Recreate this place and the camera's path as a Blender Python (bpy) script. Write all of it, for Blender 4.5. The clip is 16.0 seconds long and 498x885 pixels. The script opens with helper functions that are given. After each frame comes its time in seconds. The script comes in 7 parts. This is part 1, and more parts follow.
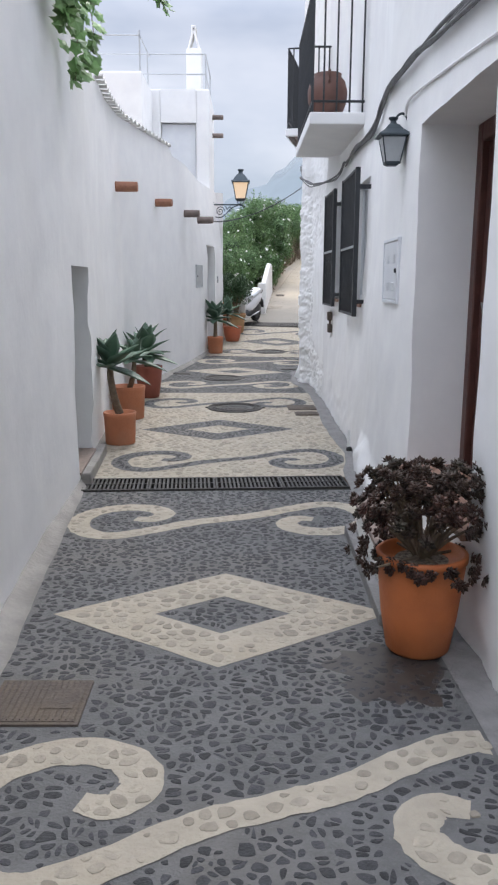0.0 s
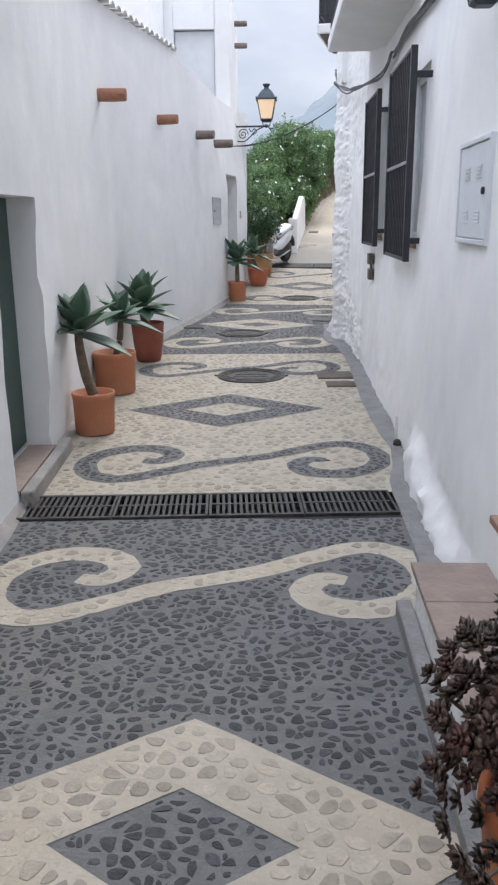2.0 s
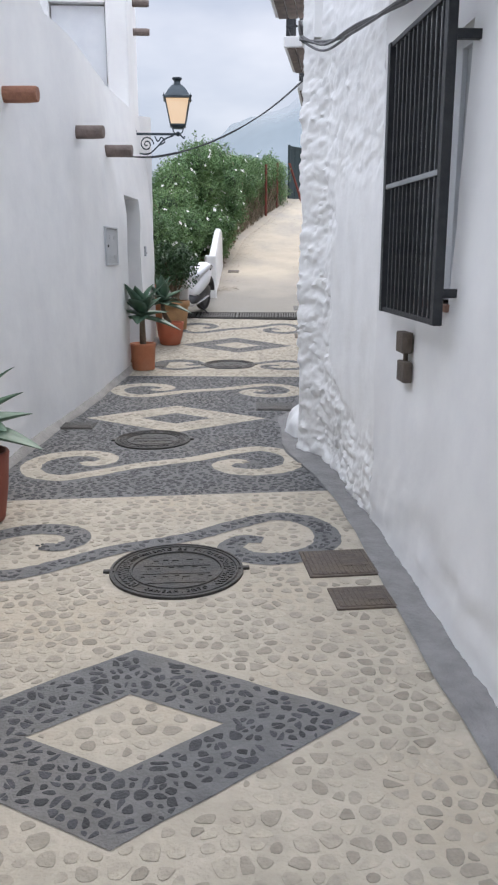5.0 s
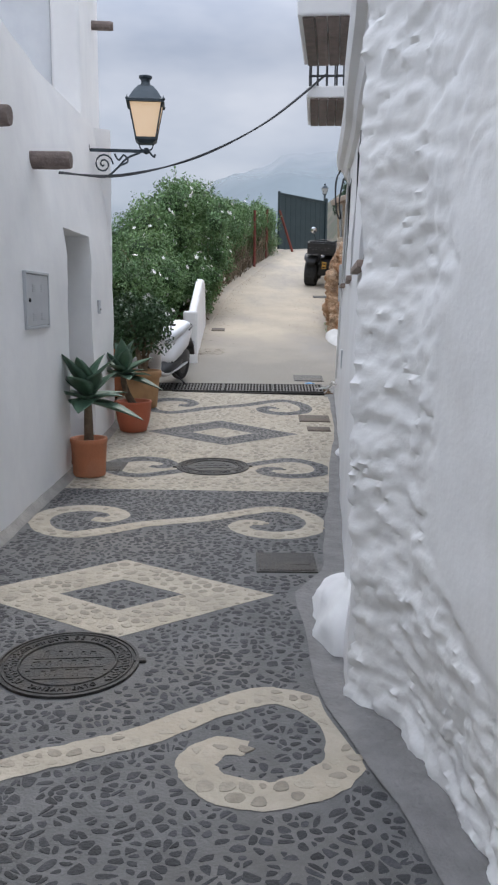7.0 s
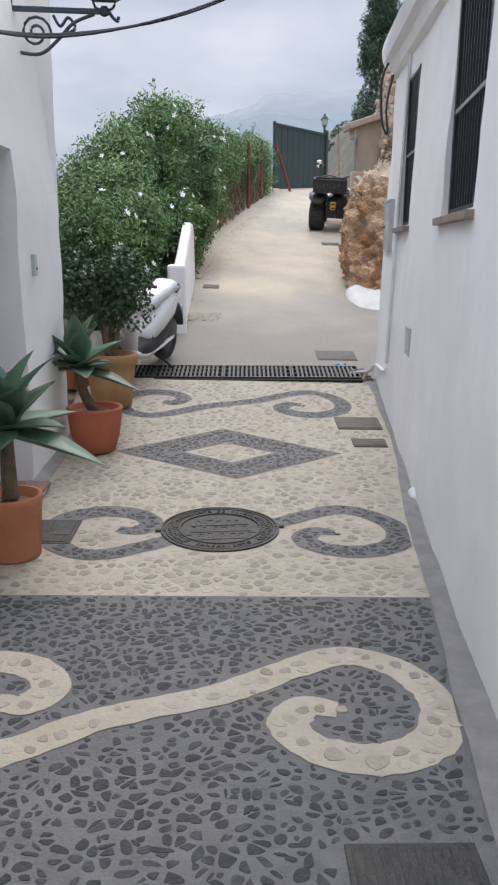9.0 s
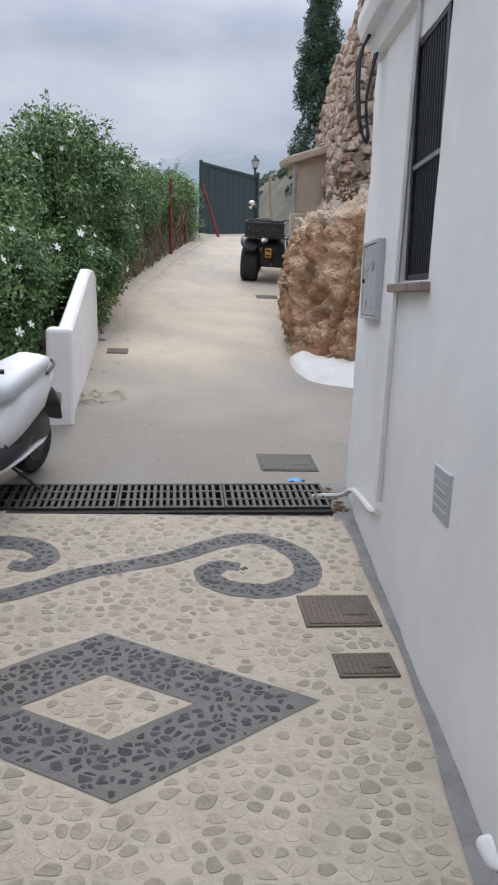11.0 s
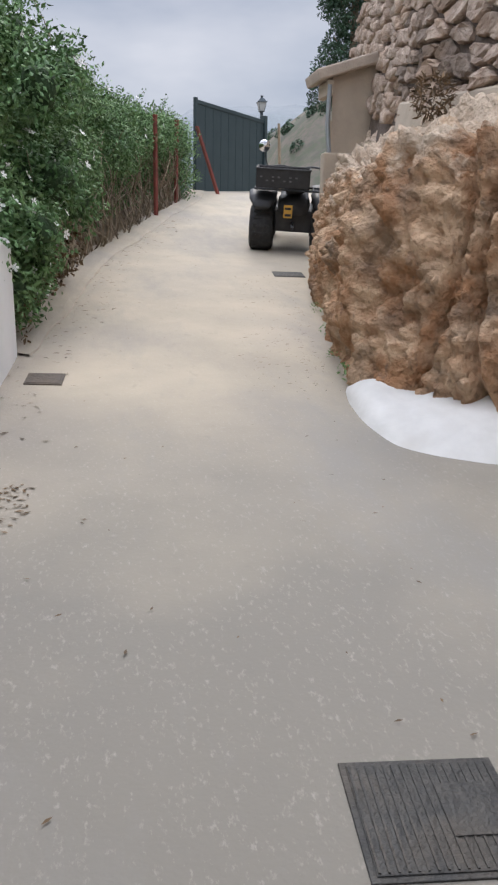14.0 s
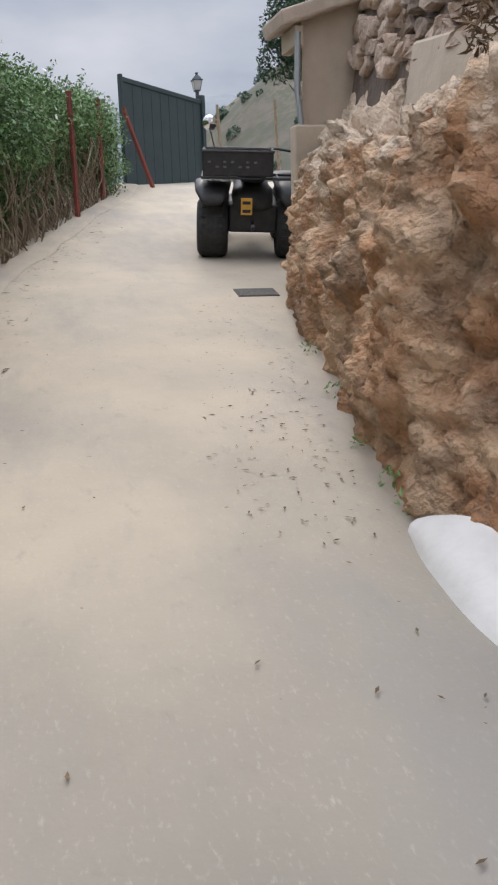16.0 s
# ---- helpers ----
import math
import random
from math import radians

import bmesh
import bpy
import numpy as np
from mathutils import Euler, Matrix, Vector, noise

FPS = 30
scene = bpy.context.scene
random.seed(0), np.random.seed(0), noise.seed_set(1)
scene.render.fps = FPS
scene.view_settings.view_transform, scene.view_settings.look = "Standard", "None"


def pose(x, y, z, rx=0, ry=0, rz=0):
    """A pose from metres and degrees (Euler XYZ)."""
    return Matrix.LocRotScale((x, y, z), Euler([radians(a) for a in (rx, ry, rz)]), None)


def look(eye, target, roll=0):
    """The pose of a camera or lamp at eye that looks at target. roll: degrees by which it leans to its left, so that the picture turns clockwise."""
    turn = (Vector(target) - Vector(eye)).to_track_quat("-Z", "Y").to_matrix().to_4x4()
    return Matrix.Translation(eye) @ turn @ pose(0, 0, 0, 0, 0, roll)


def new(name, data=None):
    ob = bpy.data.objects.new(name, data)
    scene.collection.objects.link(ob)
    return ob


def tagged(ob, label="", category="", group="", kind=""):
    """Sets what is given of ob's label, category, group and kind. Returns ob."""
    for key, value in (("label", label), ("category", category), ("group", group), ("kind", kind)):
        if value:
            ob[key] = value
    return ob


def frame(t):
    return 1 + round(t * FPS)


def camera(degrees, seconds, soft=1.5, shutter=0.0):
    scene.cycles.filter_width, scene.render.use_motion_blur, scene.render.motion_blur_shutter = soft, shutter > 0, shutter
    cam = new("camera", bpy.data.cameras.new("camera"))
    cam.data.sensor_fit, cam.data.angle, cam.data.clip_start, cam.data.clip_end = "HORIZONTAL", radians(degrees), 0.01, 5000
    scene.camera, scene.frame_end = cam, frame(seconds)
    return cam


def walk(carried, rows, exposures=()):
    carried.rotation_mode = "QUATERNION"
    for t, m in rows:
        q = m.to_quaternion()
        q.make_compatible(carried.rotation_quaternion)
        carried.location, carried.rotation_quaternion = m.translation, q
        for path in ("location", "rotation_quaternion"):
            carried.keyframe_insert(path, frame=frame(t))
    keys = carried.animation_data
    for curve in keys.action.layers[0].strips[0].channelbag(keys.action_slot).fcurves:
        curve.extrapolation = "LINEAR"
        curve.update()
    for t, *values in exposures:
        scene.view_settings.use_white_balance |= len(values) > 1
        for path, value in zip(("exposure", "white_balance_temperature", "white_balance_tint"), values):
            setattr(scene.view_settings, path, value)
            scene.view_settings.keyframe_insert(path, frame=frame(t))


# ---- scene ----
cam = camera(34.6, 16.0, soft=2.3)
METRES, EYE, TILT, LEAN, TURN = 21.0, 1.5, 0.0, 0.0, 0.0
ROWS = [
    (0.0, 0.0, 0.0, 0.0, 0.06, -11.46, -0.3),
    (0.5, -0.0007, 0.0112, -0.0025, 1.0, -12.59, 0.08),
    (1.0, 0.0032, 0.032, -0.002, 1.98, -13.99, 0.38),
    (1.5, 0.0047, 0.059, -0.001, 2.55, -15.1, 0.44),
    (2.0, 0.0076, 0.0902, -0.0012, 2.57, -15.75, 0.49),
    (2.5, 0.0021, 0.1178, -0.0003, 1.61, -14.93, 0.27),
    (3.0, -0.001, 0.1495, -0.0003, 0.45, -14.63, 0.07),
    (3.5, -0.004, 0.1793, 0.0004, -1.47, -14.02, -0.19),
    (6.0, -0.0037, 0.3489, 0.001, -4.4, -13.38, 0.11),
    (6.5, 0.0001, 0.3864, 0.001, -2.33, -12.49, 2.04),
    (7.0, 0.0025, 0.4204, 0.0031, -5.36, -9.88, -0.6),
    (7.5, 0.0032, 0.453, 0.0033, -6.3, -10.27, -0.14),
    (8.0, 0.0011, 0.486, 0.0033, -6.62, -11.66, 0.08),
    (8.5, 0.0016, 0.5203, 0.004, -5.19, -14.64, 0.31),
    (9.0, 0.0039, 0.5565, 0.0055, -6.47, -13.58, -0.28),
    (9.5, 0.0087, 0.5894, 0.0069, -8.78, -11.69, -0.51),
    (10.0, 0.0121, 0.6215, 0.0082, -11.08, -10.28, -0.66),
    (12.5, 0.0456, 0.7767, 0.0122, -11.67, -10.94, -1.26),
    (13.0, 0.0497, 0.8065, 0.013, -11.34, -12.08, -0.63),
    (13.5, 0.0527, 0.8392, 0.0135, -11.19, -12.74, -0.68),
    (14.0, 0.0538, 0.8729, 0.0159, -11.61, -12.58, -0.91),
    (14.5, 0.0577, 0.9041, 0.0181, -12.94, -12.22, -0.9),
    (15.0, 0.0617, 0.9294, 0.0197, -13.91, -11.89, -0.28),
    (15.5, 0.0663, 0.9609, 0.0223, -15.26, -12.21, 0.66),
    (16.0, 0.0725, 0.9902, 0.0255, -15.87, -13.21, 1.68),
]
walk(cam, [(t, pose(0, 0, EYE, TILT, LEAN, TURN) @ pose(METRES * x, METRES * y, METRES * z, 90 + pitch, roll, yaw)) for t, x, y, z, yaw, pitch, roll in ROWS],
     exposures=[(0.0, 0.79, 6430, 13), (1.5, 0.85, 6430, 13), (2.0, 0.86, 6400, 13), (2.5, 0.97, 6430, 14), (3.0, 0.82, 6440, 13), (3.5, 0.81, 6450, 13), (6.0, 0.65, 6450, 13), (7.0, 0.43, 6360, 12), (7.5, 0.47, 6400, 12), (9.0, 0.63, 6480, 13), (10.0, 0.57, 6420, 13), (12.5, 0.33, 6450, 13), (13.5, 0.54, 6480, 13), (14.5, 0.38, 6560, 13), (15.5, 0.34, 6620, 13), (16.0, 0.41, 6650, 13)])

# ---- world, sun and exposure ----
world = bpy.data.worlds.new("overcast_sky")
scene.world = world
world.use_nodes = True
wn, wl = world.node_tree.nodes, world.node_tree.links
wn.clear()
SUN_EL, SUN_AZ = 48.0, 12.0          # elevation, and degrees east of the way ahead (+y)
w_out = wn.new("ShaderNodeOutputWorld")
w_bg = wn.new("ShaderNodeBackground")
w_sky = wn.new("ShaderNodeTexSky")
w_sky.sky_type = "NISHITA"
w_sky.sun_disc = False
w_sky.sun_elevation, w_sky.sun_rotation = radians(SUN_EL), radians(SUN_AZ)
w_gain = wn.new("ShaderNodeMixRGB")
w_gain.blend_type = "MULTIPLY"
w_gain.inputs[0].default_value = 1.0
w_gain.inputs[2].default_value = (1, 1, 1, 1)
w_co = wn.new("ShaderNodeTexCoord")
w_map = wn.new("ShaderNodeMapping")
w_map.inputs["Scale"].default_value = (1.6, 1.6, 4.2)
w_noise = wn.new("ShaderNodeTexNoise")
w_noise.inputs["Scale"].default_value = 1.7
w_noise.inputs["Detail"].default_value = 5.0
w_noise.inputs["Roughness"].default_value = 0.5
w_ramp = wn.new("ShaderNodeValToRGB")
w_ramp.color_ramp.elements[0].position, w_ramp.color_ramp.elements[1].position = 0.34, 0.68
w_ramp.color_ramp.elements[0].color = (2.7, 3.15, 3.95, 1)
w_ramp.color_ramp.elements[1].color = (6.0, 6.15, 6.5, 1)
# an overcast sky is about three times as bright overhead as at the horizon
w_sep = wn.new("ShaderNodeSeparateXYZ")
w_rise = wn.new("ShaderNodeMapRange")
w_rise.inputs["From Min"].default_value, w_rise.inputs["From Max"].default_value = 0.28, 0.92
w_rise.inputs["To Min"].default_value, w_rise.inputs["To Max"].default_value = 0.84, 4.6
w_cloud = wn.new("ShaderNodeMixRGB")
w_cloud.blend_type = "MULTIPLY"
w_cloud.inputs[0].default_value = 1.0
w_mix = wn.new("ShaderNodeMixRGB")
w_mix.inputs[0].default_value = 0.86
wl.new(w_co.outputs["Generated"], w_map.inputs["Vector"])
wl.new(w_map.outputs[0], w_noise.inputs["Vector"])
wl.new(w_noise.outputs["Fac"], w_ramp.inputs[0])
wl.new(w_co.outputs["Generated"], w_sep.inputs[0])
wl.new(w_sep.outputs["Z"], w_rise.inputs["Value"])
wl.new(w_ramp.outputs[0], w_cloud.inputs[1])
wl.new(w_rise.outputs[0], w_cloud.inputs[2])
wl.new(w_sky.outputs[0], w_mix.inputs[1])
wl.new(w_cloud.outputs[0], w_mix.inputs[2])
wl.new(w_mix.outputs[0], w_bg.inputs["Color"])
w_bg.inputs["Strength"].default_value = 0.1
wl.new(w_bg.outputs[0], w_out.inputs["Surface"])

sun_data = bpy.data.lights.new("sun", "SUN")
sun_data.energy, sun_data.angle, sun_data.color = 1.0, radians(20), (1.0, 0.95, 0.86)
sun = new("sun", sun_data)
sun.matrix_world = look((0, 0, 30), (-math.sin(radians(SUN_AZ)) * 30, -math.cos(radians(SUN_AZ)) * 30, 30 - 30 * math.tan(radians(SUN_EL))))

# ---- materials ----


def mat(name, base, other=None, rough=0.8, metal=0.0, scale=6.0, bump=0.0, bump_scale=60.0, spread=(0.35, 0.65), dirt=None, dirt_scale=1.2,
        dirt_amount=0.5, vary=0.0, island=0.0, spec=0.5, coat=0.0, deep=0.02):
    """A procedural surface: two tones mixed by noise, larger stains, grain as relief, and a little difference from piece to piece."""
    m = bpy.data.materials.new(name)
    m.use_nodes = True
    n, l = m.node_tree.nodes, m.node_tree.links
    b = n["Principled BSDF"]
    b.inputs["Roughness"].default_value, b.inputs["Metallic"].default_value = rough, metal
    b.inputs["Specular IOR Level"].default_value = spec
    b.inputs["Coat Weight"].default_value = coat
    co = n.new("ShaderNodeTexCoord")
    src = co.outputs["Object"]
    other = other or tuple(c * 0.82 for c in base)
    no = n.new("ShaderNodeTexNoise")
    no.inputs["Scale"].default_value, no.inputs["Detail"].default_value, no.inputs["Roughness"].default_value = scale, 6, 0.6
    l.new(src, no.inputs["Vector"])
    ra = n.new("ShaderNodeMapRange")
    ra.inputs["From Min"].default_value, ra.inputs["From Max"].default_value = spread
    l.new(no.outputs["Fac"], ra.inputs["Value"])
    mx = n.new("ShaderNodeMixRGB")
    mx.inputs[1].default_value, mx.inputs[2].default_value = (*base, 1), (*other, 1)
    l.new(ra.outputs[0], mx.inputs[0])
    col = mx.outputs[0]
    if dirt:
        dn = n.new("ShaderNodeTexNoise")
        dn.inputs["Scale"].default_value, dn.inputs["Detail"].default_value = dirt_scale, 4
        l.new(src, dn.inputs["Vector"])
        dr = n.new("ShaderNodeMapRange")
        dr.inputs["From Min"].default_value, dr.inputs["From Max"].default_value = 0.48, 0.75
        dr.inputs["To Max"].default_value = dirt_amount
        l.new(dn.outputs["Fac"], dr.inputs["Value"])
        dm = n.new("ShaderNodeMixRGB")
        dm.inputs[2].default_value = (*dirt, 1)
        l.new(dr.outputs[0], dm.inputs[0])
        l.new(col, dm.inputs[1])
        col = dm.outputs[0]
    if vary or island:
        rnd = n.new("ShaderNodeNewGeometry").outputs["Random Per Island"] if island else n.new("ShaderNodeObjectInfo").outputs["Random"]
        k = island or vary
        vr = n.new("ShaderNodeMapRange")
        vr.inputs["To Min"].default_value, vr.inputs["To Max"].default_value = 1 - k, 1 + k
        l.new(rnd, vr.inputs["Value"])
        hs = n.new("ShaderNodeHueSaturation")
        l.new(vr.outputs[0], hs.inputs["Value"])
        l.new(col, hs.inputs["Color"])
        col = hs.outputs[0]
    l.new(col, b.inputs["Base Color"])
    if bump:
        bn = n.new("ShaderNodeTexNoise")
        bn.inputs["Scale"].default_value, bn.inputs["Detail"].default_value = bump_scale, 6
        l.new(src, bn.inputs["Vector"])
        bu = n.new("ShaderNodeBump")
        bu.inputs["Strength"].default_value, bu.inputs["Distance"].default_value = min(1.0, bump), deep
        l.new(bn.outputs["Fac"], bu.inputs["Height"])
        l.new(bu.outputs[0], b.inputs["Normal"])
    return m


PLASTER = mat("white_limewash", (0.82, 0.82, 0.81), (0.77, 0.77, 0.77), 0.85, scale=3, bump=0.14, bump_scale=9, dirt=(0.66, 0.65, 0.63), dirt_scale=0.8, dirt_amount=0.3, spec=0.2)
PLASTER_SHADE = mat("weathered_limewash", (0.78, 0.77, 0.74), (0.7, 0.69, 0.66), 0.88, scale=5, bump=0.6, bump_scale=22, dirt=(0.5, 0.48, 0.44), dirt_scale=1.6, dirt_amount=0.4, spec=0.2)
ROUGH_PLASTER = mat("limewashed_rubble", (0.85, 0.85, 0.84), (0.8, 0.8, 0.79), 0.88, scale=6, bump=0.2, bump_scale=45, dirt=(0.66, 0.64, 0.6), dirt_scale=4, dirt_amount=0.3, spec=0.2, deep=0.01)
DARK_MORTAR = mat("grey_mortar", (0.158, 0.158, 0.157), (0.118, 0.118, 0.117), 0.8, scale=9, bump=0.5, bump_scale=90, dirt=(0.27, 0.23, 0.18), dirt_scale=0.9, dirt_amount=0.3)
CREAM_MORTAR = mat("cream_mortar", (0.458, 0.41, 0.332), (0.37, 0.332, 0.267), 0.85, scale=6, bump=0.5, bump_scale=50, dirt=(0.46, 0.385, 0.285), dirt_scale=1.5, dirt_amount=0.6)
DARK_STONE = mat("slate_pebble", (0.024, 0.026, 0.029), (0.05, 0.052, 0.055), 0.65, scale=30, bump=0.4, bump_scale=120, vary=0.35)
DARK_STONE_J = mat("slate_pebbles_set", (0.024, 0.026, 0.029), (0.05, 0.052, 0.055), 0.65, scale=30, bump=0.4, bump_scale=120, island=0.4)
PALE_STONE = mat("pale_pebble", (0.385, 0.343, 0.272), (0.3, 0.27, 0.215), 0.75, scale=25, bump=0.4, bump_scale=90, vary=0.22)
PALE_STONE_J = mat("pale_pebbles_set", (0.385, 0.343, 0.272), (0.3, 0.27, 0.215), 0.75, scale=25, bump=0.4, bump_scale=90, island=0.25)
CEMENT = mat("grey_cement", (0.24, 0.234, 0.23), (0.185, 0.18, 0.177), 0.85, scale=8, bump=0.5, bump_scale=50)
ROAD = mat("pale_concrete", (0.49, 0.42, 0.32), (0.405, 0.35, 0.272), 0.88, scale=1.6, bump=0.16, bump_scale=60, dirt=(0.33, 0.295, 0.26), dirt_scale=0.5, dirt_amount=0.75, spread=(0.3, 0.7))
KERB = mat("kerb_concrete", (0.52, 0.47, 0.38), (0.4, 0.36, 0.3), 0.9, scale=6, bump=0.6, bump_scale=40, dirt=(0.25, 0.2, 0.15), dirt_scale=3)
EARTH = mat("dry_earth", (0.28, 0.2, 0.13), (0.2, 0.16, 0.1), 0.95, scale=1.5, bump=0.8, bump_scale=12)
IRON = mat("black_iron", (0.022, 0.025, 0.03), (0.035, 0.037, 0.04), 0.5, 0.3, scale=20, bump=0.15, bump_scale=80)
CAST = mat("cast_iron", (0.035, 0.036, 0.037), (0.06, 0.058, 0.055), 0.55, 0.45, scale=14, bump=0.4, bump_scale=70, dirt=(0.1, 0.08, 0.06), dirt_scale=4)
RUSTY = mat("rust_brown_cover", (0.13, 0.105, 0.085), (0.09, 0.075, 0.065), 0.7, 0.3, scale=12, bump=0.4, bump_scale=60, dirt=(0.2, 0.15, 0.1), dirt_scale=5)
PIT = mat("drain_channel", (0.012, 0.012, 0.012), (0.03, 0.028, 0.025), 0.9, scale=8)
TERRA = mat("terracotta", (0.52, 0.2, 0.1), (0.44, 0.165, 0.085), 0.75, scale=5, bump=0.2, bump_scale=50, dirt=(0.5, 0.3, 0.2), dirt_scale=4, dirt_amount=0.4)
TERRA_ORANGE = mat("orange_terracotta", (0.55, 0.165, 0.05), (0.45, 0.13, 0.045), 0.62, scale=4, bump=0.12, bump_scale=40, dirt=(0.5, 0.2, 0.08), dirt_scale=3, dirt_amount=0.5)
TERRA_DARK = mat("dark_terracotta", (0.3, 0.085, 0.055), (0.24, 0.07, 0.045), 0.7, scale=5, bump=0.15, bump_scale=50)
TERRA_RED = mat("red_terracotta", (0.46, 0.125, 0.06), (0.38, 0.1, 0.05), 0.65, scale=5, bump=0.15, bump_scale=50, dirt=(0.45, 0.2, 0.12), dirt_scale=4, dirt_amount=0.3)
TERRA_OLD = mat("old_clay", (0.42, 0.25, 0.12), (0.34, 0.19, 0.09), 0.8, scale=5, bump=0.3, bump_scale=40, dirt=(0.25, 0.15, 0.08), dirt_scale=6)
SOIL = mat("potting_soil", (0.075, 0.05, 0.036), (0.34, 0.29, 0.23), 0.95, scale=55, bump=1.0, bump_scale=60)
AGAVE = mat("agave_leaf", (0.055, 0.115, 0.072), (0.095, 0.165, 0.11), 0.5, scale=5, bump=0.1, bump_scale=30, vary=0.2)
STEM = mat("plant_stem", (0.2, 0.15, 0.1), (0.12, 0.09, 0.065), 0.9, scale=20, bump=0.6, bump_scale=40)
RED_LEAF = mat("dark_succulent_leaf", (0.035, 0.032, 0.02), (0.075, 0.03, 0.022), 0.45, scale=5, island=0.4)
JADE_LEAF = mat("jade_leaf", (0.03, 0.075, 0.028), (0.05, 0.1, 0.04), 0.5, scale=5, island=0.4)
HEDGE_LEAF = mat("hedge_leaf", (0.078, 0.168, 0.058), (0.15, 0.25, 0.09), 0.6, scale=1.6, island=0.35)
# dark green that carries the shade inside the hedge as colour
HEDGE_CORE = mat("hedge_inner_shade", (0.025, 0.05, 0.02), (0.04, 0.075, 0.028), 0.95, scale=9, bump=1.0, bump_scale=25)
DRY_LEAF = mat("dry_leaf", (0.16, 0.1, 0.05), (0.09, 0.06, 0.035), 0.9, scale=8, island=0.5)
VINE_LEAF = mat("vine_leaf", (0.135, 0.297, 0.081), (0.189, 0.300, 0.121), 0.5, scale=6, island=0.3)
PETAL = mat("white_petal", (0.82, 0.82, 0.8), (0.76, 0.76, 0.72), 0.6, scale=20)
CYPRESS = mat("cypress_leaf", (0.03, 0.07, 0.04), (0.05, 0.1, 0.055), 0.7, scale=3, island=0.5)
TWIG = mat("dry_twig", (0.3, 0.24, 0.17), (0.2, 0.15, 0.1), 0.9, scale=14, island=0.3)
BEAM = mat("beam_wood", (0.25, 0.195, 0.17), (0.15, 0.12, 0.105), 0.85, scale=12, bump=0.6, bump_scale=30, vary=0.2)
BEAM_RED = mat("reddish_beam_wood", (0.36, 0.17, 0.1), (0.26, 0.12, 0.08), 0.85, scale=10, bump=0.6, bump_scale=30, vary=0.15)
DOOR_WOOD = mat("dark_red_wood", (0.085, 0.03, 0.022), (0.06, 0.022, 0.017), 0.5, scale=9, bump=0.2, bump_scale=30)
TILE = mat("brown_tile", (0.3, 0.17, 0.12), (0.24, 0.14, 0.1), 0.6, scale=10, bump=0.2, bump_scale=50)
STEP_TILE = mat("worn_stone_tile", (0.3, 0.23, 0.19), (0.22, 0.17, 0.145), 0.75, scale=8, bump=0.3, bump_scale=40)
BOX_GREY = mat("grey_painted_steel", (0.46, 0.48, 0.5), (0.42, 0.44, 0.46), 0.5, 0.1, scale=5, bump=0.05, bump_scale=30)
BOX_WHITE = mat("white_painted_steel", (0.68, 0.7, 0.72), (0.63, 0.65, 0.68), 0.5, 0.1, scale=5)
CHROME = mat("dull_chrome", (0.6, 0.6, 0.6), (0.5, 0.5, 0.5), 0.25, 1.0)
DARK_GAP = mat("dark_opening", (0.02, 0.022, 0.026), (0.03, 0.03, 0.035), 0.9)
CABLE = mat("grey_cable", (0.14, 0.14, 0.145), (0.09, 0.09, 0.09), 0.7, scale=15)
CABLE_WHITE = mat("white_cable", (0.7, 0.7, 0.69), (0.6, 0.6, 0.58), 0.6)
LAMP_IRON = mat("lamp_iron", (0.035, 0.05, 0.062), (0.05, 0.065, 0.075), 0.5, 0.4, scale=20)
ROCK = mat("ochre_rock", (0.4, 0.215, 0.115), (0.58, 0.4, 0.26), 0.95, scale=3.2, bump=1.0, bump_scale=24, dirt=(0.12, 0.09, 0.07), dirt_scale=3.4, dirt_amount=0.8, spread=(0.4, 0.6), spec=0.15, deep=0.07)
WALL_STONE = mat("fieldstone", (0.25, 0.185, 0.145), (0.43, 0.345, 0.28), 0.92, scale=9, bump=1.0, bump_scale=38, vary=0.38, dirt=(0.36, 0.24, 0.16), dirt_scale=2.5, dirt_amount=0.7, spec=0.2, deep=0.03)
STONE_BED = mat("stone_wall_mortar", (0.16, 0.12, 0.095), (0.11, 0.085, 0.07), 0.95, scale=8, bump=1.0, bump_scale=20)
TAN_PLASTER = mat("tan_render", (0.48, 0.4, 0.31), (0.41, 0.34, 0.265), 0.9, scale=3, bump=0.3, bump_scale=20, dirt=(0.3, 0.25, 0.2), dirt_scale=2)
ROOF_EDGE = mat("pale_roof_slab", (0.5, 0.42, 0.34), (0.4, 0.33, 0.27), 0.9, scale=6, bump=0.3)
RUBBER = mat("tyre_rubber", (0.02, 0.02, 0.021), (0.035, 0.034, 0.033), 0.85, scale=20, bump=0.3, bump_scale=40)
BLACK_PLASTIC = mat("black_plastic", (0.018, 0.018, 0.02), (0.03, 0.03, 0.032), 0.5, scale=12)
SCOOTER_WHITE = mat("white_scooter_paint", (0.75, 0.75, 0.76), (0.7, 0.7, 0.71), 0.28, scale=3, coat=0.5)
PLATE_YELLOW = mat("yellow_plate", (0.62, 0.34, 0.04), (0.5, 0.27, 0.04), 0.5)
SKIRT_PAINT = mat("old_white_paint", (0.7, 0.685, 0.655), (0.63, 0.615, 0.585), 0.85, scale=6, bump=0.25, bump_scale=14, dirt=(0.5, 0.46, 0.41), dirt_scale=2.2, dirt_amount=0.4, spec=0.2)
DOOR_GREEN = mat("dark_green_paint", (0.03, 0.07, 0.055), (0.02, 0.05, 0.04), 0.55, scale=8, bump=0.1, bump_scale=30)
PALE_CEMENT = mat("pale_cement", (0.35, 0.332, 0.305), (0.27, 0.258, 0.24), 0.88, scale=7, bump=0.5, bump_scale=40, dirt=(0.24, 0.22, 0.2), dirt_scale=3)
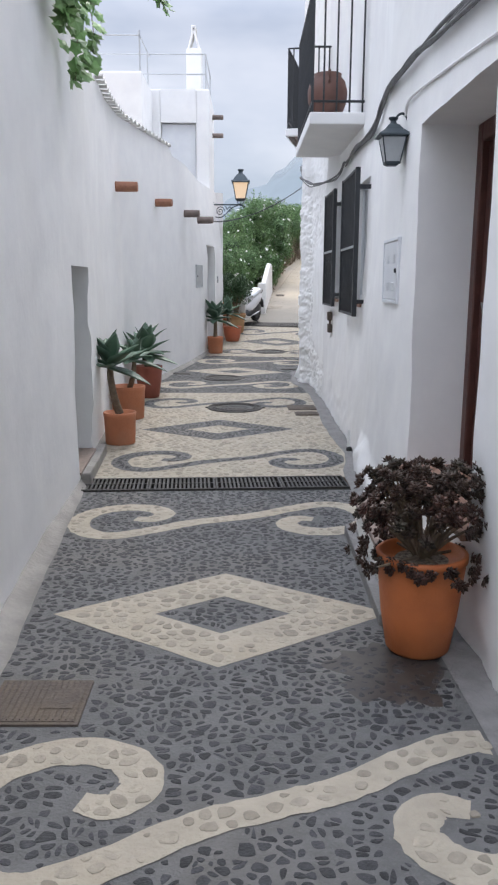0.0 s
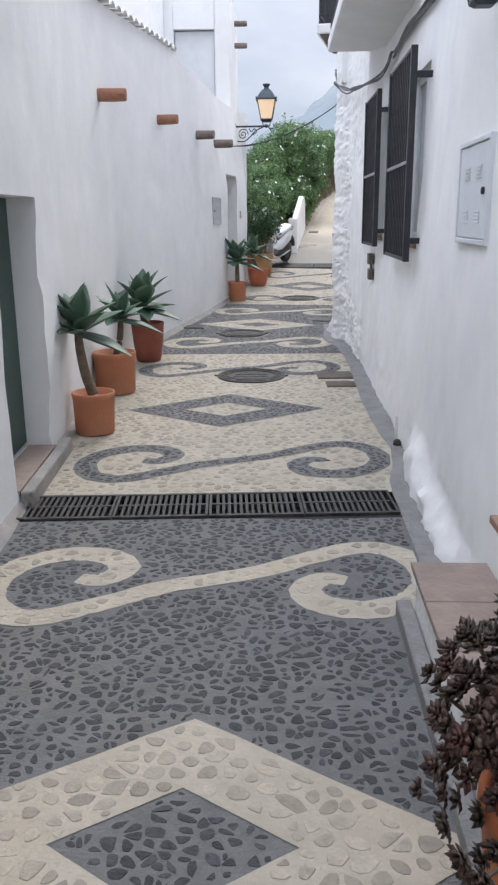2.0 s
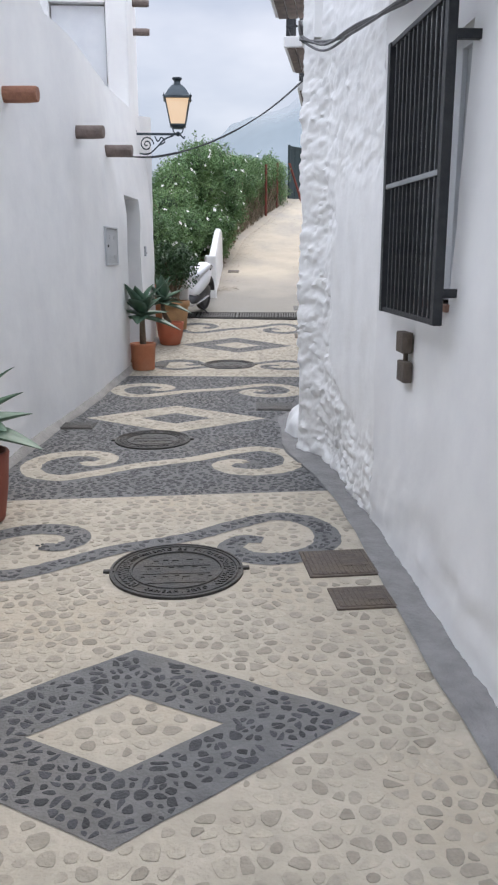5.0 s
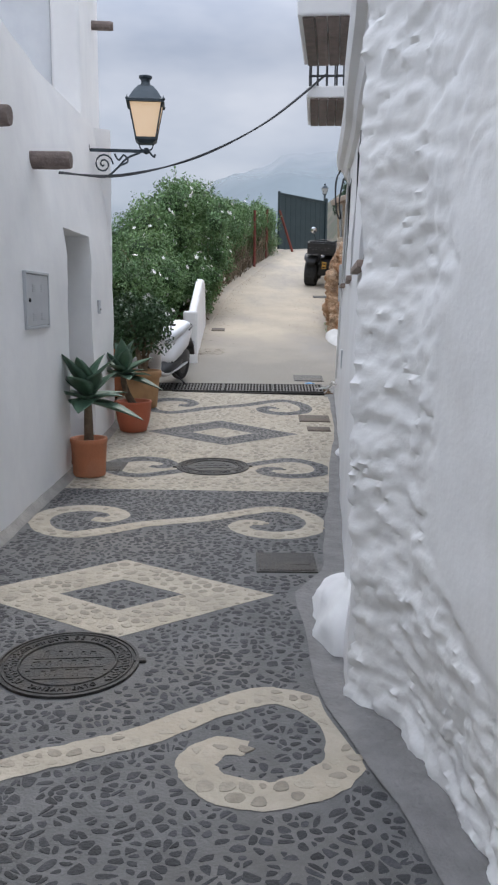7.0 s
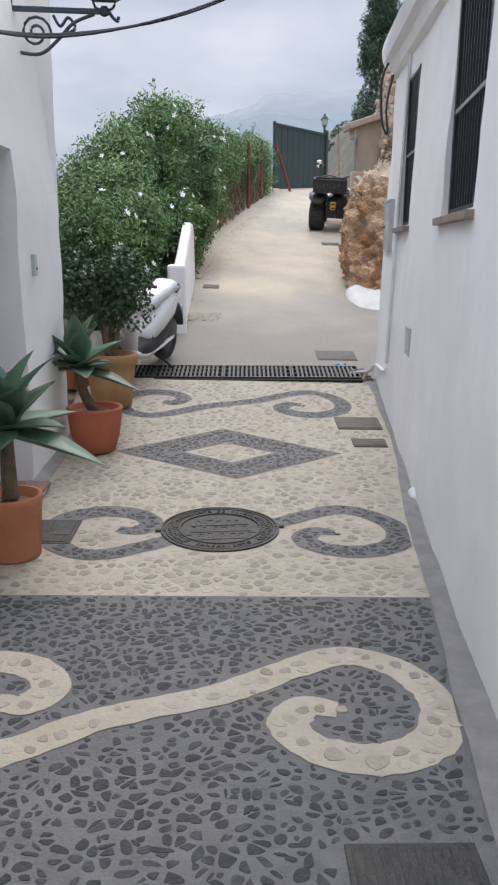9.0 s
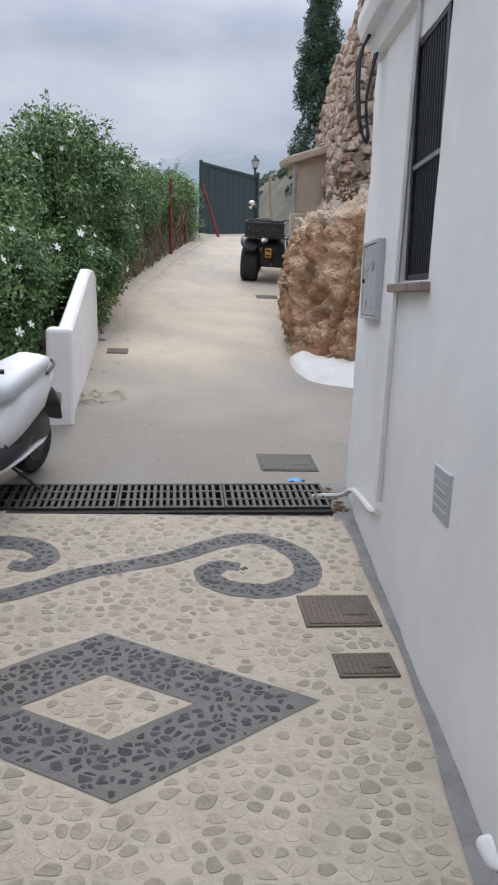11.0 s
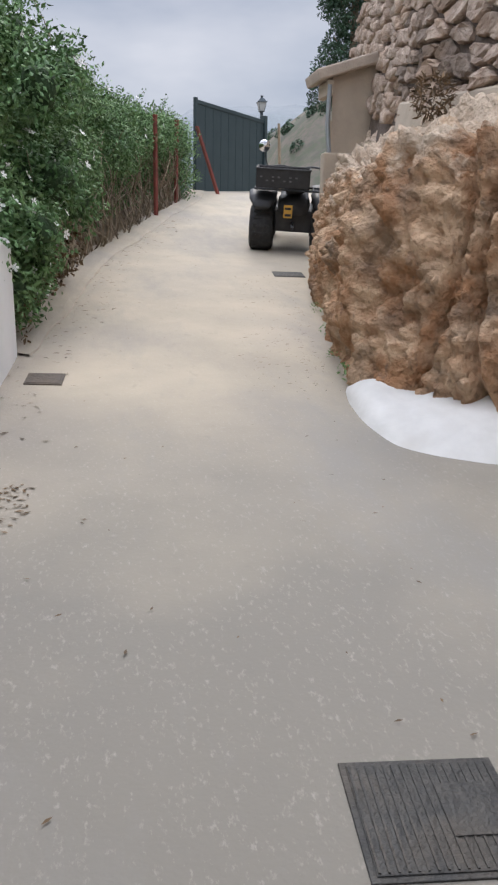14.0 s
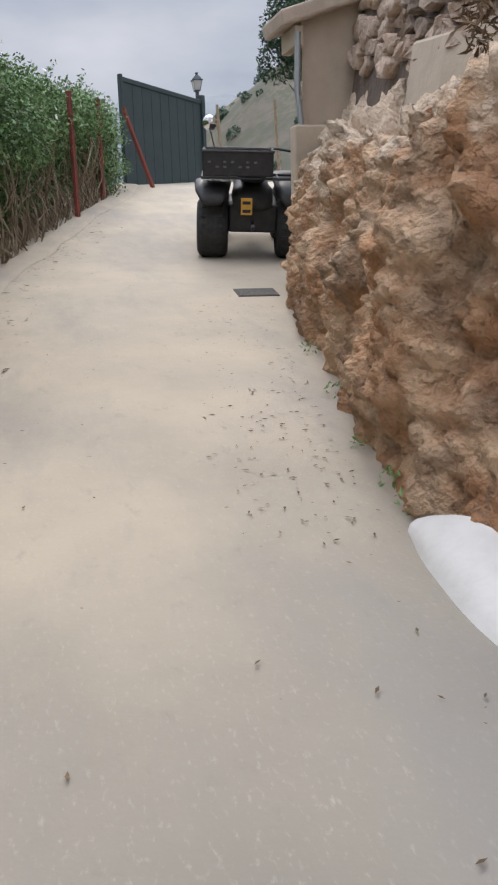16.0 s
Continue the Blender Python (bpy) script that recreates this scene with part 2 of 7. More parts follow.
GATE_GREEN = mat("dark_green_sheet", (0.022, 0.04, 0.045), (0.03, 0.05, 0.055), 0.5, 0.2, scale=2.5, bump=0.1, bump_scale=8)
POST_RED = mat("rusty_red_post", (0.22, 0.05, 0.035), (0.14, 0.04, 0.03), 0.8, scale=10, bump=0.3)
POST_GREY = mat("galvanised_post", (0.35, 0.37, 0.38), (0.28, 0.3, 0.31), 0.5, 0.6)
SCRUB = mat("hillside_scrub", (0.1, 0.088, 0.072), (0.068, 0.07, 0.054), 0.95, scale=0.35, bump=1.0, bump_scale=1.2, dirt=(0.3, 0.22, 0.17), dirt_scale=0.16, dirt_amount=0.8)
URN = mat("brown_urn", (0.16, 0.075, 0.055), (0.11, 0.055, 0.042), 0.6, scale=5, bump=0.15)
BLUE = mat("blue_wrapper", (0.12, 0.4, 0.75), (0.1, 0.34, 0.66), 0.5)
MIRROR = mat("mirror_glass", (0.85, 0.86, 0.88), (0.85, 0.86, 0.88), 0.05, 1.0)
WATER_STAIN = mat("damp_stain", (0.03, 0.027, 0.025), (0.065, 0.055, 0.047), 0.4, scale=8)


def glow(name, base, emit, strength, rough=0.5):
    m = mat(name, base, base, rough)
    b = m.node_tree.nodes["Principled BSDF"]
    b.inputs["Emission Color"].default_value, b.inputs["Emission Strength"].default_value = (*emit, 1), strength
    return m


LAMP_GLASS = glow("lit_frosted_glass", (0.55, 0.5, 0.42), (1.0, 0.62, 0.28), 0.3)
LAMP_BULB = glow("lamp_flame", (1, 0.9, 0.7), (1.0, 0.8, 0.5), 6.0)
FROST = mat("frosted_glass", (0.4, 0.42, 0.43), (0.33, 0.35, 0.36), 0.35, scale=6)
# a bluish glow puts distance haze into the mountain's own colour
FAR_HILL = glow("painted_haze_mountain", (0.085, 0.11, 0.12), (0.22, 0.28, 0.36), 0.4, 1.0)
# the upper slopes turn transparent with height, standing in for low cloud
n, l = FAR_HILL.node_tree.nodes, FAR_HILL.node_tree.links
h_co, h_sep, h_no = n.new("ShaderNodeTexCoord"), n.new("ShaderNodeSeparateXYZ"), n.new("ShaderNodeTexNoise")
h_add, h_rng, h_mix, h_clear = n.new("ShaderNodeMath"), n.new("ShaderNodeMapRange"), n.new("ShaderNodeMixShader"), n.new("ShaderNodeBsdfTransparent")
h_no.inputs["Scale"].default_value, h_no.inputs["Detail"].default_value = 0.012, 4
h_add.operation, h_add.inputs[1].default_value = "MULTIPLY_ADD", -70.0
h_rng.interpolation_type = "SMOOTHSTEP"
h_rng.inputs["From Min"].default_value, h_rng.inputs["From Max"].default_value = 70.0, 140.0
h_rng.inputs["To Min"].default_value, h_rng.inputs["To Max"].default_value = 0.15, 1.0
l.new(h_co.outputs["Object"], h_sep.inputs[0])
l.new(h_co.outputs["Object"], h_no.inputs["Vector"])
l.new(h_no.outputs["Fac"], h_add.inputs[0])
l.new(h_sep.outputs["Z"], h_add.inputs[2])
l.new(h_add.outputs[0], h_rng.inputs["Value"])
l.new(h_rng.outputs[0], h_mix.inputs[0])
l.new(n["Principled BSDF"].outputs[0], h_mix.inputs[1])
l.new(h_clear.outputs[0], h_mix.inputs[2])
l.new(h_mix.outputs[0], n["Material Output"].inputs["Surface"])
# the lane's tone goes from grey to tan uphill, broken up by noise
n, l = ROAD.node_tree.nodes, ROAD.node_tree.links
r_co, r_sep, r_no = n.new("ShaderNodeTexCoord"), n.new("ShaderNodeSeparateXYZ"), n.new("ShaderNodeTexNoise")
r_no.inputs["Scale"].default_value, r_no.inputs["Detail"].default_value = 0.7, 5
r_add, r_rng, r_mix = n.new("ShaderNodeMath"), n.new("ShaderNodeMapRange"), n.new("ShaderNodeMixRGB")
r_add.operation = "MULTIPLY_ADD"
r_add.inputs[1].default_value = 5.0
r_rng.inputs["From Min"].default_value, r_rng.inputs["From Max"].default_value = 23.3, 26.9
r_rng.inputs["To Min"].default_value, r_rng.inputs["To Max"].default_value = 0.85, 0.0
r_mix.inputs[2].default_value = (0.182, 0.172, 0.153, 1)
l.new(r_co.outputs["Object"], r_sep.inputs[0])
l.new(r_co.outputs["Object"], r_no.inputs["Vector"])
l.new(r_no.outputs["Fac"], r_add.inputs[0])
l.new(r_sep.outputs["Y"], r_add.inputs[2])
l.new(r_add.outputs[0], r_rng.inputs["Value"])
old = n["Principled BSDF"].inputs["Base Color"].links[0].from_socket
l.new(old, r_mix.inputs[1])
l.new(r_rng.outputs[0], r_mix.inputs[0])
l.new(r_mix.outputs[0], n["Principled BSDF"].inputs["Base Color"])
# fine scuffs along the lane, and a paler tone towards the top of the rock


def overlay(m, colour, scale, low, high, amount, height=None):
    """Mixes a further tone over a surface where a noise rises, on its own or with height (z0, z1)."""
    n, l = m.node_tree.nodes, m.node_tree.links
    co, mp, no = n.new("ShaderNodeTexCoord"), n.new("ShaderNodeMapping"), n.new("ShaderNodeTexNoise")
    mp.inputs["Scale"].default_value = scale
    no.inputs["Scale"].default_value, no.inputs["Detail"].default_value, no.inputs["Roughness"].default_value = 1.0, 8, 0.7
    l.new(co.outputs["Object"], mp.inputs["Vector"])
    l.new(mp.outputs[0], no.inputs["Vector"])
    value = no.outputs["Fac"]
    if height:
        sp, ad, hr = n.new("ShaderNodeSeparateXYZ"), n.new("ShaderNodeMath"), n.new("ShaderNodeMapRange")
        l.new(co.outputs["Object"], sp.inputs[0])
        hr.inputs["From Min"].default_value, hr.inputs["From Max"].default_value = height
        hr.inputs["To Min"].default_value, hr.inputs["To Max"].default_value = -0.25, 0.22
        l.new(sp.outputs["Z"], hr.inputs["Value"])
        l.new(hr.outputs[0], ad.inputs[0])
        l.new(value, ad.inputs[1])
        value = ad.outputs[0]
    ra, mx = n.new("ShaderNodeMapRange"), n.new("ShaderNodeMixRGB")
    ra.inputs["From Min"].default_value, ra.inputs["From Max"].default_value, ra.inputs["To Max"].default_value = low, high, amount
    l.new(value, ra.inputs["Value"])
    b = n["Principled BSDF"].inputs["Base Color"]
    l.new(ra.outputs[0], mx.inputs[0])
    l.new(b.links[0].from_socket, mx.inputs[1])
    mx.inputs[2].default_value = (*colour, 1)
    l.new(mx.outputs[0], b)


overlay(ROAD, (0.5, 0.46, 0.4), (55, 26, 1), 0.56, 0.74, 0.45)
overlay(ROAD, (0.2, 0.185, 0.165), (12, 7, 1), 0.58, 0.78, 0.4)
overlay(ROAD, (0.25, 0.24, 0.225), (0.9, 0.28, 1), 0.5, 0.68, 0.55)
overlay(ROCK, (0.66, 0.54, 0.42), (3, 3, 3), 0.46, 0.62, 0.85, (2.0, 2.95))
overlay(ROCK, (0.13, 0.115, 0.1), (7, 7, 4), 0.58, 0.7, 0.6)
overlay(CREAM_MORTAR, (0.36, 0.33, 0.28), (30, 30, 1), 0.55, 0.7, 0.5)
overlay(DARK_MORTAR, (0.24, 0.235, 0.225), (45, 45, 1), 0.56, 0.72, 0.5)
overlay(SCRUB, (0.07, 0.085, 0.05), (2.2, 2.2, 2.2), 0.44, 0.54, 0.85)
overlay(SCRUB, (0.15, 0.12, 0.1), (0.25, 0.25, 0.5), 0.5, 0.65, 0.7)
GLASS = mat("window_glass", (0.02, 0.025, 0.03), (0.025, 0.03, 0.035), 0.08, spec=0.8)

# ---- builders ----


def ob_from(name, bm, material, smooth=False):
    me = bpy.data.meshes.new(name)
    bm.normal_update()
    bm.to_mesh(me)
    bm.free()
    me.materials.append(material)
    if smooth:
        for p in me.polygons:
            p.use_smooth = True
    return new(name, me)


def mesh_from(name, verts, faces, material, smooth=False):
    me = bpy.data.meshes.new(name)
    me.from_pydata([tuple(v) for v in verts], [], faces)
    me.materials.append(material)
    if smooth:
        for p in me.polygons:
            p.use_smooth = True
    return me


def structure(name, bm, material, label, category="", smooth=False):
    return tagged(ob_from(name, bm, material, smooth), label, category or name.split("_")[0], kind="structure")


def thing(name, at, label, category, group=""):
    ob = new(name)
    ob.empty_display_size = 0.1
    ob.matrix_basis = at if isinstance(at, Matrix) else Matrix.Translation(at)
    return tagged(ob, label, category, group)


def part(name, bm, material, parent, label="", smooth=False):
    ob = ob_from(name, bm, material, smooth)
    ob.parent = parent
    return tagged(ob, label)


def part_mesh(name, me, parent, m=None, label=""):
    ob = new(name, me)
    ob.parent = parent
    if m is not None:
        ob.matrix_basis = m
    return tagged(ob, label)


def add_box(bm, lo, hi, bevel=0.0, m=None):
    r = bmesh.ops.create_cube(bm, size=1.0)
    vs = r["verts"]
    s = [hi[i] - lo[i] for i in range(3)]
    c = [(hi[i] + lo[i]) / 2 for i in range(3)]
    bmesh.ops.scale(bm, vec=s, verts=vs)
    bmesh.ops.translate(bm, vec=c, verts=vs)
    if bevel:
        es = list({e for v in vs for e in v.link_edges})
        g = bmesh.ops.bevel(bm, geom=es, offset=bevel, segments=2, affect="EDGES", profile=0.5)
        vs = list({v for f in g["faces"] for v in f.verts} | {v for v in vs if v.is_valid})
    if m is not None:
        bmesh.ops.transform(bm, matrix=m, verts=vs)
    return vs


def box(lo, hi, bevel=0.0, m=None):
    bm = bmesh.new()
    add_box(bm, lo, hi, bevel, m)
    return bm


def add_lathe(bm, profile, n=28, m=None, wobble=0.0):
    """Turns (radius, z) pairs round the z axis."""
    rings = []
    for r, z in profile:
        ring = []
        for i in range(n):
            a = 2 * math.pi * i / n
            k = 1 + wobble * noise.noise((math.cos(a) * 1.5, math.sin(a) * 1.5, z * 3))
            p = Vector((r * k * math.cos(a), r * k * math.sin(a), z))
            ring.append(bm.verts.new(m @ p if m is not None else p))
        rings.append(ring)
    for a, b in zip(rings, rings[1:]):
        for i in range(n):
            bm.faces.new((a[i], a[(i + 1) % n], b[(i + 1) % n], b[i]))
    if profile[0][0] > 1e-4:
        bm.faces.new(list(reversed(rings[0])))
    if profile[-1][0] > 1e-4:
        bm.faces.new(rings[-1])
    return rings


def lathe(profile, n=28, m=None, wobble=0.0):
    bm = bmesh.new()
    add_lathe(bm, profile, n, m, wobble)
    return bm


def add_tube(bm, pts, r, n=8, taper=None):
    pts = [Vector(p) for p in pts]
    rings = []
    up = Vector((0, 0, 1))
    for i, p in enumerate(pts):
        d = (pts[min(i + 1, len(pts) - 1)] - pts[max(i - 1, 0)]).normalized()
        ref = up if abs(d.dot(up)) < 0.95 else Vector((1, 0, 0))
        u = d.cross(ref).normalized()
        v = d.cross(u).normalized()
        k = r if taper is None else r + (taper - r) * i / max(1, len(pts) - 1)
        rings.append([bm.verts.new(p + k * (math.cos(2 * math.pi * j / n) * u + math.sin(2 * math.pi * j / n) * v)) for j in range(n)])
    for a, b in zip(rings, rings[1:]):
        for j in range(n):
            bm.faces.new((a[j], a[(j + 1) % n], b[(j + 1) % n], b[j]))
    bm.faces.new(list(reversed(rings[0])))
    bm.faces.new(rings[-1])


def tube(pts, r, n=8, taper=None):
    bm = bmesh.new()
    add_tube(bm, pts, r, n, taper)
    return bm


def spline(ctrl, per=8, closed=False):
    """Catmull-Rom through the given points."""
    c = [Vector(p) for p in ctrl]
    out = []
    for i in range(len(c) - 1):
        p0, p1, p2, p3 = c[max(i - 1, 0)], c[i], c[i + 1], c[min(i + 2, len(c) - 1)]
        for k in range(per):
            t = k / per
            out.append(0.5 * ((2 * p1) + (p2 - p0) * t + (2 * p0 - 5 * p1 + 4 * p2 - p3) * t * t + (3 * p1 - p0 - 3 * p2 + p3) * t ** 3))
    out.append(c[-1])
    return out


# ---- the lie of the land ----
PY = [-8, 6, 8, 12, 14.5, 16, 17.2, 18.2, 19.5, 22.4, 27.4, 29.3, 35.4, 38, 46]
PZ = [-.03, -.05, -.02, .04, .09, .12, .21, .31, .48, .86, 1.72, 2.03, 3.25, 3.55, 4.1]
LEFT = [(-0.74, -8), (-1.0, 1.5), (-1.1, 3.03), (-1.2, 4.12), (-1.29, 5.9), (-1.34, 6.7), (-1.5, 8.4), (-1.55, 9.2), (-1.57, 10.2), (-1.43, 11.3), (-1.29, 12.3), (-1.06, 13.7), (-0.86, 15.25), (-0.7, 16.6), (-0.58, 17.55)]
RIGHT = [(1.02, -8), (0.96, 2), (0.93, 5), (0.95, 7.5), (0.94, 9.6), (0.9, 10.9), (0.86, 11.45), (0.72, 11.72), (0.81, 12.1), (1.03, 13.17), (1.305, 14.64), (1.595, 16.05), (1.862, 17.5), (2.12, 18.95), (2.225, 19.42)]


def fz(y):
    return float(np.interp(y, PY, PZ))


def along(line, y):
    return float(np.interp(y, [p[1] for p in line], [p[0] for p in line]))


def left_edge(y):
    """Where the paving ends at the cement fillet along the left wall."""
    return along(LEFT, y) + float(np.interp(y, [-8, 4.2, 5.6, 8, 12, 18], [0.12, 0.11, 0.06, 0.05, 0.06, 0.06]))


def tilt(y):
    """How much the cross lines of the paving turn out of the square."""
    return float(np.interp(y, [-8, 3, 6, 10, 10.7, 12, 14, 19], [0.0, 0.01, 0.05, 0.04, 0.03, -0.05, -0.115, -0.1]))

# ---- walls ----


def make_at(line, side, lean=None):
    """The way along a plan line: gives the place on the wall's face and the way out of it, at s metres along and z up."""
    P = [Vector((*p, 0)) for p in line]
    cut = [0.0]
    for a, b in zip(P, P[1:]):
        cut.append(cut[-1] + (b - a).length)

    def at(s, z=0.0):
        i = max(0, min(len(P) - 2, int(np.searchsorted(cut, s, side="right")) - 1))
        t = (s - cut[i]) / (cut[i + 1] - cut[i])
        d0 = (P[i + 1] - P[i]).normalized()
        w = 0.18
        d = d0
        if s - cut[i] < w and i > 0:
            d = (d0 + (P[i] - P[i - 1]).normalized() * (1 - (s - cut[i]) / w)).normalized()
        elif cut[i + 1] - s < w and i < len(P) - 2:
            d = (d0 + (P[i + 2] - P[i + 1]).normalized() * (1 - (cut[i + 1] - s) / w)).normalized()
        n = Vector((d.y, -d.x, 0)) * side
        p = P[i].lerp(P[i + 1], t)
        if lean:
            p = p - n * lean(p.y, z)
        return p, n

    return at, cut


def wall(name, line, z0, top, side, label, openings=(), thick=0.35, step=0.12, rough=None, material=PLASTER, soft=0.012, lean=None):
    """A plastered wall along a plan line, seen from one side (+1: right of its way, -1: left), with real openings (s0, s1, z0, z1, depth) along its length."""
    at, cut = make_at(line, side, lean)
    ss, zs = set(cut), {z0}
    zmax = max(top(s) for s in np.linspace(0, cut[-1], 60))
    zs.add(zmax)
    for o in openings:
        ss.update(o[:2])
        zs.update(o[2:4])

    def fill(vals):
        vals = sorted(vals)
        out = [vals[0]]
        for a, b in zip(vals, vals[1:]):
            if b - a < 1e-5:
                continue
            k = max(1, math.ceil((b - a) / step))
            out += [a + (b - a) * i / k for i in range(1, k + 1)]
        return out

    ss, zs = fill(ss), fill(zs)
    bm = bmesh.new()
    grid, back = [], []
    for s in ss:
        p, n = at(s)
        t = top(s)
        col = []
        for z in zs:
            q = at(s, min(z, t))[0] + Vector((0, 0, min(z, t)))
            d = soft * noise.noise(q * 1.6) + 0.5 * soft * noise.noise(q * 5.0)
            if rough:
                k = rough(q)
                if k > 0:
                    u = Vector((q.x, q.y * 0.5, q.z * 1.15)) + 0.05 * Vector((0, noise.noise(q * 6), noise.noise(q * 6 + Vector((5, 5, 5)))))
                    v = noise.voronoi(Vector((u.x, u.y * 1.15, u.z * 1.7)) * 6.0 + 0.35 * Vector((0, noise.noise(u * 9), noise.noise(u * 9 + Vector((3, 8, 1))))))[0]
                    lump = min(1.0, (v[1] - v[0]) * 2.6) ** 0.55
                    d += k * (1.1 * noise.noise(u * 2.3) + 0.6 * lump + 0.8 * noise.noise(u * 9 + Vector((4, 4, 4))) + 0.9 * abs(noise.noise(u * 19)) + 0.6 * noise.noise(u * 34) + 0.35 * noise.noise(u * 60) - 0.8)
            col.append(bm.verts.new(q + n * d))
        grid.append(col)
        back.append((bm.verts.new(p - n * thick + Vector((0, 0, z0))), bm.verts.new(p - n * thick + Vector((0, 0, t)))))

    def hole(s, z):
        return any(o[0] < s < o[1] and o[2] < z < o[3] for o in openings)

    def quad(*v):
        v = list(dict.fromkeys(v))
        if len(v) > 2:
            f = bm.faces.new(v if side > 0 else v[::-1])
            f.smooth = True

    for i in range(len(ss) - 1):
        for j in range(len(zs) - 1):
            if hole((ss[i] + ss[i + 1]) / 2, (zs[j] + zs[j + 1]) / 2):
                continue
            if zs[j] >= top(ss[i]) and zs[j] >= top(ss[i + 1]):
                continue
            quad(grid[i][j], grid[i + 1][j], grid[i + 1][j + 1], grid[i][j + 1])
        a, b = back[i], back[i + 1]
        bm.faces.new((a[0], a[1], b[1], b[0]))
        bm.faces.new((grid[i][-1], grid[i + 1][-1], b[1], a[1]))
    bm.faces.new((*grid[0], back[0][1], back[0][0]))
    bm.faces.new((*grid[-1], back[-1][1], back[-1][0]))
    # reveals of the openings
    for s0, s1, a, b, deep in openings:
        i0, i1 = ss.index(min(ss, key=lambda v: abs(v - s0))), ss.index(min(ss, key=lambda v: abs(v - s1)))
        j0, j1 = zs.index(min(zs, key=lambda v: abs(v - a))), zs.index(min(zs, key=lambda v: abs(v - b)))
        ring = [(i, j0) for i in range(i0, i1)] + [(i1, j) for j in range(j0, j1)] + [(i, j1) for i in range(i1, i0, -1)] + [(i0, j) for j in range(j1, j0, -1)]
        inner = []
        for i, j in ring:
            v = grid[i][j].co
            p, n = at(ss[i], v.z)
            inner.append(bm.verts.new(Vector((p.x, p.y, v.z)) - n * deep))
        for k in range(len(ring)):
            m = (k + 1) % len(ring)
            bm.faces.new((grid[ring[k][0]][ring[k][1]], grid[ring[m][0]][ring[m][1]], inner[m], inner[k]))
    bmesh.ops.remove_doubles(bm, verts=bm.verts[:], dist=1e-5)
    bmesh.ops.recalc_face_normals(bm, faces=bm.faces[:])
    for e in bm.edges:
        if len(e.link_faces) == 2 and e.calc_face_angle(0) > 0.95:
            e.smooth = False
    ob = structure(name, bm, material, label, "wall")
    return ob, at


def s_of(line, y):
    s = 0.0
    for a, b in zip(line, line[1:]):
        d = math.dist(a, b)
        if a[1] <= y <= b[1]:
            return s + d * (y - a[1]) / (b[1] - a[1])
        s += d
    return s


def left_top(s):
    return float(np.interp(s, [0, s_of(LEFT, 5), s_of(LEFT, 9), s_of(LEFT, 12.7), s_of(LEFT, 12.85), s_of(LEFT, 14.3), s_of(LEFT, 17.5)], [3.55, 3.46, 3.42, 3.46, 3.36, 3.33, 3.3]))


def left_rough(q):
    near = max(0.0, 1 - abs(q.y - 6.9) / 0.35) * (1 if q.z < 1.5 else 0.2)
    return 0.02 * near + 0.004


def left_lean(y, z):
    return 0.1 * max(0.0, z - 1.9) * min(1.0, max(0.0, (y - 13.5) / 2)) + 0.012 * max(0.0, z) * max(0.0, 1 - abs(y - 9.5) / 3)


niche = (s_of(LEFT, 5.93), s_of(LEFT, 6.88), 0.04, 1.6, 0.22)
left_door = (s_of(LEFT, 15.66), s_of(LEFT, 16.58), 0.2, 2.16, 0.3)
wall_left, left_at = wall("wall_left", LEFT, -0.3, left_top, 1, "white limewashed alley wall with a small niche door and a deep doorway", (niche, left_door), rough=left_rough, thick=0.4, lean=left_lean)
wall("wall_left_end", [(-0.58, 17.55), (-0.7, 17.75), (-3.5, 18.6)], -0.3, lambda s: 3.3, 1, "white limewashed end wall of the left house", soft=0.02)


def right_rough(q):
    """Lumpy stonework under the limewash: the whole corner, and a bulging foot along the wall."""
    k = 0.0
    w = noise.noise((q.y * 2.2, q.z * 2.2, 2))
    if q.y > 10.1:
        arris = min(1.0, max(0.0, (q.y - 11.2 + 0.22 * w) / 0.16))
        foot = 0.5 + 0.55 * max(0.0, q.y - 10.6) + 0.2 * w
        low = min(1.0, max(0.0, (foot - q.z) / 0.12))
        high = 0.55 * min(1.0, max(0.0, (q.z - 1.8) / 0.2))
        k = 0.021 * max(arris, low, high, 0.02) * (1.0 if q.z < 2.5 else max(0.3, 1 - (q.z - 2.5)))
    edge = 0.24 + 0.3 * max(0, q.y - 7) / 4 + 0.16 * noise.noise((q.y * 1.7, 0, 3)) + 0.08 * noise.noise((q.y * 6, 0, 3))
    if q.y > 1 and q.z < edge and (q.y > 4.95 or q.y < 3.3):
        k = max(k, (0.02 if 4.95 < q.y < 6.95 else 0.014) * min(1, (edge - q.z) / 0.1))
    return k


R1 = RIGHT[:8]
R2 = RIGHT[7:]
R1A = R1[:4] + [(0.943, 9.2), (0.925, 10.1)]
R1B = [(0.925, 10.1)] + R1[5:]
R1 = R1A + R1[5:]
door_r = (s_of(R1, 3.28), s_of(R1, 4.62), 0.42, 2.34, 0.35)
win_a = (s_of(R1, 7.3), s_of(R1, 8.12), 1.3, 2.4, 0.14)
win_b = (s_of(R1, 9.12), s_of(R1, 9.78), 1.3, 2.4, 0.14)


def right_back(y, z):
    """Past the meter cupboard the wall leans back as it rises, up to the rough corner."""
    return 0.042 * max(0.0, min(z, 3.2)) * max(0.0, min(1.0, (y - 5.7) / 1.2)) * max(0.0, min(1.0, (10.1 - y) / 0.25))


r1_at = make_at(R1, -1, right_back)[0]


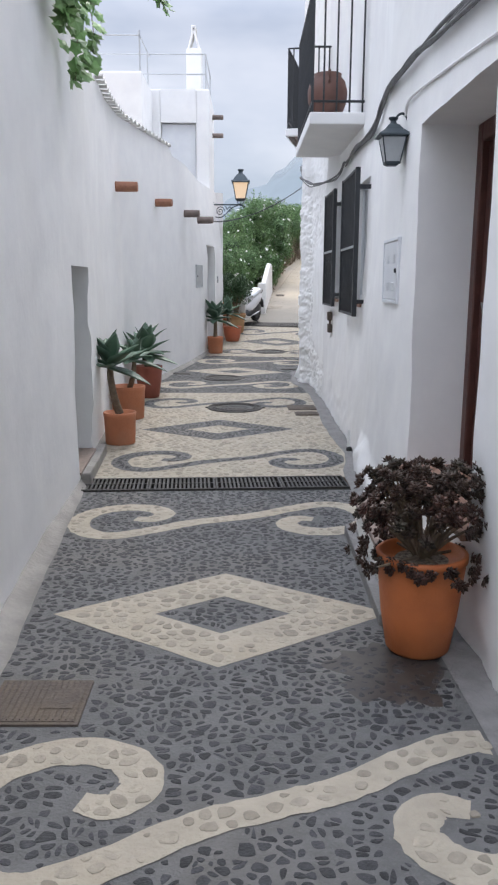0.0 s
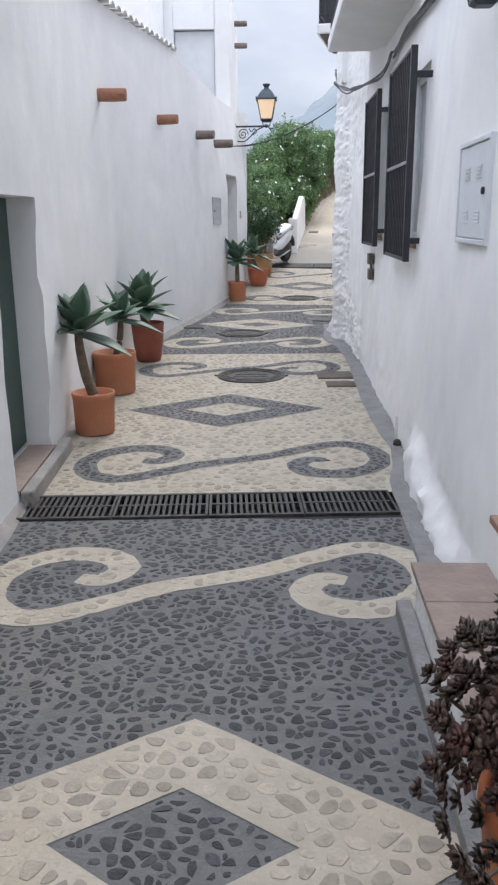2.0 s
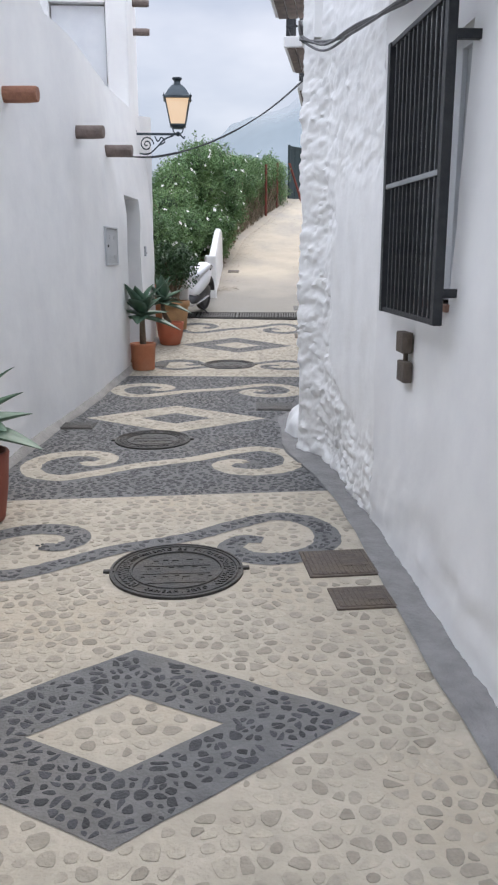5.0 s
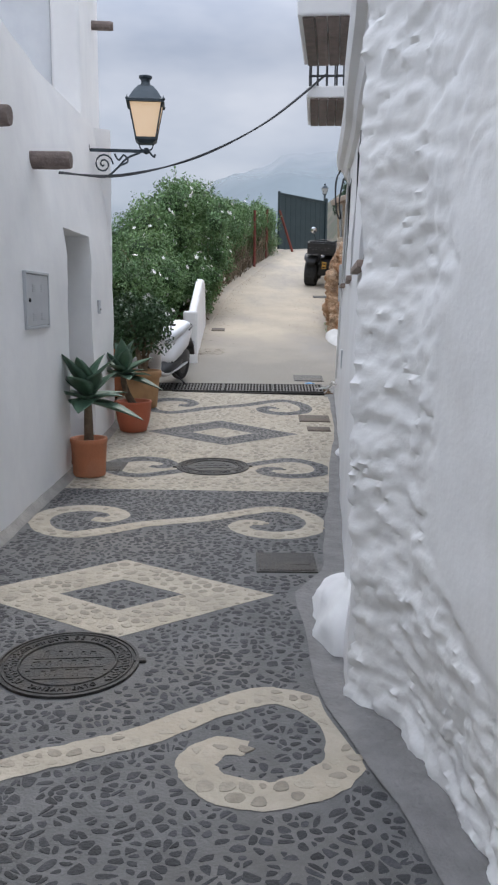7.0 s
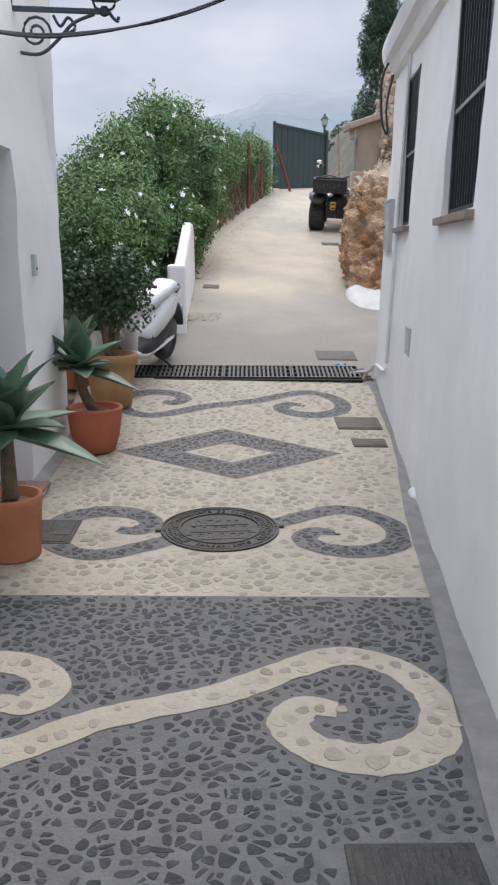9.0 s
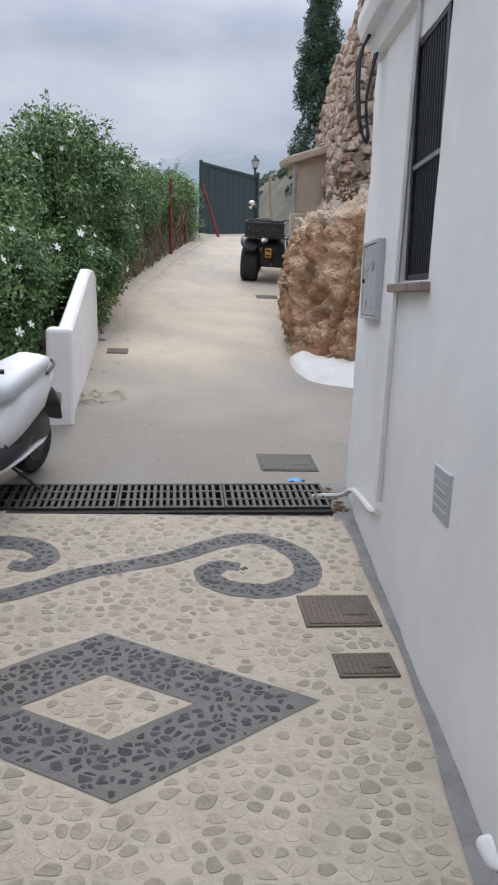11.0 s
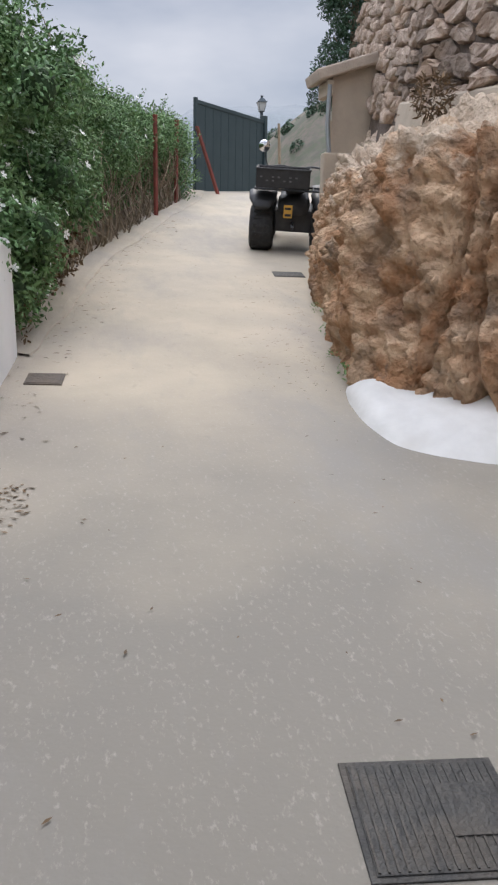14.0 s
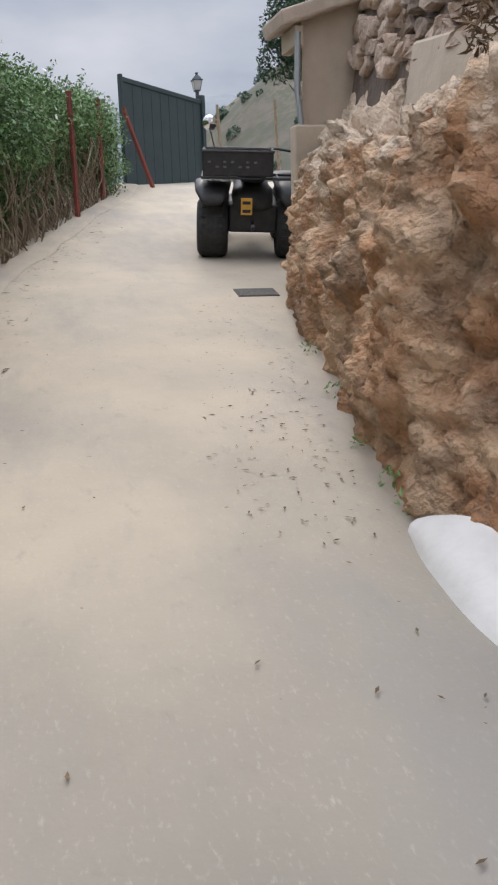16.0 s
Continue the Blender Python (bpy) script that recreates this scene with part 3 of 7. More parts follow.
def right_swell(y, z):
    """The foot of the wall swells out into the alley beyond the entrance step."""
    w = max(0.0, min(1.0, (y - 4.9) / 0.5)) * max(0.0, min(1.0, (6.8 - y) / 0.25))
    h = 0.09 + 0.14 * max(0.0, min(1.0, (y - 5.2) / 1.2)) + 0.07 * noise.noise((y * 5, 0, 1))
    return right_back(y, z) - 0.07 * w * max(0.0, min(1.0, (h - z) / 0.12)) ** 0.75 * (1 + 0.5 * noise.noise((y * 9, z * 9, 2)))


wall_r1, _ = wall("wall_right", R1A, -0.3, lambda s: 6.6, -1, "white plastered house wall, rough and lumpy at its foot", (door_r, win_a, win_b), rough=right_rough, step=0.045, thick=0.4, lean=right_swell)
wall("wall_right_corner", R1B, -0.3, lambda s: 6.6, -1, "rough lumpy limewashed stone corner of a white house", rough=right_rough, step=0.018, thick=0.3, material=ROUGH_PLASTER)
wins2 = [(s_of(R2, a), s_of(R2, b), 1.8, 2.9, 0.17) for a, b in ((12.95, 13.85), (15.2, 16.15), (17.6, 18.2))]


def right_lean(y, z):
    return 0.033 * min(3.4, max(0.0, z - 0.35))


def top2(s):
    return 5.9


def band2(s):
    return 3.0 + 0.035 * s


wall_r2, r2_at = wall("wall_right_far", R2, -0.3, top2, -1, "smooth white plastered house wall with barred windows", wins2, rough=lambda q: 0.05 * max(0, 1 - abs(q.y - 12.4) / 0.6) * (1 if q.z < 0.45 else 0), thick=0.4, lean=right_lean)
wall("wall_right_end", [(2.225, 19.42), (2.335, 19.52), (5.2, 19.75)], -0.3, lambda s: 5.9, -1, "white plastered end wall of the house", soft=0.02, lean=lambda y, z: right_lean(y, z) * 1.6)
wall("wall_right_upper", [(0.79, 11.74), (4.2, 11.4)], 2.9, lambda s: 6.6, -1, "upper end wall of the taller white house", thick=0.2)
# swollen foot of the corner
bm = bmesh.new()
rows = []
for i in range(25):
    a = math.pi * i / 24
    row = []
    for j in range(13):
        e = math.pi / 2 * j / 12
        y = 12.5 - 0.46 * math.cos(a) * math.cos(e) ** 0.6
        x = 0.88 + 0.17 * (y - 12.3) - 0.2 * math.sin(a) ** 0.6 * math.cos(e) ** 1.2
        q = Vector((x, y, fz(y) - 0.02 + 0.3 * math.sin(e) * (0.75 + 0.25 * math.cos(a))))
        row.append(bm.verts.new(q + Vector((-1, 0, 0.3)) * 0.035 * noise.fractal(q * 5, 0.9, 2.1, 3)))
    rows.append(row)
for a, b in zip(rows, rows[1:]):
    for j in range(12):
        f = bm.faces.new((a[j], a[j + 1], b[j + 1], b[j]))
        f.smooth = True
bmesh.ops.recalc_face_normals(bm, faces=bm.faces[:])
structure("wall_foot", bm, PLASTER, "swollen white painted foot of a house corner", "wall")
# closing walls added out of sight, behind and beside the walk
structure("wall_back", box((-3.5, -8.3, -0.4), (4, -8.0, 6.0)), PLASTER, "unseen plain white wall added across the alley behind", "wall")
structure("roof_right", box((0.6 + 0.4, -8, 6.6), (4.2, 11.7, 6.75)), ROOF_EDGE, "flat roof of the taller white house", "roof")
bm = bmesh.new()
bm.faces.new([bm.verts.new((x + 0.2, y, 5.85)) for x, y in R2] + [bm.verts.new((5.2, 19.75, 5.85)), bm.verts.new((4.2, 12.0, 5.85))])
structure("roof_right_far", bm, ROOF_EDGE, "flat roof of the lower white house", "roof")

# projecting cornice with a gutter along the lower house
bm = bmesh.new()
prof = [(0.0, -0.16), (0.05, -0.14), (0.075, -0.06), (0.13, -0.04), (0.15, 0.03), (0.15, 0.09), (-0.1, 0.11)]
prev = None
for s in np.linspace(0.2, s_of(R2, 19.3), 26):
    p, n = r2_at(float(s), 3.2)
    ring = [bm.verts.new(p + n * o + Vector((0, 0, band2(s) + dz))) for o, dz in prof]
    if prev:
        for i in range(len(prof) - 1):
            bm.faces.new((prev[i], ring[i], ring[i + 1], prev[i + 1]))
    prev = ring
structure("trim_cornice", bm, PLASTER, "white moulded cornice along the top of the house wall", "cornice")

# low tile coping along the left wall
coping = thing("tile_coping", (0, 0, 0), "row of pale curved roof tiles capping the white wall", "coping")
tile_me = None
for k in range(24):
    y = 8.3 + k * 0.185
    p, n = left_at(s_of(LEFT, y))
    if tile_me is None:
        b = bmesh.new()
        arc = [(0.075 * math.cos(a), 0.045 * math.sin(a)) for a in np.linspace(0, math.pi, 7)]
        rows = [[b.verts.new((x0, u, v)) for u, v in arc] for x0 in (-0.35, 0.05)]
        low = [[b.verts.new((x0, u * 0.8, v * 0.75)) for u, v in arc] for x0 in (-0.35, 0.05)]
        for i in range(6):
            b.faces.new((rows[0][i], rows[1][i], rows[1][i + 1], rows[0][i + 1]))
            b.faces.new((low[0][i], low[0][i + 1], low[1][i + 1], low[1][i]))
            b.faces.new((rows[1][i], low[1][i], low[1][i + 1], rows[1][i + 1]))
        tile_me = bpy.data.meshes.new("tile")
        b.to_mesh(tile_me)
        b.free()
        tile_me.materials.append(PLASTER_SHADE)
    part_mesh("tile", tile_me, coping, Matrix.Translation((p.x, p.y, left_top(s_of(LEFT, y)) - 0.004)) @ Matrix.Rotation(math.atan2(n.y, n.x), 4, "Z"))

# ---- paving ----
SCROLLS = [(0.08, 2.13), (-0.16, 5.08), (-0.17, 6.82), (-0.3, 9.83), (-0.285, 11.41), (0.08, 14.17), (0.43, 15.81), (0.7, 18.38), (0.05, -1.3)]
DIAMONDS = [(-0.12, 3.54), (-0.32, 8.16), (-0.225, 12.855), (0.57, 17.18), (0.05, 0.4)]
PANELS = [(-8, 5.82, 1), (6.21, 10.64, 0), (10.64, 15.02, 1), (15.02, 19.155, 0)]      # from, to, dark
HALF = [(0, 0), (0.22, 0.085), (0.46, 0.24), (0.69, 0.345), (0.87, 0.25), (0.945, 0.03), (0.87, -0.18), (0.67, -0.285), (0.48, -0.24), (0.405, -0.11), (0.48, 0.0), (0.585, -0.02)]
path = spline([(-x, -y, 0) for x, y in reversed(HALF[1:])] + [(x, y, 0) for x, y in HALF], 7)
WIDE, LONG, RATIO = 0.8, 0.535, 0.4


def warp(x, y, cx, cy):
    """A place in a pattern laid round (cx, cy), turned with the cross lines there."""
    return cx + x, cy + y + tilt(cy) * x


def v_of(x, y):
    """The cross line on which a place lies."""
    v = y
    for _ in range(3):
        v = y - tilt(v) * (x - (along(LEFT, v) + along(RIGHT, v)) / 2)
    return v


seg = np.array([(p.x, p.y) for p in path])
half_w = np.interp(np.linspace(0, 1, len(path)), [0, 0.06, 0.16, 0.5, 0.84, 0.94, 1], [0.045, 0.066, 0.078, 0.06, 0.078, 0.066, 0.045])


def inlay(x, y):
    """Distance inside (+) or outside (-) the nearest figure of the paving."""
    best = -9.0
    for cx, cy in SCROLLS:
        if abs(y - cy) < 0.6:
            u, w = x - cx, y - cy - tilt(cy) * (x - cx)
            best = max(best, float(np.max(half_w - np.hypot(seg[:, 0] - u, seg[:, 1] - w))))
    for cx, cy in DIAMONDS:
        if abs(y - cy) < 0.7:
            u, w = abs(x - cx), abs(y - cy - tilt(cy) * (x - cx))
            k = u / WIDE + w / LONG
            best = max(best, min(1 - k, k - RATIO) * 0.44)
    return best


MANHOLES = [(-0.17, 9.46, 0.325), (-0.4, 12.08, 0.3), (0.4, 15.84, 0.325)]
PLATES = [(0.46, 9.33, 0.8, 9.65), (0.53, 8.98, 0.8, 9.2), (0.53, 13.12, 0.88, 13.45), (-0.62, 15.71, -0.38, 16.05), (1.48, 17.63, 1.83, 17.93), (1.5, 17.22, 1.75, 17.4), (-0.95, 2.56, -0.6, 2.88), (-1.23, 12.5, -0.92, 12.72)]


def covered(x, y, m=0.03):
    return any(math.hypot(x - a, y - b) < r + m for a, b, r in MANHOLES) or any(a - m < x < c + m and b - m < y < d + m for a, b, c, d in PLATES)


def sheet(line_a, line_b, ys, lift, cols=1, across=None, slope=None):
    """A strip of ground between two plan lines, at the given cross lines."""
    bm = bmesh.new()
    prev = None
    for v in ys:
        xa, xb = line_a(v), line_b(v)
        mid = (along(LEFT, v) + along(RIGHT, v)) / 2
        row = []
        for i in range(cols + 1):
            x = xa + (xb - xa) * i / cols
            y = v + (tilt(v) * (x - mid) if slope else 0)
            row.append(bm.verts.new((x, y, fz(y) + lift)))
        if prev:
            for i in range(cols):
                bm.faces.new((prev[i], prev[i + 1], row[i + 1], row[i]))
        prev = row
    return bm


def edge_right(y):
    return float(np.interp(y, [-8, 2, 3.3, 3.4, 4.78, 4.86, 5.34, 6.41, 6.7, 7.05, 7.5, 8.35, 10.27, 11.03, 11.6, 11.9, 12.19, 12.8, 13.15, 13.82, 14.9, 16, 17.2, 18.6, 19.2],
                           [0.86, 0.84, 0.8, 0.6, 0.6, 0.76, 0.773, 0.773, 0.83, 0.862, 0.83, 0.79, 0.8, 0.745, 0.63, 0.62, 0.66, 0.675, 0.9, 1.03, 1.27, 1.49, 1.78, 1.99, 2.04]))


floor_label = {1: "grey pebble mosaic paving with pale figures", 0: "cream pebble mosaic paving with dark figures"}
panel_obs = []
for a, b, dark in PANELS:
    ys = np.linspace(a, b, max(8, int((b - a) / 0.18)))
    ob = structure("floor", sheet(lambda y: along(LEFT, y) - 0.06, lambda y: along(RIGHT, y) + 0.06, ys, 0.0, 8, slope=True), DARK_MORTAR if dark else CREAM_MORTAR, floor_label[dark], "floor")
    panel_obs.append((a, b, dark, ob))


def panel_at(v):
    return next((p for p in panel_obs if p[0] <= v < p[1]), None)


for cx, cy in SCROLLS:
    p = panel_at(cy)
    bm = bmesh.new()
    prev = None
    for i, c in enumerate(path):
        d = (path[min(i + 1, len(path) - 1)] - path[max(i - 1, 0)]).normalized()
        n = Vector((-d.y, d.x, 0))
        pts = []
        for sgn in (-1, 1):
            w = half_w[i] * (1 + 0.16 * noise.noise((i * 0.83, sgn * 3, cy)) + 0.08 * noise.noise((i * 0.31, sgn * 5, cy)))
            x, y = warp(*(c + n * sgn * w).xy, cx, cy)
            x = min(x, edge_right(y) - 0.01)
            pts.append(bm.verts.new((x, y, fz(y) + 0.003)))
        if prev:
            bm.faces.new((prev[0], pts[0], pts[1], prev[1]))
        prev = pts
    bmesh.ops.recalc_face_normals(bm, faces=bm.faces[:])
    ob = part("scroll_inlay", bm, CREAM_MORTAR if p[2] else DARK_MORTAR, p[3], "pale scroll laid in the paving" if p[2] else "dark scroll laid in the paving")
for cx, cy in DIAMONDS:
    p = panel_at(cy)
    bm = bmesh.new()
    corner = [(1, 0), (0, 1), (-1, 0), (0, -1)]
    outer, inner = [], []
    for i in range(4):
        for k in range(6):
            t = k / 6
            u = corner[i][0] * (1 - t) + corner[(i + 1) % 4][0] * t
            w = corner[i][1] * (1 - t) + corner[(i + 1) % 4][1] * t
            for ring, f in ((outer, 1.0), (inner, RATIO)):
                j = 1 + 0.02 * noise.noise((u * 4, w * 4, cy + f))
                x, y = warp(u * WIDE * f * j, w * LONG * f * j, cx, cy)
                ring.append(bm.verts.new((x, y, fz(y) + 0.003)))
    for i in range(24):
        bm.faces.new((outer[i], outer[(i + 1) % 24], inner[(i + 1) % 24], inner[i]))
    part("diamond_inlay", bm, CREAM_MORTAR if p[2] else DARK_MORTAR, p[3], "pale diamond laid in the paving" if p[2] else "dark diamond laid in the paving")

# cement gutter beside the house walls
ys = np.concatenate([np.linspace(-8, 5.7, 40), np.linspace(5.8, 19.3, 130)])
structure("trim_gutter", sheet(lambda y: edge_right(y) + 0.012 * noise.noise((y * 3, 0, 0)), lambda y: along(RIGHT, y) + 0.05, ys, 0.009), CEMENT, "grey cement gutter strip along the foot of the wall", "gutter")
bm = bmesh.new()
prev = None
for y in np.linspace(-8, 17.6, 200):
    a, b = along(LEFT, y) - 0.03, left_edge(y) + 0.014 * noise.noise((y * 3, 5, 0))
    ring = [bm.verts.new((x, y, fz(y) + z)) for x, z in ((a, 0.055), (a + 0.04, 0.045 + 0.008 * noise.noise((y * 4, 1, 0))), ((a + b) / 2 + 0.01, 0.024), (b, 0.006), (b, -0.02))]
    if prev:
        for i in range(4):
            f = bm.faces.new((prev[i], ring[i], ring[i + 1], prev[i + 1]))
            f.smooth = True
    prev = ring
bmesh.ops.recalc_face_normals(bm, faces=bm.faces[:])
structure("trim_gutter_left", bm, PALE_CEMENT, "narrow grey cement edge along the foot of the wall", "gutter")

# ---- road, kerb and ground ----
ROAD_L = [(-2.6, 19.2), (-2.6, 20.9), (0.3, 21.0), (0.6, 24.0), (0.85, 25.2), (1.16, 27.16), (1.45, 28.7), (1.95, 30.2), (2.55, 32.2), (3.3, 34.2), (3.7, 36.0), (4.2, 38.5), (5.5, 46)]
ROAD_R = [(6.2, 19.2), (6.2, 22.5), (4.6, 23.5), (4.8, 29), (7.0, 33), (9.5, 38), (12, 46)]
bm = bmesh.new()
prev = None
for y in np.linspace(19.5, 46, 110):
    xa, xb = along(ROAD_L, y) - 0.35, along(ROAD_R, y)
    row = []
    for i in range(25):
        x = xa + (xb - xa) * i / 24
        yy = y - (0.105 * (x - 0.9) * max(0.0, 1 - (y - 19.53) / 2))
        row.append(bm.verts.new((x, yy, fz(yy) + 0.002 + 0.012 * noise.noise((x * 0.6, yy * 0.5, 2)))))
    if prev:
        for i in range(24):
            bm.faces.new((prev[i], prev[i + 1], row[i + 1], row[i]))
    prev = row
structure("road", bm, ROAD, "pale sandy concrete lane climbing the slope", "road", True)
# low kerb on the left of the lane
bm = bmesh.new()
prev = None
for y in np.linspace(24.2, 36.2, 60):
    x = along(ROAD_L, y) + 0.05 * noise.noise((y * 1.7, 0, 0)) + 0.03 * noise.noise((y * 5.3, 0, 0))
    z = fz(y)
    ring = [bm.verts.new((x + dx, y, z + dz)) for dx, dz in ((0.13, -0.05), (0.1, 0.012 + 0.01 * noise.noise((y * 3, 1, 0))), (0.04, 0.024 + 0.012 * noise.noise((y * 2, 4, 0))), (-0.16, 0.04), (-0.2, -0.05))]
    if prev:
        for i in range(4):
            bm.faces.new((prev[i], ring[i], ring[i + 1], prev[i + 1]))
    prev = ring
structure("kerb", bm, ROAD, "low worn concrete kerb at the edge of the lane", "kerb")
# the ground, one sheet to the horizon
bm = bmesh.new()
xs = [-3000, -900, -200, -60, -20, -8, -3, -1, 1, 3, 6, 10, 20, 60, 200, 900, 3000]
ys = [-3000, -900, -200, -50, -15, -6, 0, 6, 12, 16, 18, 20, 23, 26, 29, 32, 36, 42, 60, 120, 300, 900, 3000]
rows = []
for y in ys:
    row = []
    for x in xs:
        near = max(0.0, 1 - max(0.0, abs(x - 1.5) - 8) / 40) if y < 60 else 0
        row.append(bm.verts.new((x, y, (fz(y) - 0.14) * near - 3.0 * (1 - near))))
    rows.append(row)
for a, b in zip(rows, rows[1:]):
    for i in range(len(xs) - 1):
        bm.faces.new((a[i], a[i + 1], b[i + 1], b[i]))
structure("ground", bm, EARTH, "dry earth ground reaching to the horizon", "ground")

# ---- fittings on the walls ----


def mount(at, s, z, proud=0.0):
    """A pose on a wall: x along it, y out of it, z up."""
    p, n = at(s, z)
    x = n.cross(Vector((0, 0, 1)))
    m = Matrix.Identity(4)
    for i in range(3):
        m[i][0], m[i][1], m[i][2] = x[i], n[i], (0, 0, 1)[i]
    m.translation = Vector((p.x, p.y, z)) + n * proud
    return m


def grille(m, w, h, bars, label, stand=0.12, mid=True):
    """A window grille of upright bars in a flat frame, standing off the wall on brackets."""
    t = thing("window_grille", m, label, "window grille", "barred windows")
    f = 0.022
    for name, lo, hi in (("side_rail", (-w / 2, stand - 0.02, 0), (-w / 2 + 2 * f, stand + 0.02, h)), ("side_rail", (w / 2 - 2 * f, stand - 0.02, 0), (w / 2, stand + 0.02, h)),
                         ("top_rail", (-w / 2 + 2 * f, stand - 0.014, h - f), (w / 2 - 2 * f, stand + 0.014, h)), ("bottom_rail", (-w / 2 + 2 * f, stand - 0.014, 0), (w / 2 - 2 * f, stand + 0.014, f))):
        part(name, box(lo, hi, 0.003), IRON, t)
    if mid:
        part("middle_rail", box((-w / 2 + 2 * f, stand + 0.008, h * 0.47), (w / 2 - 2 * f, stand + 0.018, h * 0.47 + 0.022), 0.002), POST_GREY, t, "paler worn cross rail")
    bar = box((-0.008, stand - 0.008, f), (0.008, stand + 0.008, h - f), 0.002)
    me = bpy.data.meshes.new("bar")
    bar.to_mesh(me)
    bar.free()
    me.materials.append(IRON)
    for i in range(bars):
        part_mesh("bar", me, t, Matrix.Translation((-w / 2 + 2 * f + (w - 4 * f) * (i + 1) / (bars + 1), 0, 0)))
    if stand > 0.05:
        for x in (-w / 2 + f, w / 2 - f):
            for z in (0.13, h - 0.16):
                part("bracket", box((x - 0.016, -0.09, z - 0.018), (x + 0.016, stand - 0.02, z + 0.018), 0.003), IRON, t)
    return t


def casement(name, m, w, h, deep, frame_material=IRON, pane_material=GLASS):
    """A dark two-leaf window set back in its opening."""
    t = thing(name, m, "dark framed window with two closed panes set deep in the wall", "window", "barred windows")
    t["kind"] = "structure"
    for a, b in ((-w / 2, 0.0), (0.0, w / 2)):
        fr = bmesh.new()
        for lo, hi in (((a, -0.03, 0), (a + 0.05, 0.02, h)), ((b - 0.05, -0.03, 0), (b, 0.02, h)), ((a + 0.05, -0.03, h - 0.05), (b - 0.05, 0.02, h)), ((a + 0.05, -0.03, 0), (b - 0.05, 0.02, 0.06))):
            add_box(fr, lo, hi, 0.004)
        p = part("window_frame", fr, frame_material, t)
        part("pane", box((a + 0.05, -0.012, 0.06), (b - 0.05, -0.004, h - 0.05)), pane_material, p, "dark reflecting pane")
    return t


for k, (o, y0, y1, z0, z1) in enumerate(((win_a, 7.18, 8.23, 1.19, 2.46), (win_b, 9.02, 9.9, 1.22, 2.48))):
    sm = (s_of(R1, y0) + s_of(R1, y1)) / 2
    grille(mount(r1_at, sm, z0), s_of(R1, y1) - s_of(R1, y0), z1 - z0, 11, "black iron window grille standing off a white wall", 0.075)
    casement(f"window_{k + 1}", mount(r1_at, (o[0] + o[1]) / 2, o[2], -0.115), o[1] - o[0], o[3] - o[2], 0.12, BOX_WHITE, FROST)
    part_s = thing("window_sill", mount(r1_at, (o[0] + o[1]) / 2, o[2] - 0.02), "thin pale tile window sill in a white wall", "window sill")
    part("slab", box((-(o[1] - o[0]) / 2 - 0.02, -0.13, -0.012), ((o[1] - o[0]) / 2 + 0.02, 0.02, 0.02), 0.004), TILE, part_s)
for k, o in enumerate(wins2):
    sm, w, h = (o[0] + o[1]) / 2, o[1] - o[0], o[3] - o[2]
    grille(mount(r2_at, sm, o[2] + 0.01), w - 0.02, h - 0.02, 10, "black iron grille set flush in a window opening", -0.05, True)
    casement(f"window_{k + 3}", mount(r2_at, sm, o[2], -0.14), w, h, 0.08)
    t = thing("window_sill", mount(r2_at, sm, o[2] - 0.03), "brown clay tile window sill under a barred window", "window sill")
    for i in range(3):
        a = -w / 2 - 0.05 + (w + 0.1) * i / 3
        part("tile", box((a + 0.003, -0.09, -0.02), (a + (w + 0.1) / 3 - 0.003, 0.045, 0.02), 0.006), STEP_TILE, t)


def meter_box(m, w, h, label, material, vents, lock=1):
    """A flush steel cupboard with a door, louvres and a lock."""
    t = thing("meter_box", m, label, "meter box", "meter boxes")
    fr = bmesh.new()
    for lo, hi in (((-w / 2, -0.03, 0), (-w / 2 + 0.02, 0.016, h)), ((w / 2 - 0.02, -0.03, 0), (w / 2, 0.016, h)), ((-w / 2 + 0.02, -0.03, h - 0.02), (w / 2 - 0.02, 0.016, h)), ((-w / 2 + 0.02, -0.03, 0), (w / 2 - 0.02, 0.016, 0.02))):
        add_box(fr, lo, hi, 0.003)
    part("frame", fr, material, t)
    d = part("door", box((-w / 2 + 0.024, -0.02, 0.024), (w / 2 - 0.024, 0.011, h - 0.024), 0.003), material, t)
    for cx in (-w * 0.2, w * 0.17):
        for cz in vents:
            for i in range(4):
                z = h * cz + i * 0.014
                part("louvre", box((cx - w * 0.075, 0.0115, z), (cx + w * 0.075, 0.017, z + 0.008), 0.002), material, d)
    part("lock", lathe([(0.014, 0), (0.014, 0.008), (0.009, 0.011), (0.0, 0.011)], 12, Matrix.Translation((w * 0.36 * lock, 0.011, h * 0.5)) @ Matrix.Rotation(-math.pi / 2, 4, "X")), DARK_GAP, d, "round black lock")
    return t


meter_box(mount(r1_at, s_of(R1, 5.35), 1.36, 0.004), 0.57, 0.41, "pale grey steel meter cupboard set flush in a white wall", BOX_WHITE, (0.2, 0.62), -1)
meter_box(mount(left_at, s_of(LEFT, 14.76), 1.37, 0.004), 0.56, 0.4, "grey steel meter cupboard set flush in a white wall", BOX_GREY, (0.15, 0.65))
meter_box(mount(r2_at, s_of(R2, 18.85), 1.6, 0.012), 0.5, 0.44, "grey steel utility cupboard with louvres on a white wall", BOX_GREY, (0.14, 0.62))
t = thing("letter_slot", mount(r2_at, s_of(R2, 17.07), 0.91), "small grey metal vent plate in a white wall", "vent plate")
part("plate", box((-0.11, -0.01, 0), (0.11, 0.008, 0.19), 0.003), BOX_GREY, t)
for i in range(4):
    part("slat", box((-0.09, 0.008, 0.03 + i * 0.035), (0.09, 0.011, 0.045 + i * 0.035), 0.001), BOX_GREY, t)
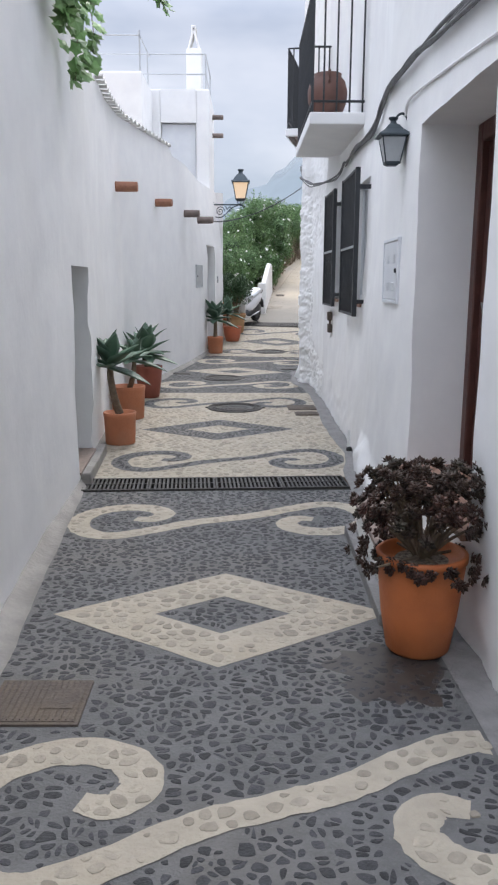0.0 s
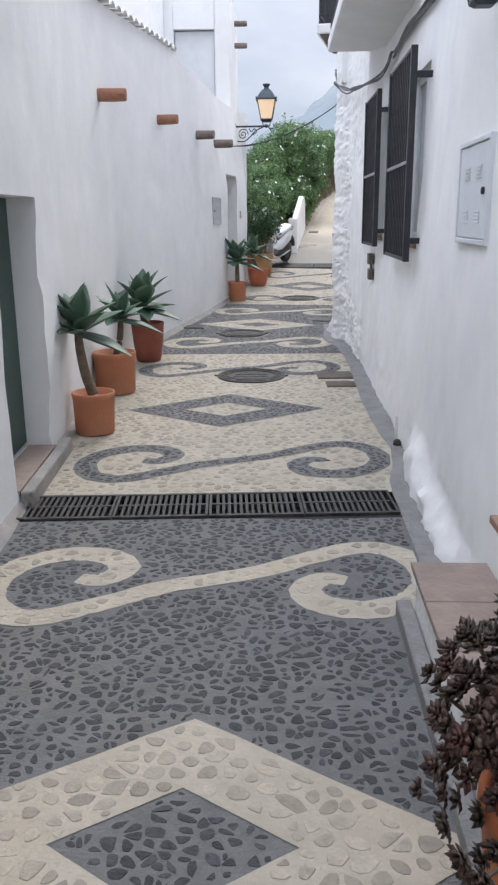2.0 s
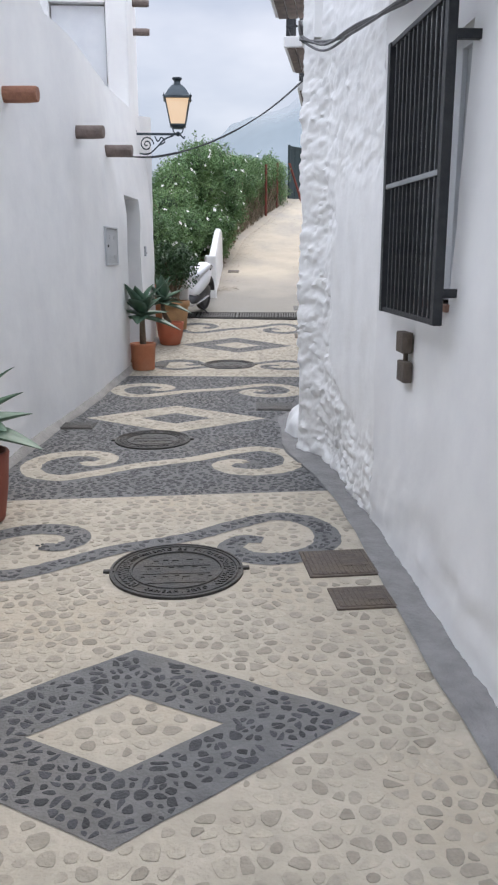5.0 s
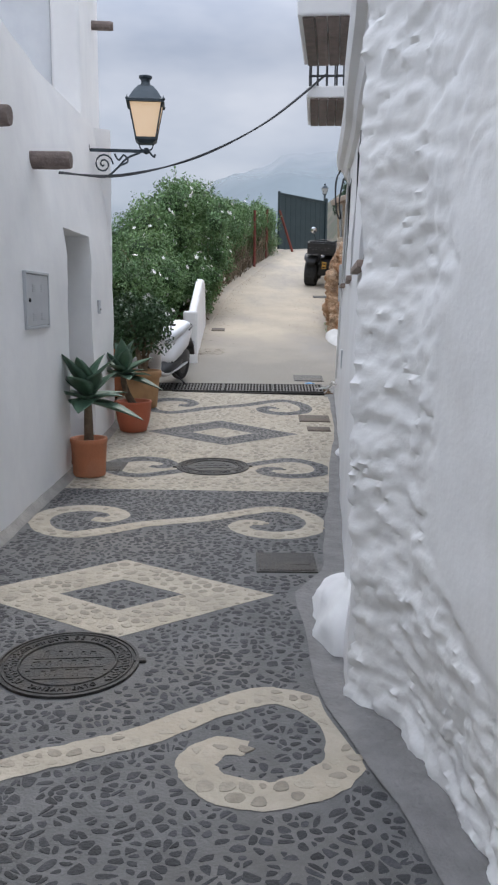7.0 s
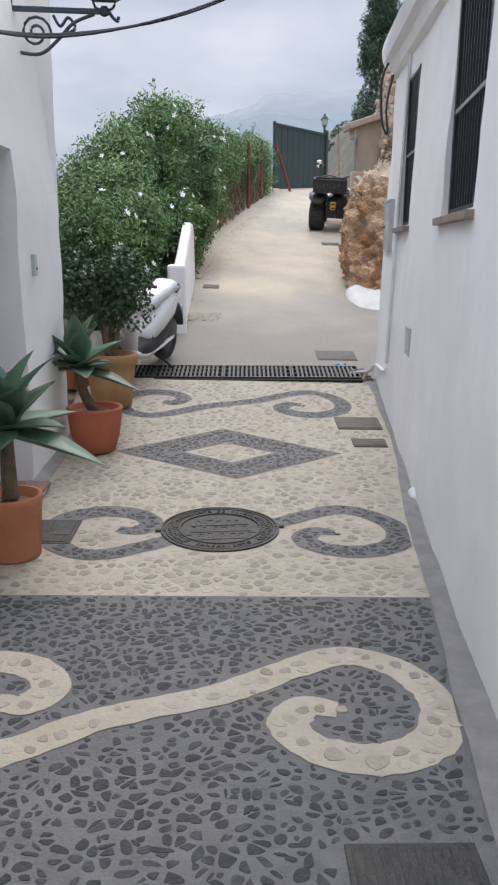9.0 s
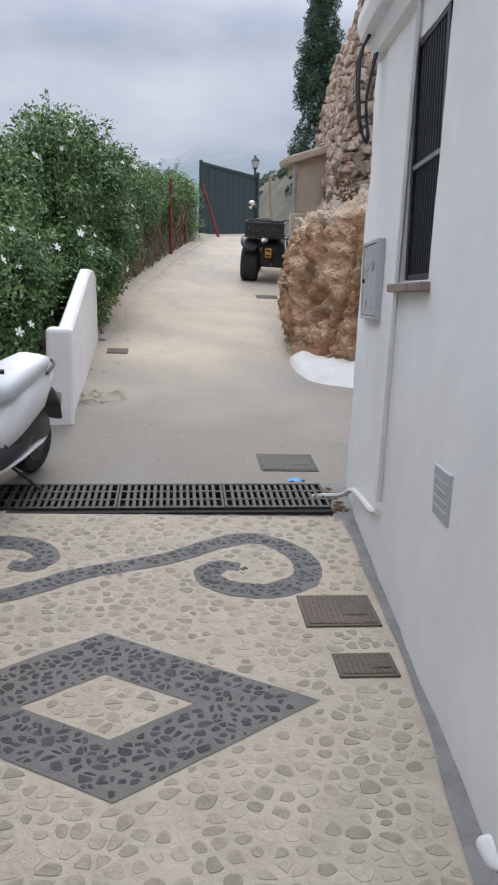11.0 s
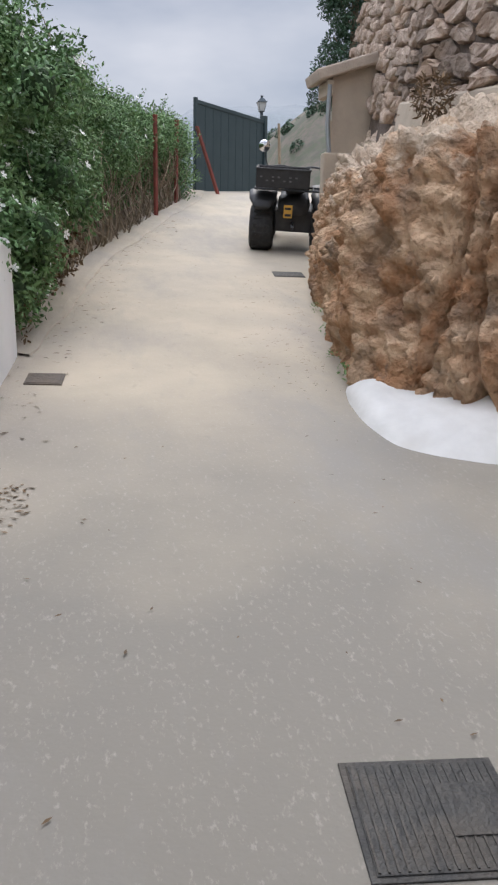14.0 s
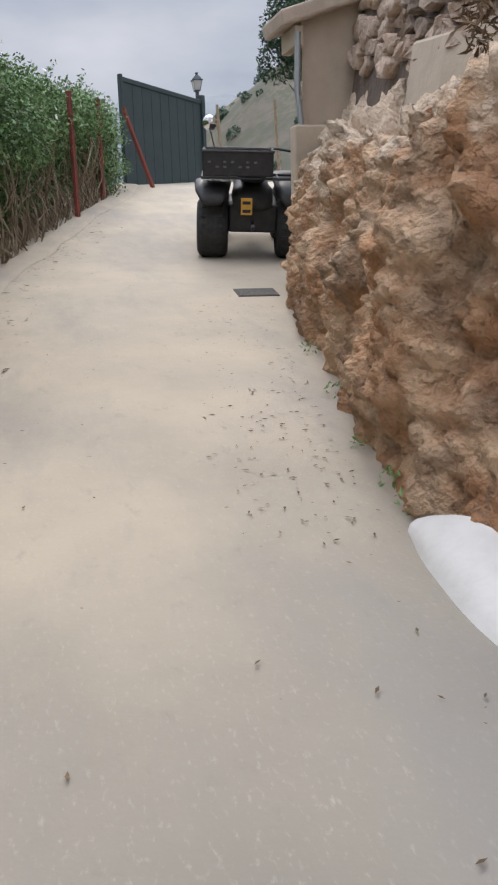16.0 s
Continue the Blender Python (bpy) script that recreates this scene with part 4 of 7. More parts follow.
t = thing("junction_box", mount(r1_at, s_of(R1, 9.59), 0.9), "two small dark cable boxes joined on a white wall", "junction box")
part("lower_box", box((-0.06, 0, 0), (0.06, 0.045, 0.1), 0.006), RUSTY, t)
part("upper_box", box((-0.045, 0, 0.14), (0.075, 0.05, 0.24), 0.006), RUSTY, t)
part("conduit", tube([(0.0, 0.02, 0.09), (0.0, 0.02, 0.15)], 0.012), RUSTY, t)
t = thing("doorbell", mount(left_at, s_of(LEFT, 16.85), 1.45, 0.002), "small grey intercom plate on a white wall", "doorbell")
part("plate", box((-0.03, -0.01, 0), (0.03, 0.014, 0.13), 0.004), BOX_GREY, t)
part("button", lathe([(0.012, 0), (0.011, 0.007), (0, 0.008)], 12, Matrix.Translation((0, 0.014, 0.045)) @ Matrix.Rotation(-math.pi / 2, 4, "X")), CHROME, t)

t = thing("pipe_stub", mount(r1_at, s_of(R1, 7.22), fz(7.2)), "short white pipe stub over a small dark drain by a wall", "pipe")
part("pipe", tube([(0, 0.03, 0.0), (0, 0.032, 0.1), (0.01, 0.03, 0.19)], 0.011, 8), CABLE_WHITE, t)
part("drain", lathe([(0.026, 0.0), (0.026, 0.02), (0.018, 0.035), (0.0, 0.03)], 12, Matrix.Translation((-0.07, 0.03, 0.012)), 0.2), CAST, t, "small dark iron drain")

# roof beams that stick out of the left wall
for y, z, r, l, red in ((9.85, 2.58, 0.058, 0.26, 1), (11.9, 2.585, 0.055, 0.24, 1), (13.6, 2.57, 0.058, 0.25, 0), (14.95, 2.565, 0.062, 0.28, 0)):
    m = mount(left_at, s_of(LEFT, y), z) @ Matrix.Rotation(radians(-90), 4, "X")
    bm = lathe([(r * 0.98, -0.25), (r, 0.0), (r * 1.03, l * 0.6), (r * 0.98, l - 0.01), (r * 0.9, l)], 14, None, 0.12)
    b = ob_from("roof_beam", bm, BEAM_RED if red else BEAM)
    b.matrix_basis = m
    tagged(b, "reddish round wooden beam end sticking out of a white wall" if red else "grey weathered round wooden beam end in a white wall", "beam", "beam ends")

# niche door and doorway on the left
d = thing("door_1", mount(left_at, (niche[0] + niche[1]) / 2, 0.05, -0.18), "plain dark green painted little door set in a niche", "door")
d["kind"] = "structure"
part("leaf", box((-0.47, -0.03, 0.02), (0.47, 0.0, 1.545), 0.005), DOOR_GREEN, d)
part("handle", box((0.24, 0.0, 0.75), (0.27, 0.03, 0.85), 0.004), IRON, d)
d = thing("door_2", mount(left_at, (left_door[0] + left_door[1]) / 2, 0.2, -0.27), "grey-white panelled wooden door in a deep doorway", "door")
d["kind"] = "structure"
part("leaf", box((-0.47, -0.04, 0), (0.47, 0.0, 1.96), 0.005), BOX_GREY, d)
for z0, z1 in ((0.15, 0.85), (1.0, 1.8)):
    for x0, x1 in ((-0.38, -0.05), (0.05, 0.38)):
        part("panel", box((x0, 0.001, z0), (x1, 0.012, z1), 0.006), BOX_GREY, d)
part("handle", box((0.4, 0.0, 0.95), (0.43, 0.05, 1.05), 0.004), CHROME, d)
t = thing("door_step", mount(left_at, (niche[0] + niche[1]) / 2, -0.06), "low worn brown step in front of a niche door", "step")
part("body", box((-0.47, -0.17, -0.1), (0.47, 0.0, 0.09), 0.008), PLASTER_SHADE, t)
part("kerb", box((-0.66, 0.012, -0.1), (0.46, 0.08, 0.108), 0.012), PALE_CEMENT, t, "raised cement edge")
part("tile", box((-0.465, -0.17, 0.091), (0.465, 0.01, 0.112), 0.004), STEP_TILE, t)
t = thing("door_step", mount(left_at, (left_door[0] + left_door[1]) / 2, 0.1), "brown tiled door step at a deep doorway", "step")
part("body", box((-0.46, -0.26, -0.2), (0.46, 0.09, 0.085), 0.01), PLASTER_SHADE, t)
for i in range(3):
    a = -0.46 + 0.307 * i
    part("tile", box((a + 0.003, -0.25, 0.085), (a + 0.302, 0.105, 0.112), 0.005), TILE, t)

# front door on the right, with its tiled step
d = thing("door_3", mount(r1_at, (door_r[0] + door_r[1]) / 2, 0.42, -0.34), "dark red-brown wooden front door in a deep white doorway", "door")
d["kind"] = "structure"
w = door_r[1] - door_r[0]
for lo, hi in (((-w / 2, -0.06, 0), (-w / 2 + 0.09, 0.03, 1.92)), ((w / 2 - 0.09, -0.06, 0), (w / 2, 0.03, 1.92)), ((-w / 2 + 0.09, -0.06, 1.82), (w / 2 - 0.09, 0.03, 1.92))):
    part("door_frame", box(lo, hi, 0.008), DOOR_WOOD, d)
leaf = part("leaf", box((-w / 2 + 0.09, -0.05, 0), (w / 2 - 0.09, -0.01, 1.82), 0.004), DOOR_WOOD, d)
for z0, z1 in ((0.12, 0.75), (0.9, 1.7)):
    part("panel", box((-w / 2 + 0.2, -0.01, z0), (-0.05, 0.006, z1), 0.008), DOOR_WOOD, leaf)
    part("panel", box((0.05, -0.01, z0), (w / 2 - 0.2, 0.006, z1), 0.008), DOOR_WOOD, leaf)
part("door_handle", tube([(0.3, -0.01, 0.85), (0.3, 0.05, 0.85), (0.3, 0.06, 0.97), (0.3, -0.01, 0.97)], 0.009), CHROME, leaf)
t = thing("door_sill", mount(r1_at, (door_r[0] + door_r[1]) / 2, 0.42), "brown clay tile sill across a doorway", "door sill")
for i in range(4):
    a = -w / 2 - 0.01 + (w + 0.02) * i / 4
    part("tile", box((a + 0.003, -0.33, -0.012), (a + (w + 0.02) / 4 - 0.003, 0.04, 0.018), 0.005), TILE, t)
t = thing("entrance_step", (0, 0, 0), "white plastered entrance step topped with brown stone tiles", "step")
part("body", box((0.665, 3.45, -0.2), (1.0, 4.75, 0.165), 0.014), PLASTER_SHADE, t)
part("footing", box((0.6, 3.42, -0.2), (0.662, 4.8, 0.012), 0.008), CEMENT, t, "rough cement footing")
for i in range(4):
    part("tile", box((0.645, 3.44 + 0.33 * i, 0.165), (0.965, 3.44 + 0.33 * i + 0.326, 0.192), 0.004), STEP_TILE, t)


# ---- lamps ----
def lantern(name, m, label, iron, glass, s=1.0, lit=False):
    """A four-sided street lantern: tapering panes in an iron frame under a hipped roof with a chimney."""
    t = thing(name, m, label, "lamp")
    b, a, h = 0.095 * s, 0.16 * s, 0.31 * s
    for i in range(4):
        q = Matrix.Rotation(math.pi / 2 * i, 4, "Z")
        bm = bmesh.new()
        v = [bm.verts.new(q @ Vector(p)) for p in ((-b, -b, 0.05 * s), (b, -b, 0.05 * s), (a, -a, 0.05 * s + h), (-a, -a, 0.05 * s + h))]
        w = [bm.verts.new(u.co + (q @ Vector((0, 0.004, 0)))) for u in v]
        bm.faces.new(v)
        bm.faces.new(w[::-1])
        for k in range(4):
            bm.faces.new((v[k], w[k], w[(k + 1) % 4], v[(k + 1) % 4]))
        part("pane", bm, glass, t)
        part("corner_bar", tube([q @ Vector((-b, -b, 0.03 * s)), q @ Vector((-a, -a, 0.06 * s + h))], 0.009 * s, 6), iron, t)
        part("finial", lathe([(0.014 * s, 0), (0.018 * s, 0.015 * s), (0.006 * s, 0.03 * s), (0, 0.05 * s)], 8, Matrix.Translation(q @ Vector((-a * 1.08, -a * 1.08, 0.06 * s + h)))), iron, t)
    n4 = Matrix.Rotation(math.pi / 4, 4, "Z")
    r2 = math.sqrt(2)
    part("base", lathe([(b * r2 * 0.7, 0.0), (b * r2 * 1.1, 0.03 * s), (b * r2 * 1.1, 0.05 * s)], 4, n4), iron, t)
    part("eave", lathe([(a * r2 * 0.95, h + 0.045 * s), (a * r2 * 1.14, h + 0.05 * s), (a * r2 * 1.14, h + 0.075 * s), (a * r2 * 1.0, h + 0.085 * s)], 4, n4), iron, t)
    part("roof", lathe([(a * r2 * 1.0, h + 0.085 * s), (a * r2 * 0.72, h + 0.16 * s), (a * r2 * 0.45, h + 0.215 * s), (a * r2 * 0.3, h + 0.23 * s)], 4, n4), iron, t)
    part("chimney", lathe([(0.055 * s, h + 0.225 * s), (0.04 * s, h + 0.26 * s), (0.045 * s, h + 0.28 * s), (0.065 * s, h + 0.3 * s), (0.065 * s, h + 0.315 * s), (0.0, h + 0.33 * s)], 16), iron, t)
    if lit:
        part("bulb", lathe([(0.0, 0.1 * s), (0.012 * s, 0.11 * s), (0.014 * s, 0.14 * s), (0.0, 0.18 * s)], 10), LAMP_BULB, t, "small glowing bulb")
    return t


lamp = lantern("street_lamp", Matrix.Translation((-0.2, 17.15, 3.1)), "lit black iron street lantern with amber panes on a bracket", LAMP_IRON, LAMP_GLASS, 1.0, True)
wx = -0.55
for s in (-1, 1):
    part("yoke", tube(spline([(0.0, 0, -0.06), (0.05 * s, 0, -0.05), (0.07 * s, 0, 0.0), (0.075 * s, 0, 0.05)], 4), 0.008, 6), LAMP_IRON, lamp)
part("bracket_arm", box((wx, -0.012, -0.085), (0.03, 0.012, -0.055), 0.003), LAMP_IRON, lamp)
part("wall_plate", box((wx - 0.02, -0.015, -0.34), (wx, 0.015, -0.02), 0.003), LAMP_IRON, lamp)
curl = [(0.095 * (1 - k / 26) * math.cos(k * 0.5) + wx + 0.13, 0, 0.1 * (1 - k / 26) * math.sin(k * 0.5) - 0.2) for k in range(25)]
part("scroll", tube(curl, 0.009, 6), LAMP_IRON, lamp)
part("scroll", tube(spline([(wx, 0, -0.31), (wx + 0.15, 0, -0.32), (wx + 0.26, 0, -0.24), (wx + 0.36, 0, -0.14), (-0.06, 0, -0.085)], 6), 0.011, 6), LAMP_IRON, lamp)
part("leaf_scroll", tube(spline([(wx + 0.24, 0, -0.1), (wx + 0.28, 0, -0.16), (wx + 0.33, 0, -0.11), (wx + 0.37, 0, -0.17), (wx + 0.29, 0, -0.21)], 5), 0.01, 6), LAMP_IRON, lamp)
part("arm_tip", tube(spline([(0.03, 0, -0.07), (0.05, 0, -0.1), (0.08, 0, -0.12), (0.085, 0, -0.095)], 5), 0.011, 6), LAMP_IRON, lamp)
part("boss", lathe([(0, -0.1), (0.025, -0.09), (0.03, -0.065), (0.02, -0.04), (0, -0.035)], 12), LAMP_IRON, lamp)

wl_t = lantern("wall_lantern", mount(r1_at, s_of(R1, 5.05), 2.18, 0.08), "small unlit dark iron wall lantern with frosted panes", LAMP_IRON, FROST, 0.44)
part("hood", lathe([(0.135, 0.165), (0.13, 0.175), (0.055, 0.215), (0.02, 0.235), (0, 0.24)], 4, Matrix.Rotation(math.pi / 4, 4, "Z")), LAMP_IRON, wl_t, "flat dented iron hood")
part("arm", tube(spline([(0, -0.1, 0.22), (0, -0.07, 0.29), (0, -0.03, 0.29), (0, 0, 0.24)], 6), 0.008, 6), LAMP_IRON, wl_t)

# ---- balconies ----


def balcony(m, w, d, label, rail=1.12, step=0.1, slab=0.11, planks=False):
    """A slab on the wall (local x along, y out) with an iron railing on three sides."""
    t = thing("balcony", m, label, "balcony", "balconies")
    part("slab", box((-w / 2, -0.15, 0), (w / 2, d, slab), 0.012), PLASTER, t)
    if planks:
        for i in range(5):
            part("plank", box((-w / 2 + 0.03, 0.03 + i * (d - 0.06) / 5, -0.016), (w / 2 - 0.03, 0.03 + (i + 0.92) * (d - 0.06) / 5, -0.002), 0.003), BEAM, t, "brown wooden soffit plank")
    r = 0.009
    for z in (slab + 0.1, slab + rail):
        part("rail", tube([(-w / 2 + 0.03, 0, z), (-w / 2 + 0.03, d - 0.03, z), (w / 2 - 0.03, d - 0.03, z), (w / 2 - 0.03, 0, z)], 0.013, 6), IRON, t)
    bar = tube([(0, 0, slab), (0, 0, slab + rail)], r, 6)
    me = bpy.data.meshes.new("baluster")
    bar.to_mesh(me)
    bar.free()
    me.materials.append(IRON)
    n = int((w - 0.06) / step)
    for i in range(n + 1):
        part_mesh("baluster", me, t, Matrix.Translation((-w / 2 + 0.03 + (w - 0.06) * i / n, d - 0.03, 0)))
    k = max(1, int(d / step))
    for i in range(k):
        for x in (-w / 2 + 0.03, w / 2 - 0.03):
            part_mesh("baluster", me, t, Matrix.Translation((x, (d - 0.03) * i / k + 0.02, 0)))
    return t


balcony(mount(r1_at, s_of(R1, 9.05), 2.95), 2.1, 0.52, "white balcony slab with a black iron railing", step=0.13)
for y, w in ((13.25, 1.25), (15.55, 1.25), (17.9, 1.3)):
    balcony(mount(r2_at, s_of(R2, y), 3.63), w, 0.52, "small white balcony with a plank soffit and iron railing", planks=True)
urn = thing("clay_urn", (0.75, 8.35, 3.061), "round brown glazed clay urn on a balcony slab", "urn")
part("jar", lathe([(0.1, 0), (0.15, 0.05), (0.19, 0.16), (0.195, 0.25), (0.17, 0.34), (0.13, 0.385), (0.135, 0.41), (0.11, 0.41), (0.1, 0.38), (0.0, 0.3)], 26), URN, urn, smooth=True)
for s in (-1, 1):
    part("handle", tube(spline([(0, 0.12 * s, 0.39), (0, 0.2 * s, 0.4), (0, 0.2 * s, 0.32), (0, 0.17 * s, 0.3)], 5), 0.014, 6), URN, urn)
part("saucer", lathe([(0.16, -0.005), (0.17, 0.02), (0.15, 0.025), (0.0, 0.012)], 20), URN, urn)

# ---- cables ----


def cable(name, pts, r, label, material=CABLE, strands=1, jitter=0.0, per=7):
    t = thing(name, (0, 0, 0), label, "cable", "cables")
    rng = random.Random(len(pts) * 7 + strands)
    for k in range(strands):
        q = [Vector(p) + Vector((rng.uniform(-1, 1) * jitter * 0.4, rng.uniform(-1, 1) * jitter, rng.uniform(-1, 1) * jitter)) for p in pts]
        part("strand", tube(spline(q, per), r, 6), material, t)
    return t


def on_r1(y, z, out=0.03):
    p, n = r1_at(s_of(R1, y), z)
    q = p + n * out
    return (q.x, q.y, z)


cable("cable_bundle", [on_r1(1.5, 2.42), on_r1(2.6, 2.55), on_r1(3.5, 2.63), on_r1(4.2, 2.69), on_r1(4.8, 2.72), on_r1(5.5, 2.74), on_r1(6.3, 2.77), on_r1(7.2, 2.75), on_r1(8.2, 2.76), on_r1(9.0, 2.73)],
      0.011, "bundle of twisted grey cables clipped along a white wall", strands=5, jitter=0.028)
cable("cable_bundle", [on_r1(9.0, 2.73, 0.05), on_r1(9.6, 2.67, 0.06), on_r1(10.4, 2.68, 0.08), on_r1(11.2, 2.77, 0.08), on_r1(11.66, 2.9, 0.06)], 0.008, "loose sagging grey cables at the corner of a white wall", strands=4, jitter=0.03)
cable("wall_cable", [on_r1(1.5, 2.25, 0.01), on_r1(3.2, 2.42, 0.01), on_r1(4.7, 2.53, 0.01), on_r1(5.0, 2.52, 0.01), on_r1(5.05, 2.46, 0.01)], 0.008, "white painted cable running to a wall lantern", PLASTER)
cable("overhead_cable", [(-0.86, 15.7, 2.58), (-0.39, 16.1, 2.65), (0.28, 16.55, 2.88), (0.98, 17.0, 3.31), (1.63, 17.4, 3.87)], 0.008, "black overhead cables sagging across the alley", strands=2, jitter=0.02, material=IRON)

def on_r2(y, z, out=0.02):
    p, n = r2_at(s_of(R2, y), z)
    q = p + n * out
    return (q.x, q.y, z)


cable("drain_hose", [on_r2(18.15, 0.64), on_r2(18.25, 0.62, 0.03), on_r2(18.62, 0.6, 0.03), on_r2(18.85, 0.58, 0.04), (2.07, 19.05, 0.5), (1.98, 19.17, 0.47), (1.9, 19.19, 0.455)], 0.016, "thin white plastic hose running from a wall to a drain", CABLE_WHITE)
cable("wall_cable", [on_r2(18.13, z) for z in (0.7, 1.2, 1.8, 2.6, 3.1)], 0.014, "thin white cable pipe rising on a white wall", CABLE_WHITE)
cable("cable_loop", [on_r2(19.1, z, o) for o, z in ((0.05, 3.3), (0.14, 3.1), (0.12, 2.75), (0.06, 2.62), (0.09, 2.85), (0.05, 3.1))], 0.009, "loop of black cable hanging under a cornice", IRON, strands=2, jitter=0.02)

# ---- drains and covers ----


def grate(m, w, d, rows, n):
    t = thing("drain_grate", m, "black cast-iron drain grate with rows of slots across the paving", "drain grate", "drain grates")
    fr = bmesh.new()
    add_box(fr, (0, 0, -0.03), (w, 0.022, 0.004), 0.002)
    add_box(fr, (0, d - 0.022, -0.03), (w, d, 0.004), 0.002)
    add_box(fr, (0, 0.022, -0.03), (0.016, d - 0.022, 0.004), 0.002)
    add_box(fr, (w - 0.016, 0.022, -0.03), (w, d - 0.022, 0.004), 0.002)
    part("frame", fr, CAST, t)
    for k in range(1, rows):
        y = d * k / rows
        part("cross_rail", box((0.016, y - 0.011, -0.028), (w - 0.016, y + 0.011, 0.003), 0.002), CAST, t)
    half = 0.0085 if rows == 2 else 0.011
    bar = box((-half, 0.022, -0.026), (half, d - 0.022, 0.001), 0.002)
    me = bpy.data.meshes.new("bar")
    bar.to_mesh(me)
    bar.free()
    me.materials.append(CAST)
    for i in range(n):
        part_mesh("bar", me, t, Matrix.Translation((0.016 + (w - 0.032) * (i + 1) / (n + 1), 0, 0)))
    return t


for x0, y0, x1, y1, d, rows, nseg in ((-1.26, 5.748, 0.775, 5.9, 0.36, 2, 4), (-1.92, 19.39, 1.985, 18.96, 0.41, 3, 6)):
    a = math.atan2(y1 - y0, x1 - x0)
    L = math.hypot(x1 - x0, y1 - y0)
    pitch = 0.0 if y0 < 10 else math.atan((fz(19.4) - fz(19.0)) / 0.4)
    base = Matrix.Translation((x0, y0, fz((y0 + y1) / 2) + 0.012)) @ Matrix.Rotation(a, 4, "Z") @ Matrix.Rotation(pitch, 4, "X")
    for i in range(nseg):
        grate(base @ Matrix.Translation((L * i / nseg, 0, 0)), L / nseg - 0.004, d, rows, 14)
    bm = bmesh.new()
    add_box(bm, (-0.05, -0.02, -0.11), (L, d + 0.02, -0.09), 0, base)
    add_box(bm, (-0.05, -0.04, -0.1), (L, -0.004, -0.012), 0, base)
    add_box(bm, (-0.05, d + 0.004, -0.1), (L, d + 0.04, -0.012), 0, base)
    structure("drain_channel", bm, PIT, "dark channel under a drain grate", "drain channel")


def letters(text):
    """Meshes of the characters of a text, each about one high and centred."""
    out = {}
    for ch in sorted(set(text) - {" "}):
        cu = bpy.data.curves.new("letter", "FONT")
        cu.body, cu.align_x, cu.extrude, cu.resolution_u = ch, "CENTER", 0.06, 2
        tmp = new("letter", cu)
        me = bpy.data.meshes.new_from_object(tmp.evaluated_get(bpy.context.evaluated_depsgraph_get()))
        bpy.data.objects.remove(tmp)
        bpy.data.curves.remove(cu)
        out[ch] = me
    return out


GLYPHS = letters("AYUNTAMIENTO DE FRIGILIANA SANEAMIENTO")


def ring_text(bm, text, radius, size, middle, spread, outward=True):
    """Raised capitals round a circle, centred on an angle in degrees."""
    for k, ch in enumerate(text):
        if ch == " ":
            continue
        u = (k - (len(text) - 1) / 2) / max(1, len(text) - 1)
        a = radians(middle - u * spread) if outward else radians(middle + u * spread)
        m = Matrix.Rotation(a - math.pi / 2 if outward else a + math.pi / 2, 4, "Z")
        m = m @ Matrix.Translation((0, (radius - size * 0.35) if outward else -(radius + size * 0.35), 0.002)) @ Matrix.Diagonal((size * 0.85, size, 0.045, 1))
        start = len(bm.verts)
        bm.from_mesh(GLYPHS[ch])
        bm.verts.ensure_lookup_table()
        bmesh.ops.transform(bm, matrix=m, verts=bm.verts[start:])


